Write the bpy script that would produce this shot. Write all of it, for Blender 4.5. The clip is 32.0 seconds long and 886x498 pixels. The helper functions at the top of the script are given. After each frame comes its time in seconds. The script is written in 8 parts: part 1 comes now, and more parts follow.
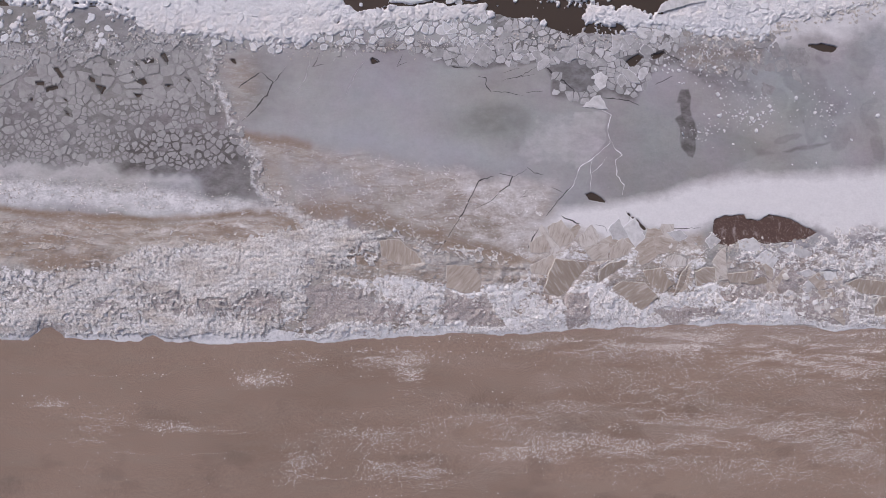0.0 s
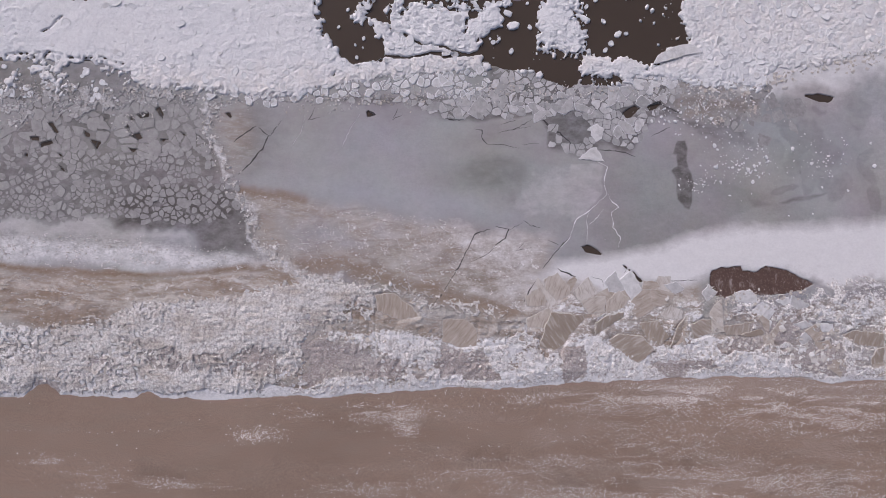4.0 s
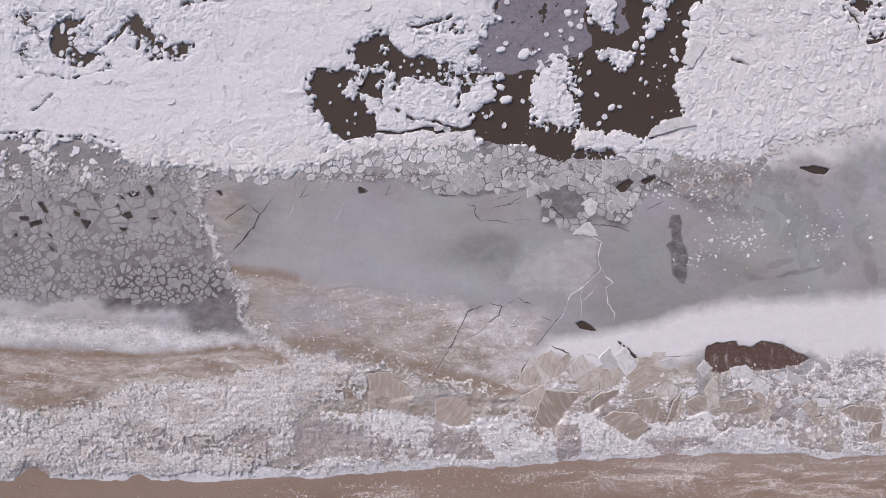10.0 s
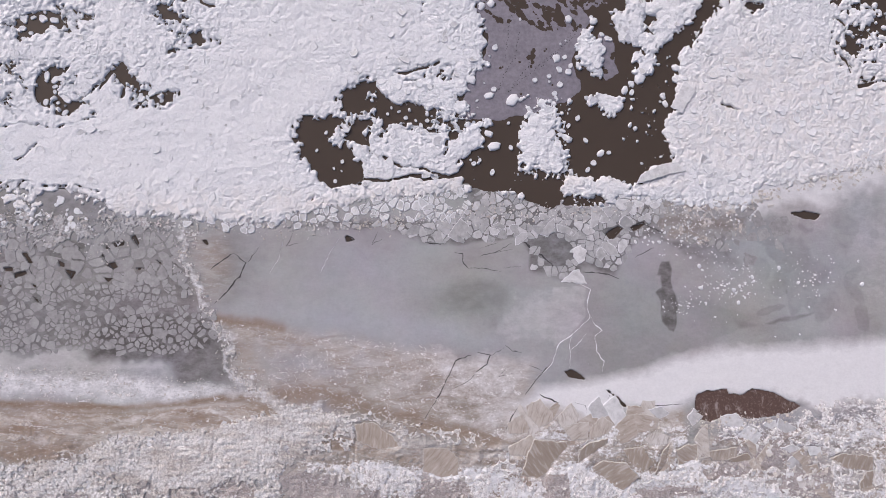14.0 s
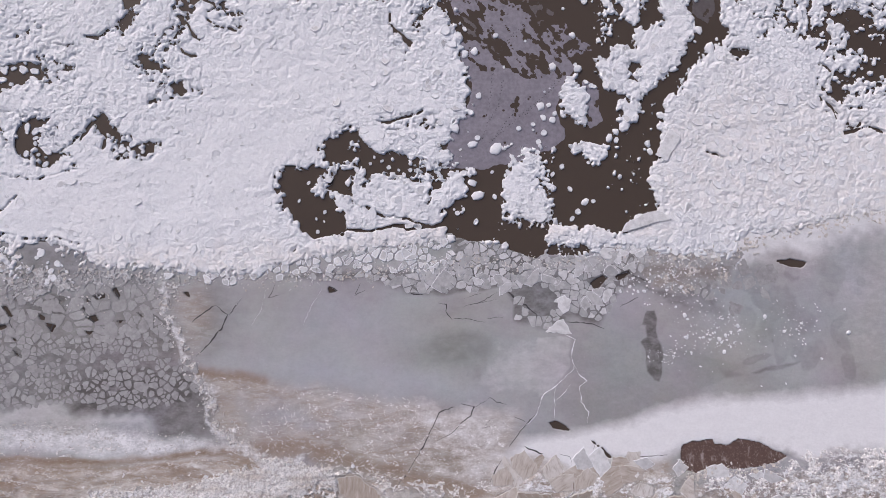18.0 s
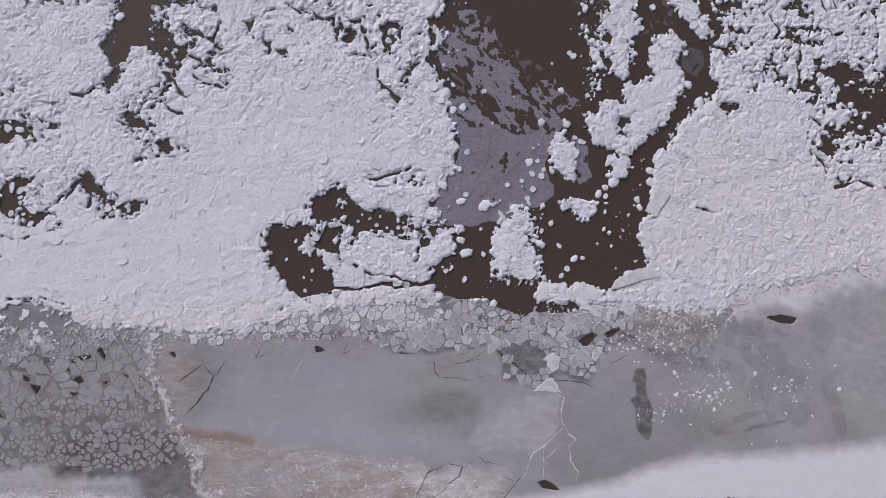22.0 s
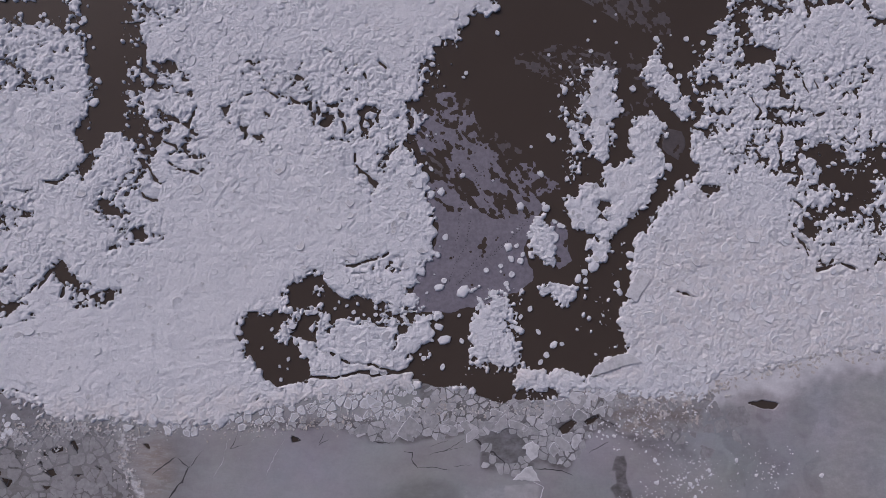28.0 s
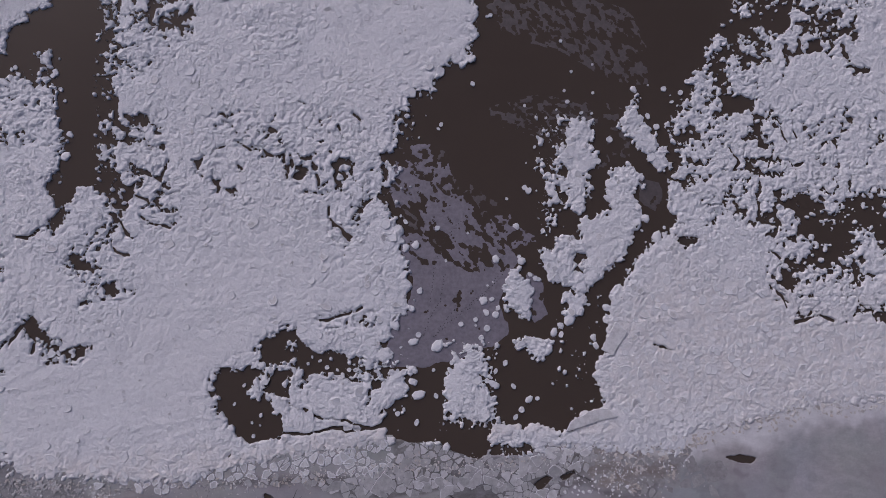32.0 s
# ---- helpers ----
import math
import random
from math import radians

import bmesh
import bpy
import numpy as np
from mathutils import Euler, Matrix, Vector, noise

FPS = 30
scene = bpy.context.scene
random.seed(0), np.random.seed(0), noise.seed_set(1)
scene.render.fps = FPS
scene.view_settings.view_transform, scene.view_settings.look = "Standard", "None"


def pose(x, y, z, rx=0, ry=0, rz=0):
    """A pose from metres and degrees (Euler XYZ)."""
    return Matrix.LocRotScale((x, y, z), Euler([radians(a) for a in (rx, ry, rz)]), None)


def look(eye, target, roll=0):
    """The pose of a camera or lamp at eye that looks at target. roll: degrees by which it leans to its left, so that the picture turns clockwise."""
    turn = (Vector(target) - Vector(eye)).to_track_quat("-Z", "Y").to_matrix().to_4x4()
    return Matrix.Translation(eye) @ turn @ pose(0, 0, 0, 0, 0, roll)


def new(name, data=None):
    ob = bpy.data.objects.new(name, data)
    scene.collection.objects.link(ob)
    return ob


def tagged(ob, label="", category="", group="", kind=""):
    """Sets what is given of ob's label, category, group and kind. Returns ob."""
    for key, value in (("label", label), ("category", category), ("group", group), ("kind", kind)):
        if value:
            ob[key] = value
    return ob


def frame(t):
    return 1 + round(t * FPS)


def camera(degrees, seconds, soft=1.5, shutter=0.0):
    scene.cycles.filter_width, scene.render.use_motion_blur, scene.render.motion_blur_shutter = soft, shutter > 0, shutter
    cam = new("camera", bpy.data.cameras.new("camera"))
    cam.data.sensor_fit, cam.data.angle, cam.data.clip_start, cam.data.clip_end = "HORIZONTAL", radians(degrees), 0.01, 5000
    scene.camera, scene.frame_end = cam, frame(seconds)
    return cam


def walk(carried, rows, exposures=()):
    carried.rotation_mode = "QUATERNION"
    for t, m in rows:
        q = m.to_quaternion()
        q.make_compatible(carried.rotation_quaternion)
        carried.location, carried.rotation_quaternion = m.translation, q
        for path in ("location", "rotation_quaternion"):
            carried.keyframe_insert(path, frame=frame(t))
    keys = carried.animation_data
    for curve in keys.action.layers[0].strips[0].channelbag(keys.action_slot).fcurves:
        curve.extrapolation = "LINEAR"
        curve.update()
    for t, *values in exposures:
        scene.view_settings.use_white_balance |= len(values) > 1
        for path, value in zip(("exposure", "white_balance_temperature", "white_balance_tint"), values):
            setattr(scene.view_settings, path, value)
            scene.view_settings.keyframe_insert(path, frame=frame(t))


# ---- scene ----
cam = camera(72.0, 32.0, soft=0.45)
# seconds, eye (m), tilts and heading (degrees): a slow flight over a frozen river bank
PATH = [
    (0.0, 0.000, 0.000, 97.041, 2.721, -3.056, 0.000),
    (0.5, 0.060, 1.038, 97.098, 2.706, -3.062, 0.003),
    (1.0, 0.148, 2.104, 97.143, 2.696, -3.070, 0.001),
    (1.5, 0.239, 3.183, 97.174, 2.683, -3.076, -0.007),
    (2.0, 0.286, 4.246, 97.197, 2.664, -3.071, -0.021),
    (2.5, 0.355, 5.355, 97.208, 2.652, -3.068, -0.037),
    (3.0, 0.401, 6.457, 97.239, 2.649, -3.072, -0.055),
    (3.5, 0.484, 7.552, 97.281, 2.657, -3.090, -0.068),
    (5.5, 0.592, 11.853, 97.312, 2.689, -3.127, -0.127),
    (6.0, 0.689, 12.830, 97.284, 2.679, -3.132, -0.155),
    (6.5, 0.801, 13.873, 97.236, 2.679, -3.128, -0.177),
    (7.0, 0.930, 14.883, 97.191, 2.679, -3.122, -0.189),
    (7.5, 1.063, 15.879, 97.153, 2.688, -3.112, -0.194),
    (8.0, 1.187, 16.868, 97.137, 2.707, -3.092, -0.193),
    (8.5, 1.349, 17.849, 97.160, 2.737, -3.074, -0.198),
    (9.0, 1.527, 18.799, 97.178, 2.769, -3.055, -0.209),
    (9.5, 1.695, 19.794, 97.204, 2.809, -3.039, -0.231),
    (10.0, 1.839, 20.742, 97.226, 2.832, -3.026, -0.245),
    (10.5, 2.006, 21.709, 97.238, 2.844, -3.023, -0.252),
    (11.0, 2.211, 22.713, 97.226, 2.847, -3.022, -0.256),
    (11.5, 2.398, 23.730, 97.201, 2.847, -3.010, -0.278),
    (12.0, 2.652, 24.734, 97.164, 2.847, -3.003, -0.295),
    (12.5, 2.941, 25.674, 97.115, 2.847, -2.998, -0.289),
    (13.0, 3.280, 26.592, 97.067, 2.856, -2.996, -0.291),
    (13.5, 3.617, 27.484, 97.007, 2.872, -2.993, -0.315),
    (14.0, 3.919, 28.362, 96.974, 2.892, -2.990, -0.345),
    (14.5, 4.275, 29.251, 96.934, 2.909, -2.990, -0.376),
    (16.5, 5.650, 32.998, 96.870, 2.977, -3.002, -0.413),
    (17.0, 5.980, 34.000, 96.877, 2.988, -3.000, -0.430),
    (17.5, 6.298, 35.065, 96.887, 3.003, -2.999, -0.448),
    (18.0, 6.600, 36.167, 96.910, 3.027, -2.997, -0.483),
    (18.5, 6.865, 37.258, 96.939, 3.049, -3.003, -0.492),
    (19.0, 7.068, 38.368, 96.959, 3.072, -3.014, -0.492),
    (19.5, 7.289, 39.520, 96.969, 3.093, -3.030, -0.490),
    (20.0, 7.514, 40.684, 96.983, 3.107, -3.045, -0.497),
    (20.5, 7.745, 41.837, 97.000, 3.113, -3.058, -0.509),
    (21.0, 7.977, 43.001, 97.007, 3.117, -3.072, -0.524),
    (21.5, 8.145, 44.108, 96.969, 3.118, -3.088, -0.532),
    (22.0, 8.342, 45.225, 96.901, 3.130, -3.112, -0.537),
    (22.5, 8.539, 46.325, 96.838, 3.142, -3.130, -0.540),
    (23.0, 8.742, 47.434, 96.807, 3.155, -3.144, -0.546),
    (23.5, 9.012, 48.558, 96.796, 3.168, -3.159, -0.549),
    (24.0, 9.273, 49.709, 96.774, 3.184, -3.156, -0.561),
    (24.5, 9.493, 50.853, 96.762, 3.200, -3.147, -0.578),
    (25.0, 9.719, 52.011, 96.780, 3.225, -3.147, -0.586),
    (25.5, 9.987, 53.167, 96.785, 3.254, -3.153, -0.593),
    (27.5, 11.432, 57.530, 96.844, 3.345, -3.202, -0.587),
    (28.0, 11.783, 58.569, 96.862, 3.363, -3.228, -0.597),
    (28.5, 12.201, 59.593, 96.865, 3.377, -3.260, -0.609),
    (29.0, 12.628, 60.634, 96.864, 3.391, -3.276, -0.606),
    (29.5, 13.129, 61.675, 96.852, 3.401, -3.284, -0.603),
    (30.0, 13.646, 62.727, 96.849, 3.411, -3.278, -0.601),
    (30.5, 14.174, 63.788, 96.851, 3.422, -3.261, -0.601),
    (31.0, 14.765, 64.853, 96.830, 3.436, -3.236, -0.598),
    (31.5, 15.366, 65.918, 96.814, 3.449, -3.205, -0.602),
    (32.0, 16.011, 66.926, 96.825, 3.451, -3.181, -0.620),
]
# the clip's camera darkens its picture towards the open water
EXPOSURE = [
    (0.0, -0.37, 5950, 18),
    (3.0, -0.46, 5950, 18),
    (6.0, -0.4, 6050, 18),
    (14.0, -0.17, 6040, 16),
    (17.0, -0.2, 5990, 16),
    (21.0, -0.48, 5880, 17),
    (25.0, -0.77, 5790, 19),
    (28.0, -0.98, 5750, 21),
    (32.0, -1.16, 5710, 23),
]
walk(cam, [(t, pose(x, y, z, rx, ry, rz)) for t, x, y, z, rx, ry, rz in PATH], EXPOSURE)

# ---- light: overcast winter day ----
world = bpy.data.worlds.new("overcast_sky")
scene.world = world
world.use_nodes = True
wn = world.node_tree.nodes
sky = wn.new("ShaderNodeTexSky")
sky.sky_type = "NISHITA"
sky.sun_disc = False
sky.sun_elevation, sky.sun_rotation = radians(38), radians(-40)
sky.dust_density = 7.0
sky.air_density = 0.7
world.node_tree.links.new(sky.outputs[0], wn["Background"].inputs[0])
wn["Background"].inputs[1].default_value = 0.112
sun = new("sun", bpy.data.lights.new("sun", "SUN"))
sun.data.energy, sun.data.angle = 1.55, radians(13)
sun.data.color = (1.0, 0.96, 0.9)
sun.matrix_world = look((0, 0, 60), (0 + math.sin(radians(40)) * 60, -math.cos(radians(40)) * 60, 60 - math.tan(radians(38)) * 60))


# ---- materials ----
def material(name):
    m = bpy.data.materials.new(name)
    m.use_nodes = True
    t = m.node_tree
    return m, t, t.nodes["Principled BSDF"]


def node(t, kind, **sets):
    n = t.nodes.new(kind)
    for k, v in sets.items():
        n.inputs[k].default_value = v
    return n


def noise_tex(t, scale, detail=5.0, rough=0.6, stretch=(1, 1, 1), shift=0.0, turn=0.0, swirl=0.0):
    co = t.nodes.new("ShaderNodeNewGeometry")
    mp = t.nodes.new("ShaderNodeMapping")
    mp.inputs["Scale"].default_value = stretch
    mp.inputs["Rotation"].default_value = (0, 0, turn)
    mp.inputs["Location"].default_value = (shift, shift * 0.7, 0)
    n = node(t, "ShaderNodeTexNoise", Scale=scale, Detail=detail, Roughness=rough, Distortion=swirl)
    t.links.new(co.outputs["Position"], mp.inputs["Vector"])
    t.links.new(mp.outputs["Vector"], n.inputs["Vector"])
    return n.outputs["Fac"]


def ramp(t, fac, stops):
    r = t.nodes.new("ShaderNodeValToRGB")
    els = r.color_ramp.elements
    while len(els) < len(stops):
        els.new(0.5)
    for e, (p, c) in zip(els, stops):
        e.position = p
        e.color = (*c, 1) if len(c) == 3 else c
    t.links.new(fac, r.inputs["Fac"])
    return r.outputs["Color"]


def mix(t, fac, a, b, blend="MIX"):
    n = t.nodes.new("ShaderNodeMix")
    n.data_type, n.blend_type = "RGBA", blend
    for sock, v in ((n.inputs["Factor"], fac), (n.inputs["A"], a), (n.inputs["B"], b)):
        if isinstance(v, bpy.types.NodeSocket):
            t.links.new(v, sock)
        elif isinstance(v, tuple):
            sock.default_value = (*v, 1)
        else:
            sock.default_value = v
    return n.outputs["Result"]


def calc(t, op, a, b=0.0, clamp=False):
    n = t.nodes.new("ShaderNodeMath")
    n.operation, n.use_clamp = op, clamp
    for sock, v in zip(n.inputs, (a, b)):
        if isinstance(v, bpy.types.NodeSocket):
            t.links.new(v, sock)
        else:
            sock.default_value = v
    return n.outputs[0]


def attr(t, name):
    n = t.nodes.new("ShaderNodeAttribute")
    n.attribute_name = name
    return n.outputs["Fac"]


def bump(t, b, height, distance, strength=1.0):
    n = node(t, "ShaderNodeBump", Strength=strength, Distance=distance)
    t.links.new(height, n.inputs["Height"])
    t.links.new(n.outputs["Normal"], b.inputs["Normal"])


def rand(t):
    return t.nodes.new("ShaderNodeObjectInfo").outputs["Random"]


def island(t):
    return t.nodes.new("ShaderNodeNewGeometry").outputs["Random Per Island"]


def lumps(t, scale, shift=0.0):
    """Rounded lumps of irregular size, high in their middles."""
    co = t.nodes.new("ShaderNodeNewGeometry")
    warp = t.nodes.new("ShaderNodeVectorMath")
    warp.operation = "MULTIPLY_ADD"
    n = node(t, "ShaderNodeTexNoise", Scale=scale * 0.8, Detail=3.0)
    n.noise_dimensions = "2D"
    t.links.new(co.outputs["Position"], n.inputs["Vector"])
    t.links.new(n.outputs["Color"], warp.inputs[0])
    warp.inputs[1].default_value = (0.9 / scale, 0.9 / scale, 0)
    t.links.new(co.outputs["Position"], warp.inputs[2])
    v = node(t, "ShaderNodeTexVoronoi", Scale=scale, Randomness=1.0)
    v.voronoi_dimensions = "2D"
    t.links.new(warp.outputs[0], v.inputs["Vector"])
    return calc(t, "SUBTRACT", 0.9, v.outputs["Distance"], True)


def snow_material(name, low, high, grain=0.05, lumpy=0.0):
    m, t, b = material(name)
    big = noise_tex(t, 0.16, 4)
    fine = noise_tex(t, 2.4, 6, 0.7, shift=9)
    c = mix(t, big, low, high)
    c = mix(t, ramp(t, noise_tex(t, 0.035, 4, shift=52), [(0.42, (0, 0, 0)), (0.65, (0.22, 0.22, 0.22))]), c, tuple(high[0] * v for v in (0.98, 0.945, 0.925)))
    c = mix(t, 0.4, c, ramp(t, fine, [(0.3, tuple(0.8 * v for v in low)), (0.6, high)]))
    height = calc(t, "MULTIPLY", fine, grain)
    if lumpy:
        l1, l2 = lumps(t, 0.95), lumps(t, 2.3, 5)
        patch = ramp(t, noise_tex(t, 0.2, 3, shift=40), [(0.35, (0.2, 0.2, 0.2)), (0.65, (1, 1, 1))])
        patch = calc(t, "MULTIPLY", patch, calc(t, "SUBTRACT", 1.0, calc(t, "MULTIPLY", attr(t, "calm"), 0.75)))
        height = calc(t, "ADD", height, calc(t, "MULTIPLY", calc(t, "ADD", calc(t, "MULTIPLY", l1, 0.6), calc(t, "MULTIPLY", l2, 0.35)), calc(t, "MULTIPLY", patch, lumpy)))
        specks = ramp(t, noise_tex(t, 1.1, 2, 0.5, shift=70), [(0.69, (1, 1, 1)), (0.76, (0.72, 0.72, 0.74))])
        c = mix(t, 1.0, c, specks, "MULTIPLY")
        c = mix(t, calc(t, "MULTIPLY", attr(t, "cream"), ramp(t, noise_tex(t, 0.5, 6, 0.7, shift=84), [(0.38, (0.25, 0.25, 0.25)), (0.6, (1, 1, 1))])), c, (0.8, 0.745, 0.71))
    t.links.new(c, b.inputs["Base Color"])
    b.inputs["Roughness"].default_value = 0.75
    b.inputs["Specular IOR Level"].default_value = 0.25
    bump(t, b, height, 1.0)
    return m


SNOW = snow_material("wind_packed_snow", (0.76, 0.76, 0.785), (0.89, 0.89, 0.905), 0.17, 0.36)
FLOE_RIM = snow_material("greyish_floe_rim", (0.66, 0.66, 0.675), (0.84, 0.84, 0.855), 0.03)
FLOE_SNOW = snow_material("floe_snow", (0.74, 0.74, 0.76), (0.86, 0.86, 0.87), 0.06)


def ice_plate_material(name, stops, grain=0.02, isl=False, frost=0.0):
    m, t, b = material(name)
    tone = ramp(t, island(t) if isl else rand(t), stops)
    fine = noise_tex(t, 1.3, 6, 0.65)
    c = mix(t, 1.0, tone, ramp(t, fine, [(0.28, (0.74, 0.74, 0.74)), (0.6, (1.0, 1.0, 1.0))]), "MULTIPLY")
    if frost:
        rime = ramp(t, noise_tex(t, 0.75, 7, 0.7, shift=61), [(0.5, (0, 0, 0)), (0.66, (frost, frost, frost))])
        c = mix(t, rime, c, (0.7, 0.695, 0.7))
        murk = ramp(t, noise_tex(t, 0.5, 6, 0.65, shift=33), [(0.3, (frost, frost, frost)), (0.46, (0, 0, 0))])
        c = mix(t, murk, c, (0.23, 0.215, 0.205))
    t.links.new(c, b.inputs["Base Color"])
    b.inputs["Roughness"].default_value = 0.5
    b.inputs["Specular IOR Level"].default_value = 0.3
    bump(t, b, fine, grain)
    return m


GREY_PLATE = ice_plate_material("grey_plate_ice", [(0.0, (0.345, 0.333, 0.333)), (0.5, (0.37, 0.358, 0.358)), (1.0, (0.405, 0.394, 0.395))], frost=0.2)
PLATE_EDGE = ice_plate_material("frosted_plate_edge", [(0.0, (0.46, 0.46, 0.475)), (1.0, (0.6, 0.6, 0.615))])
GREY_CRUST_TONES = ((0.45, 0.44, 0.44), (0.68, 0.67, 0.67))
SLAB_EDGE = ice_plate_material("silty_slab_edge", [(0.0, (0.5, 0.46, 0.42)), (1.0, (0.64, 0.61, 0.58))])
PALE_PLATE = ice_plate_material("pale_plate_ice", [(0.0, (0.38, 0.375, 0.378)), (0.35, (0.46, 0.453, 0.457)), (0.75, (0.54, 0.532, 0.538)), (1.0, (0.7, 0.692, 0.7))], 0.03, frost=0.35)
RIM_PLATE = ice_plate_material("rimmed_snowy_plate", [(0.0, (0.55, 0.542, 0.545)), (0.4, (0.68, 0.67, 0.672)), (1.0, (0.8, 0.79, 0.792))], 0.05, frost=0.35)
RIM_EDGE = snow_material("frosted_rim", (0.76, 0.76, 0.78), (0.88, 0.88, 0.9), 0.04)


def muddy_slab(name, stops, pale):
    m, t, b = material(name)
    tone = ramp(t, rand(t), stops)
    co = t.nodes.new("ShaderNodeTexCoord")
    mp = t.nodes.new("ShaderNodeMapping")
    mp.inputs["Scale"].default_value, mp.inputs["Rotation"].default_value = (1.7, 0.35, 1), (0, 0, 0.5)
    n = node(t, "ShaderNodeTexNoise", Scale=0.9, Detail=5.0, Roughness=0.65)
    spin = node(t, "ShaderNodeVectorRotate")
    spin.rotation_type = "Z_AXIS"
    t.links.new(co.outputs["Object"], spin.inputs["Vector"])
    t.links.new(calc(t, "MULTIPLY", rand(t), 7.0), spin.inputs["Angle"])
    t.links.new(spin.outputs["Vector"], mp.inputs["Vector"])
    t.links.new(mp.outputs["Vector"], n.inputs["Vector"])
    c = mix(t, ramp(t, n.outputs["Fac"], [(0.5, (0, 0, 0)), (0.68, (pale, pale, pale))]), tone, (0.7, 0.67, 0.645))
    c = mix(t, ramp(t, n.outputs["Fac"], [(0.36, (0.6, 0.6, 0.6)), (0.47, (0, 0, 0))]), c, (0.3, 0.24, 0.19))
    c = mix(t, ramp(t, noise_tex(t, 0.8, 5, 0.7), [(0.3, (0.5, 0.5, 0.5)), (0.5, (0, 0, 0))]), c, (0.36, 0.295, 0.235))
    t.links.new(c, b.inputs["Base Color"])
    b.inputs["Roughness"].default_value = 0.6
    bump(t, b, n.outputs["Fac"], 0.06)
    return m


MUD_PLATE = muddy_slab("muddy_slab_ice", [(0.0, (0.44, 0.375, 0.315)), (0.4, (0.52, 0.46, 0.405)), (0.75, (0.6, 0.555, 0.51)), (1.0, (0.69, 0.66, 0.635))], 0.6)
BROWN_SLAB = muddy_slab("brown_slab_ice", [(0.0, (0.33, 0.27, 0.215)), (0.6, (0.4, 0.34, 0.285)), (1.0, (0.47, 0.41, 0.355))], 0.75)


def rubble_ice(stops):
    m, t, b = material("rubble_ice")
    tone = ramp(t, island(t), stops)
    stain = ramp(t, noise_tex(t, 0.22, 5, 0.6, (0.5, 1.6, 1), 12), [(0.42, (0, 0, 0)), (0.6, (0.8, 0.8, 0.8))])
    c = mix(t, stain, tone, (0.55, 0.49, 0.435))
    c = mix(t, 1.0, c, ramp(t, noise_tex(t, 2.5, 5, 0.65), [(0.3, (0.8, 0.8, 0.8)), (0.6, (1, 1, 1))]), "MULTIPLY")
    t.links.new(c, b.inputs["Base Color"])
    b.inputs["Roughness"].default_value = 0.7
    return m


SHARD = rubble_ice([(0.0, (0.55, 0.51, 0.47)), (0.3, (0.7, 0.68, 0.66)), (0.65, (0.8, 0.79, 0.785)), (1.0, (0.87, 0.865, 0.87))])


def crust_ice(name, stain_share, low=(0.66, 0.635, 0.615), high=(0.85, 0.825, 0.81)):
    """Crusted old snow: white, cracked fine, stained beige in drawn-out patches, with shade painted between its lumps.
    """
    m, t, b = material(name)
    fine, mid = noise_tex(t, 4.0, 7, 0.75, shift=19), noise_tex(t, 0.9, 6, 0.7, (0.7, 1.5, 1), 28)
    c = mix(t, mid, low, high)
    stain = ramp(t, noise_tex(t, 0.3, 7, 0.7, (0.5, 1.6, 1), 12), [(0.66 - stain_share, (0, 0, 0)), (0.8 - stain_share, (0.75, 0.75, 0.75))])
    c = mix(t, stain, c, (0.56, 0.5, 0.445))
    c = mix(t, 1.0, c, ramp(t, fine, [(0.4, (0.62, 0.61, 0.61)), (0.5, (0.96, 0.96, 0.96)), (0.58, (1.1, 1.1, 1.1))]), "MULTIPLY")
    # shade between lumps put into the colour, brown-grey, in patches only
    crevice_shade = calc(t, "MULTIPLY", ramp(t, lumps(t, 2.2), [(0.3, (0.6, 0.6, 0.6)), (0.52, (0, 0, 0))]), ramp(t, mid, [(0.4, (0, 0, 0)), (0.54, (1, 1, 1))]))
    c = mix(t, crevice_shade, c, (0.33, 0.285, 0.265))
    t.links.new(c, b.inputs["Base Color"])
    b.inputs["Roughness"].default_value = 0.75
    b.inputs["Specular IOR Level"].default_value = 0.25
    bump(t, b, fine, 0.1)
    return m


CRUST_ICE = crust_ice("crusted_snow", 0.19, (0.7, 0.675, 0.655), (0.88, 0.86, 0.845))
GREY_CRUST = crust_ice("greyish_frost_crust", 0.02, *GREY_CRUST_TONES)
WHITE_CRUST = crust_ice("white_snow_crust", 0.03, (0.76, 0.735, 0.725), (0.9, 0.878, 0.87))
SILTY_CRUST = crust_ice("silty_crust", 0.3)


def river_water():
    m, t, b = material("silty_river_water")
    c = mix(t, noise_tex(t, 0.05, 3), (0.07, 0.053, 0.042), (0.09, 0.069, 0.055))
    t.links.new(c, b.inputs["Base Color"])
    b.inputs["Roughness"].default_value = 0.12
    b.inputs["IOR"].default_value = 1.33
    b.inputs["Specular IOR Level"].default_value = 0.4
    bump(t, b, noise_tex(t, 1.2, 3, 0.5, (1, 2, 1)), 0.01)
    return m


WATER = river_water()


def crack_material():
    m, t, b = material("wet_crack")
    t.links.new(ramp(t, noise_tex(t, 2.0), [(0.3, (0.03, 0.028, 0.028)), (0.7, (0.07, 0.065, 0.065))]), b.inputs["Base Color"])
    b.inputs["Roughness"].default_value = 0.3
    return m


CRACK = crack_material()


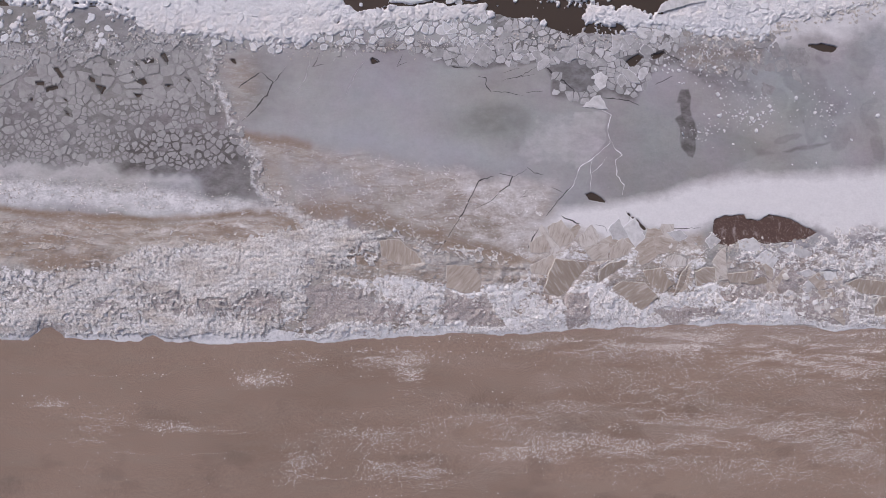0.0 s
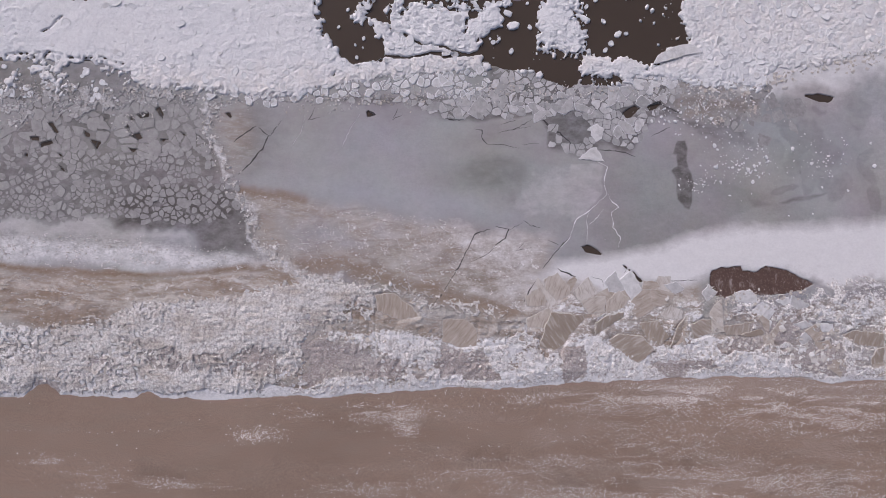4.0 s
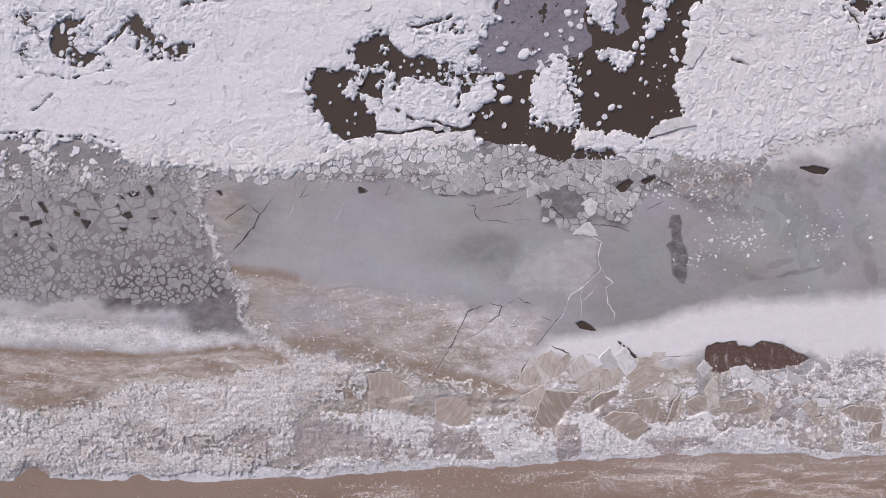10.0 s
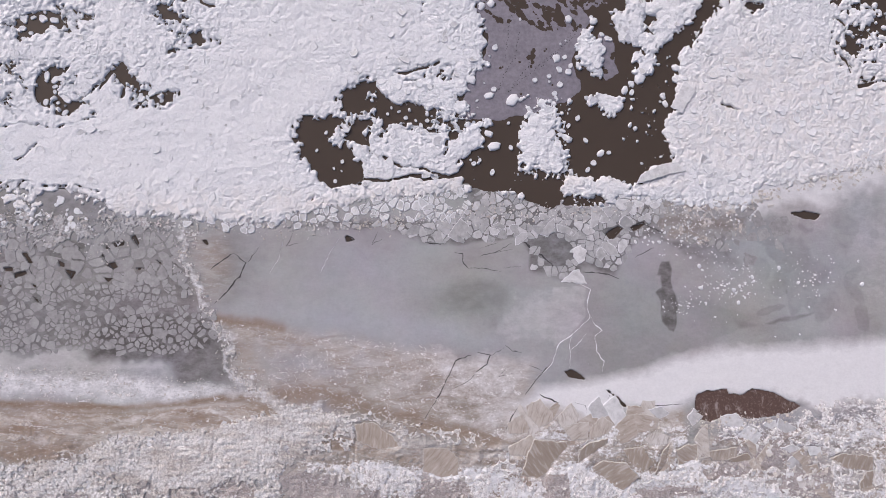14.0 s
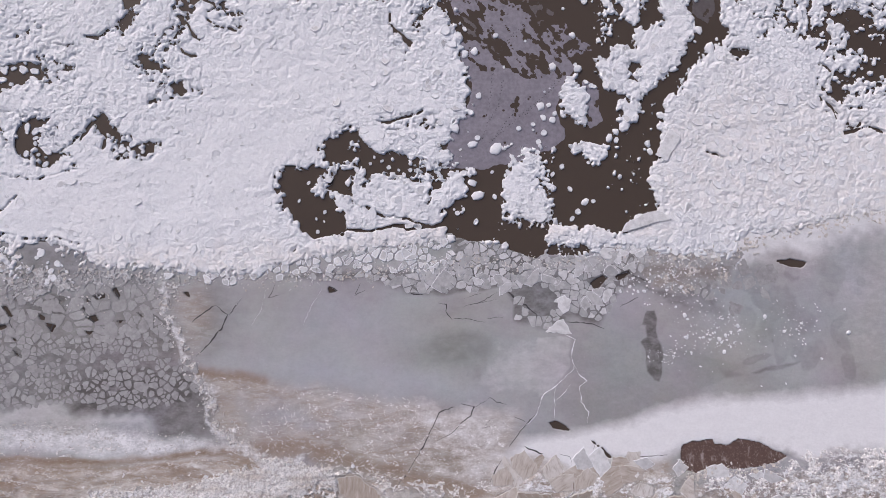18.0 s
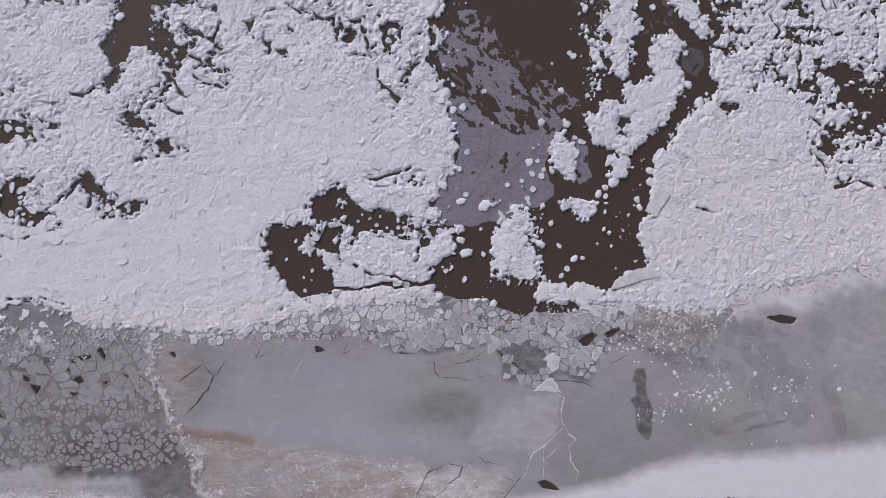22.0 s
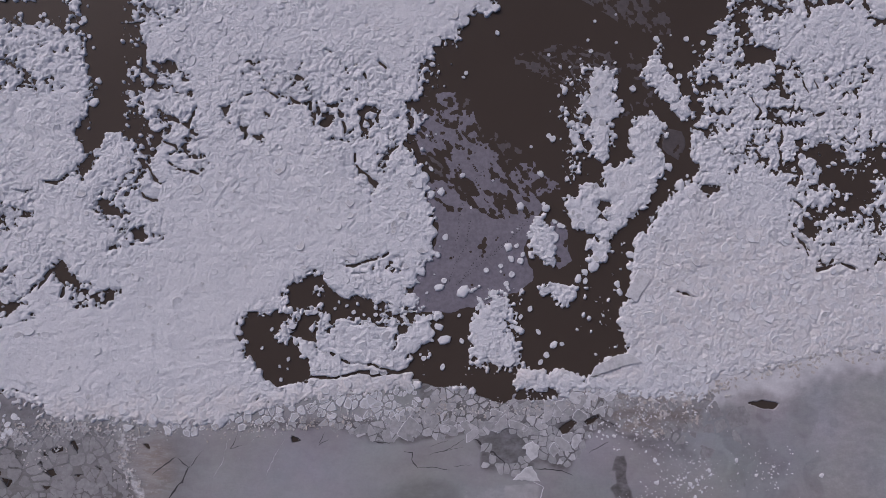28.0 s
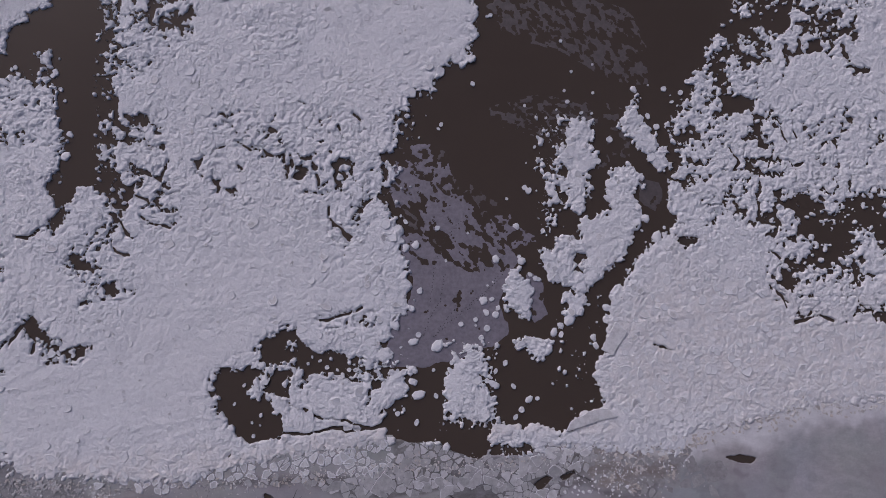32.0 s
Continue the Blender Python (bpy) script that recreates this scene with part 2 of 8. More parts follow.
def shore_ice():
    m, t, b = material("shore_ice")
    big = noise_tex(t, 0.12, 7, 0.62, (1, 1.3, 1))
    mid = noise_tex(t, 0.5, 6, 0.62, (1, 1.6, 1), 4)
    fine = noise_tex(t, 2.2, 6, 0.7, (1, 1.3, 1), 17)
    streak = noise_tex(t, 0.4, 8, 0.68, (0.38, 1.3, 1), 31, 0.2, 0.9)
    base = mix(t, ramp(t, big, [(0.3, (0, 0, 0)), (0.7, (1, 1, 1))]), (0.312, 0.298, 0.297), (0.412, 0.4, 0.402))
    base = mix(t, attr(t, "blue"), base, (0.43, 0.437, 0.458))
    base = mix(t, calc(t, "MULTIPLY", attr(t, "olive"), calc(t, "MULTIPLY", mid, 1.7), True), base, (0.3, 0.305, 0.29))
    worn = calc(t, "SUBTRACT", calc(t, "ADD", calc(t, "MULTIPLY", mid, 2.0), calc(t, "MULTIPLY", fine, 1.0)), 0.75, True)
    dark = calc(t, "MULTIPLY", attr(t, "dark"), calc(t, "ADD", calc(t, "MULTIPLY", worn, 0.85), 0.08), True)
    cloud = noise_tex(t, 0.055, 6, 0.55, (1.0, 1.5, 1), 63)
    base = mix(t, ramp(t, cloud, [(0.42, (0, 0, 0)), (0.68, (0.5, 0.5, 0.5))]), base, (0.45, 0.455, 0.475))
    hue = node(t, "ShaderNodeTexNoise", Scale=0.07, Detail=5.0, Roughness=0.6)
    t.links.new(t.nodes.new("ShaderNodeNewGeometry").outputs["Position"], hue.inputs["Vector"])
    base = mix(t, 0.12, base, hue.outputs["Color"], "OVERLAY")
    mott = noise_tex(t, 0.9, 8, 0.72, shift=47)
    base = mix(t, 1.0, base, ramp(t, mott, [(0.3, (0.93, 0.93, 0.93)), (0.5, (1, 1, 1)), (0.68, (1.05, 1.05, 1.05))]), "MULTIPLY")
    fleck = ramp(t, noise_tex(t, 1.0, 3, 0.6, (1, 1.2, 1), 81), [(0.7, (0, 0, 0)), (0.78, (0.5, 0.5, 0.5))])
    base = mix(t, fleck, base, (0.56, 0.56, 0.58))
    base = mix(t, dark, base, (0.115, 0.105, 0.1))
    mudcol = ramp(t, streak, [(0.38, (0.34, 0.265, 0.2)), (0.49, (0.53, 0.46, 0.395)), (0.59, (0.69, 0.645, 0.6))])
    mudfac = calc(t, "MULTIPLY", attr(t, "mud"), calc(t, "ADD", 0.3, mid), True)
    base = mix(t, mudfac, base, mudcol)
    murk = ramp(t, noise_tex(t, 0.13, 8, 0.72, (0.6, 1.5, 1), 77, 0.3), [(0.47, (0, 0, 0)), (0.6, (0.8, 0.8, 0.8))])
    deep = calc(t, "MULTIPLY", calc(t, "MAXIMUM", attr(t, "silt"), calc(t, "MULTIPLY", murk, attr(t, "mud"))), calc(t, "ADD", 0.4, fine), True)
    base = mix(t, deep, base, (0.27, 0.19, 0.13))
    grit = calc(t, "MULTIPLY", attr(t, "grit"), calc(t, "ADD", 0.35, mid), True)
    base = mix(t, grit, base, mix(t, ramp(t, noise_tex(t, 4.0, 5, 0.75, shift=23), [(0.4, (0, 0, 0)), (0.62, (1, 1, 1))]), (0.31, 0.262, 0.25), (0.57, 0.52, 0.515)))
    scale_ = ramp(t, noise_tex(t, 1.5, 6, 0.72, (0.8, 1.5, 1), 91, 0.3), [(0.54, (0, 0, 0)), (0.64, (0.6, 0.6, 0.6))])
    base = mix(t, calc(t, "MULTIPLY", scale_, attr(t, "mud")), base, (0.72, 0.705, 0.69))
    snowfac = calc(t, "ADD", attr(t, "snow"), calc(t, "MULTIPLY", calc(t, "SUBTRACT", mid, 0.5), calc(t, "ADD", 0.35, attr(t, "patch"))))
    snowfac = calc(t, "ADD", snowfac, calc(t, "MULTIPLY", calc(t, "SUBTRACT", fine, 0.5), calc(t, "ADD", 0.05, calc(t, "MULTIPLY", attr(t, "patch"), 1.6))))
    snowfac = calc(t, "ADD", snowfac, calc(t, "MULTIPLY", calc(t, "SUBTRACT", streak, 0.52), calc(t, "MULTIPLY", attr(t, "patch"), 1.5)))
    snowfac = calc(t, "SUBTRACT", snowfac, calc(t, "MULTIPLY", attr(t, "grit"), 0.8))
    snowfac = calc(t, "ADD", 0.5, calc(t, "MULTIPLY", calc(t, "SUBTRACT", snowfac, 0.5), calc(t, "ADD", 1.0, calc(t, "MULTIPLY", attr(t, "patch"), 1.6))))
    cover = ramp(t, snowfac, [(0.25, (0, 0, 0)), (0.82, (1, 1, 1))])
    base = mix(t, cover, base, mix(t, mid, (0.74, 0.728, 0.735), (0.87, 0.858, 0.865)))
    base = mix(t, calc(t, "ADD", 0.2, calc(t, "MULTIPLY", attr(t, "patch"), 0.8)), base, ramp(t, fine, [(0.36, (0.78, 0.78, 0.78)), (0.58, (1.05, 1.05, 1.05))]), "MULTIPLY")
    t.links.new(base, b.inputs["Base Color"])
    b.inputs["Roughness"].default_value = 0.6
    b.inputs["Specular IOR Level"].default_value = 0.3
    bump(t, b, calc(t, "ADD", calc(t, "MULTIPLY", fine, 0.05), calc(t, "MULTIPLY", calc(t, "MULTIPLY", calc(t, "ADD", calc(t, "ADD", calc(t, "MULTIPLY", lumps(t, 1.3), 0.5), calc(t, "MULTIPLY", lumps(t, 3.0), 0.3)), calc(t, "MULTIPLY", noise_tex(t, 3.2, 7, 0.75, shift=55), 0.4)), attr(t, "patch")), 0.12)), 1.0)
    return m


SHORE = shore_ice()


def sand():
    m, t, b = material("wet_beach_sand")
    big = noise_tex(t, 0.05, 5, 0.6, (0.5, 1.6, 1))
    mid = noise_tex(t, 0.4, 7, 0.7, (0.35, 1.5, 1), 7)
    fine = noise_tex(t, 7.0, 5, 0.8, shift=3)
    c = ramp(t, big, [(0.3, (0.265, 0.194, 0.15)), (0.55, (0.325, 0.239, 0.19)), (0.75, (0.352, 0.264, 0.208))])
    c = mix(t, calc(t, "MULTIPLY", ramp(t, mid, [(0.45, (0, 0, 0)), (0.75, (1, 1, 1))]), 0.45), c, (0.3, 0.255, 0.21))
    c = mix(t, calc(t, "MULTIPLY", calc(t, "MULTIPLY", attr(t, "damp"), mid), 0.6), c, (0.17, 0.13, 0.105))
    c = mix(t, calc(t, "MULTIPLY", attr(t, "frost"), ramp(t, fine, [(0.45, (0, 0, 0)), (0.7, (1, 1, 1))])), c, (0.62, 0.58, 0.56))
    c = mix(t, 1.0, c, ramp(t, fine, [(0.38, (0.7, 0.7, 0.7)), (0.5, (1, 1, 1)), (0.62, (1.3, 1.3, 1.3))]), "MULTIPLY")
    t.links.new(c, b.inputs["Base Color"])
    b.inputs["Roughness"].default_value = 0.85
    b.inputs["Specular IOR Level"].default_value = 0.2
    bump(t, b, fine, 0.02)
    return m


SAND = sand()


def frazil_ice(name, thin, thick):
    m, t, b = material(name)
    f = noise_tex(t, 1.4, 6, 0.65)
    c = mix(t, noise_tex(t, 0.3, 6, 0.65), thin, thick)
    c = mix(t, 1.0, c, ramp(t, f, [(0.28, (0.72, 0.72, 0.72)), (0.62, (1.05, 1.05, 1.05))]), "MULTIPLY")
    t.links.new(c, b.inputs["Base Color"])
    b.inputs["Roughness"].default_value = 0.45
    bump(t, b, f, 0.015)
    return m


FRAZIL = frazil_ice("new_frazil_ice", (0.17, 0.155, 0.178), (0.34, 0.312, 0.355))
THIN_FRAZIL = frazil_ice("thin_brownish_frazil", (0.085, 0.07, 0.066), (0.17, 0.148, 0.145))
SAND_FROST = snow_material("frost_on_sand", (0.74, 0.69, 0.66), (0.9, 0.87, 0.85), 0.03)
WET_ICE = ice_plate_material("wet_floe_ice", [(0.0, (0.42, 0.42, 0.45)), (1.0, (0.6, 0.6, 0.63))])


def silt_water():
    m, t, b = material("red_brown_silt")
    f = noise_tex(t, 0.7, 6, 0.7)
    g = noise_tex(t, 3.0, 5, 0.7, shift=5)
    c = mix(t, f, (0.085, 0.05, 0.038), (0.16, 0.1, 0.08))
    c = mix(t, ramp(t, g, [(0.54, (0, 0, 0)), (0.74, (1, 1, 1))]), c, (0.3, 0.23, 0.2))
    c = mix(t, ramp(t, noise_tex(t, 0.6, 7, 0.72, (1.6, 0.8, 1), 14), [(0.55, (0, 0, 0)), (0.68, (0.7, 0.7, 0.7))]), c, (0.5, 0.44, 0.42))
    t.links.new(c, b.inputs["Base Color"])
    b.inputs["Roughness"].default_value = 0.45
    bump(t, b, f, 0.03)
    return m


SILT = silt_water()

# ---- tools for plan and mesh ----
RNG = np.random.default_rng(7)
CELL = 0.16
X0, Y0, NX, NY = -68.0, -13.0, 1064, 826
GX, GY = np.meshgrid(X0 + CELL * np.arange(NX), Y0 + CELL * np.arange(NY))


def vnoise(x, y, size, seed):
    """Smooth value noise in 0..1 with features of that size in metres."""
    tab = np.random.default_rng(seed).random((256, 256))
    u, v = x / size + 1000.0, y / size + 1000.0
    i, j = np.floor(u).astype(int), np.floor(v).astype(int)
    fu, fv = u - i, v - j
    fu, fv = fu * fu * (3 - 2 * fu), fv * fv * (3 - 2 * fv)
    a = tab[j % 256, i % 256] * (1 - fu) + tab[j % 256, (i + 1) % 256] * fu
    b = tab[(j + 1) % 256, i % 256] * (1 - fu) + tab[(j + 1) % 256, (i + 1) % 256] * fu
    return a * (1 - fv) + b * fv


def fbm(x, y, size, seed, octaves=4):
    total, amp, norm = 0.0, 1.0, 0.0
    for k in range(octaves):
        total = total + amp * vnoise(x, y, size / 2**k, seed + k)
        norm += amp
        amp *= 0.55
    return total / norm


def signed(poly, x, y):
    """Distance to an outline, positive inside."""
    d = np.full(x.shape, 1e9)
    inside = np.zeros(x.shape, bool)
    for (ax, ay), (bx, by) in zip(poly, poly[1:] + poly[:1]):
        ex, ey = bx - ax, by - ay
        px, py = x - ax, y - ay
        s = np.clip((px * ex + py * ey) / (ex * ex + ey * ey + 1e-9), 0, 1)
        d = np.minimum(d, (px - s * ex) ** 2 + (py - s * ey) ** 2)
        if ay != by:
            inside ^= ((ay > y) != (by > y)) & (px < ex * (y - ay) / (by - ay))
    return np.where(inside, 1, -1) * np.sqrt(d)


def to_line(line, x, y):
    """Distance to an open line."""
    d = np.full(x.shape, 1e9)
    for (ax, ay), (bx, by) in zip(line, line[1:]):
        ex, ey = bx - ax, by - ay
        s = np.clip(((x - ax) * ex + (y - ay) * ey) / (ex * ex + ey * ey + 1e-9), 0, 1)
        d = np.minimum(d, (x - ax - s * ex) ** 2 + (y - ay - s * ey) ** 2)
    return np.sqrt(d)


def window(points, margin, x=None):
    xs, ys = [p[0] for p in points], [p[1] for p in points]
    i0, i1 = int((min(xs) - margin - X0) / CELL), int((max(xs) + margin - X0) / CELL) + 2
    j0, j1 = int((min(ys) - margin - Y0) / CELL), int((max(ys) + margin - Y0) / CELL) + 2
    return slice(max(j0, 0), max(min(j1, NY), 0)), slice(max(i0, 0), max(min(i1, NX), 0))


def smooth(v, lo, hi):
    s = np.clip((v - lo) / (hi - lo), 0, 1)
    return s * s * (3 - 2 * s)


# ragged coordinates, so that drawn outlines get a natural edge
WX = GX + 1.5 * (fbm(GX, GY, 4.0, 11) - 0.5) * 2 * 0.8
WY = GY + 1.5 * (fbm(GX, GY, 4.0, 23) - 0.5) * 2 * 0.8
FX, FY = 2.2 * (fbm(GX, GY, 1.3, 29, 3) - 0.5), 2.2 * (fbm(GX, GY, 1.3, 37, 3) - 0.5)


def area(field, poly, value, soft=0.6, ragged=1.0):
    """Blend a field towards a value inside an outline."""
    w = window(poly, 4 + 2 * soft)
    x, y = GX[w] + (WX[w] - GX[w]) * ragged, GY[w] + (WY[w] - GY[w]) * ragged
    k = smooth(signed(poly, x, y), -soft, soft)
    field[w] += (value - field[w]) * k


def stroke(field, line, width, value, soft=0.6, ragged=1.0):
    w = window(line, 4 + width + soft)
    x, y = GX[w] + (WX[w] - GX[w]) * ragged, GY[w] + (WY[w] - GY[w]) * ragged
    k = 1 - smooth(to_line(line, x, y), max(width - soft, 0), width + soft)
    field[w] += (value - field[w]) * k


def spot(field, x, y, rx, ry, value, turn=0.0, soft=0.5):
    w = window([(x - rx - ry, y - rx - ry), (x + rx + ry, y + rx + ry)], 3)
    c, s = math.cos(radians(turn)), math.sin(radians(turn))
    dx, dy = WX[w] - x, WY[w] - y
    r = np.sqrt(((dx * c + dy * s) / rx) ** 2 + ((dy * c - dx * s) / ry) ** 2)
    k = 1 - smooth(r, 1 - soft, 1 + soft)
    field[w] += (value - field[w]) * k


def sample(field, x, y):
    i = np.clip(((np.asarray(x) - X0) / CELL).astype(int), 0, NX - 1)
    j = np.clip(((np.asarray(y) - Y0) / CELL).astype(int), 0, NY - 1)
    return field[j, i]


def mesh_from(name, co, faces, attrs=None, smoothed=False):
    """A mesh from vertex and quad or triangle arrays."""
    me = bpy.data.meshes.new(name)
    faces = np.asarray(faces, np.int32)
    k = faces.shape[1]
    me.vertices.add(len(co))
    me.vertices.foreach_set("co", np.asarray(co, np.float32).ravel())
    me.loops.add(faces.size)
    me.loops.foreach_set("vertex_index", faces.ravel())
    me.polygons.add(len(faces))
    me.polygons.foreach_set("loop_start", np.arange(0, faces.size, k, dtype=np.int32))
    me.polygons.foreach_set("use_smooth", np.full(len(faces), smoothed))
    for key, values in (attrs or {}).items():
        me.attributes.new(key, "FLOAT", "POINT").data.foreach_set("value", np.asarray(values, np.float32))
    me.update(calc_edges=True)
    return me


def sheet_pieces(solid, height, low):
    """Cells of the plan where solid > 0, with edges drawn to the zero line and dropped to low. Returns points, cells and their piece number."""
    pos = solid > 0
    keep = (pos[:-1, :-1] | pos[1:, :-1] | pos[:-1, 1:] | pos[1:, 1:])
    gy, gx = np.gradient(solid, CELL)
    g2 = gx * gx + gy * gy + 1e-6
    step = np.where(pos, 0, np.clip(-solid / np.sqrt(g2), 0, 0.95 * CELL))
    px = GX + step * gx / np.sqrt(g2)
    py = GY + step * gy / np.sqrt(g2)
    pz = np.where(pos, height, low)
    # number the connected pieces by passing the lowest number along rows and columns
    rows, cols = keep.shape
    flat, todo, number = keep.ravel().copy(), np.full(keep.size, -1, np.int32), 0
    for start in np.flatnonzero(flat):
        if todo[start] >= 0:
            continue
        stack = [int(start)]
        todo[start] = number
        while stack:
            c = stack.pop()
            q = c % cols
            for n, ok in ((c - 1, q > 0), (c + 1, q < cols - 1), (c - cols, c >= cols), (c + cols, c < keep.size - cols)):
                if ok and flat[n] and todo[n] < 0:
                    todo[n] = number
                    stack.append(n)
        number += 1
    co = np.stack([px, py, pz], -1).reshape(-1, 3)
    j, i = np.nonzero(keep)
    v = j * NX + i
    cells = np.stack([v, v + 1, v + 1 + NX, v + NX], 1)
    return co, cells, todo[np.flatnonzero(flat)], number


def piece_mesh(name, co, cells, attrs=None, smoothed=True):
    used, idx = np.unique(cells, return_inverse=True)
    return mesh_from(name, co[used], idx.reshape(cells.shape), {k: v.ravel()[used] for k, v in (attrs or {}).items()}, smoothed)


def thing(name, me, mat, label, category, group="", kind="", parent=None):
    ob = new(name, me)
    if mat:
        me.materials.clear()
        me.materials.append(mat)
    if parent:
        ob.parent = parent
        if label:
            tagged(ob, label)
    else:
        tagged(ob, label, category, group, kind)
    return ob

# ---- plan of the ice ----
PACK_EDGE = [(-67.1, 41.3), (-62.0, 41.4), (-57.0, 42.0), (-49.3, 41.5), (-43.7, 40.5), (-40.6, 38.5), (-31.0, 38.1), (-23.1, 37.6), (-16.1, 37.8), (-9.8, 39.7), (-0.8, 41.2), (6.4, 41.8), (12.8, 42.6), (17.4, 42.3), (23.0, 41.0), (27.6, 40.0), (35.1, 40.0), (40.8, 42.1), (45.1, 43.6), (46.5, 40.1), (51.2, 40.5), (57.0, 39.4), (59.4, 39.6), (59.9, 42.3), (66.8, 44.1), (73.7, 45.1), (81.4, 46.7), (94.6, 47.4)]
SAND_EDGE = [(-67.5, -9.4), (-62.5, -9.3), (-58.3, -9.6), (-57.2, -8.4), (-56.4, -7.9), (-54.9, -7.4), (-53.8, -8.5), (-53.1, -9.5), (-41.5, -9.9), (-40.8, -9.4), (-39.9, -8.9), (-38.9, -9.4), (-37.9, -10.1), (-28.6, -10.4), (-19.9, -9.9), (-14.7, -10.2), (-7.6, -9.6), (3.0, -9.4), (8.4, -8.6), (13.8, -9.0), (24.8, -8.7), (29.4, -8.2), (38.6, -7.8), (48.0, -7.6), (57.4, -7.8), (64.1, -7.6), (69.8, -8.9), (78.4, -8.4), (91.3, -8.2)]
TOP = [(X0 + NX * CELL + 9, Y0 + NY * CELL + 9), (X0 - 9, Y0 + NY * CELL + 9)]

# how closely the snow-covered pack ice lies: 1 whole, 0 open water
D = np.zeros(GX.shape)
area(D, PACK_EDGE + TOP, 1.0, 0.5, 0.6)
CHANNEL = [(27.0, 119.3), (27.3, 111.7), (27.6, 107.9), (26.1, 105.5), (26.8, 103.7), (24.6, 101.8), (23.2, 102.4), (21.2, 100.8), (21.0, 98.5), (17.3, 98.0), (15.2, 96.6), (15.7, 94.7), (14.2, 92.4), (14.9, 91.0), (14.0, 89.0), (12.4, 87.8), (14.0, 86.4), (13.8, 82.8), (10.6, 81.0), (13.1, 80.1), (14.4, 76.9), (15.4, 76.0), (14.4, 73.8), (15.0, 72.0), (15.9, 70.2), (15.7, 67.5), (16.7, 63.5), (13.8, 62.2), (13.0, 60.8), (12.1, 59.4), (13.8, 54.7), (15.8, 54.9)]
CHANNEL += [(16.5, 54.0), (14.8, 52.4), (15.4, 50.7), (13.8, 49.0), (12.9, 47.2), (12.0, 46.0), (12.9, 44.6), (13.7, 43.1), (16.4, 42.4), (19.9, 42.6), (22.5, 40.9), (24.3, 40.2), (26.5, 39.8), (28.0, 40.3), (29.0, 43.4), (28.8, 45.3), (31.5, 44.4), (33.7, 43.8), (36.0, 44.6), (38.2, 43.3), (40.5, 43.5), (43.3, 46.1), (46.9, 47.2), (46.3, 49.2), (45.3, 53.6), (46.2, 55.4), (48.6, 56.3), (49.1, 58.1), (47.3, 60.3)]
CHANNEL += [(47.8, 63.1), (48.8, 66.2), (50.3, 66.7), (51.2, 68.9), (53.2, 71.7), (55.1, 73.5), (55.3, 74.2), (57.5, 74.8), (59.4, 76.2), (59.0, 78.1), (58.2, 81.8), (58.8, 83.7), (60.2, 85.5), (59.0, 90.2), (58.8, 94.0), (61.5, 95.4), (62.2, 99.7), (64.7, 102.6), (66.7, 105.0), (68.8, 108.4), (70.4, 112.3), (72.2, 120.2)]
WEST_POOL = [(-14.2, 53.9), (-11.4, 54.1), (-8.9, 54.2), (-7.0, 53.9), (-7.6, 52.9), (-8.7, 51.2), (-8.8, 49.9), (-7.5, 49.4), (-6.7, 50.3), (-5.4, 47.7), (-4.1, 46.6), (-3.8, 45.0), (-3.2, 44.3), (-6.2, 43.8), (-8.8, 43.2), (-10.9, 43.9), (-11.2, 45.2), (-12.4, 46.5), (-13.5, 48.0), (-13.1, 49.1), (-13.5, 50.4), (-14.4, 51.3), (-13.6, 52.6)]
SLIT = [(28.2, 40.5), (29.2, 41.9), (35.6, 41.3), (35.3, 40.2), (29.1, 40.2)]
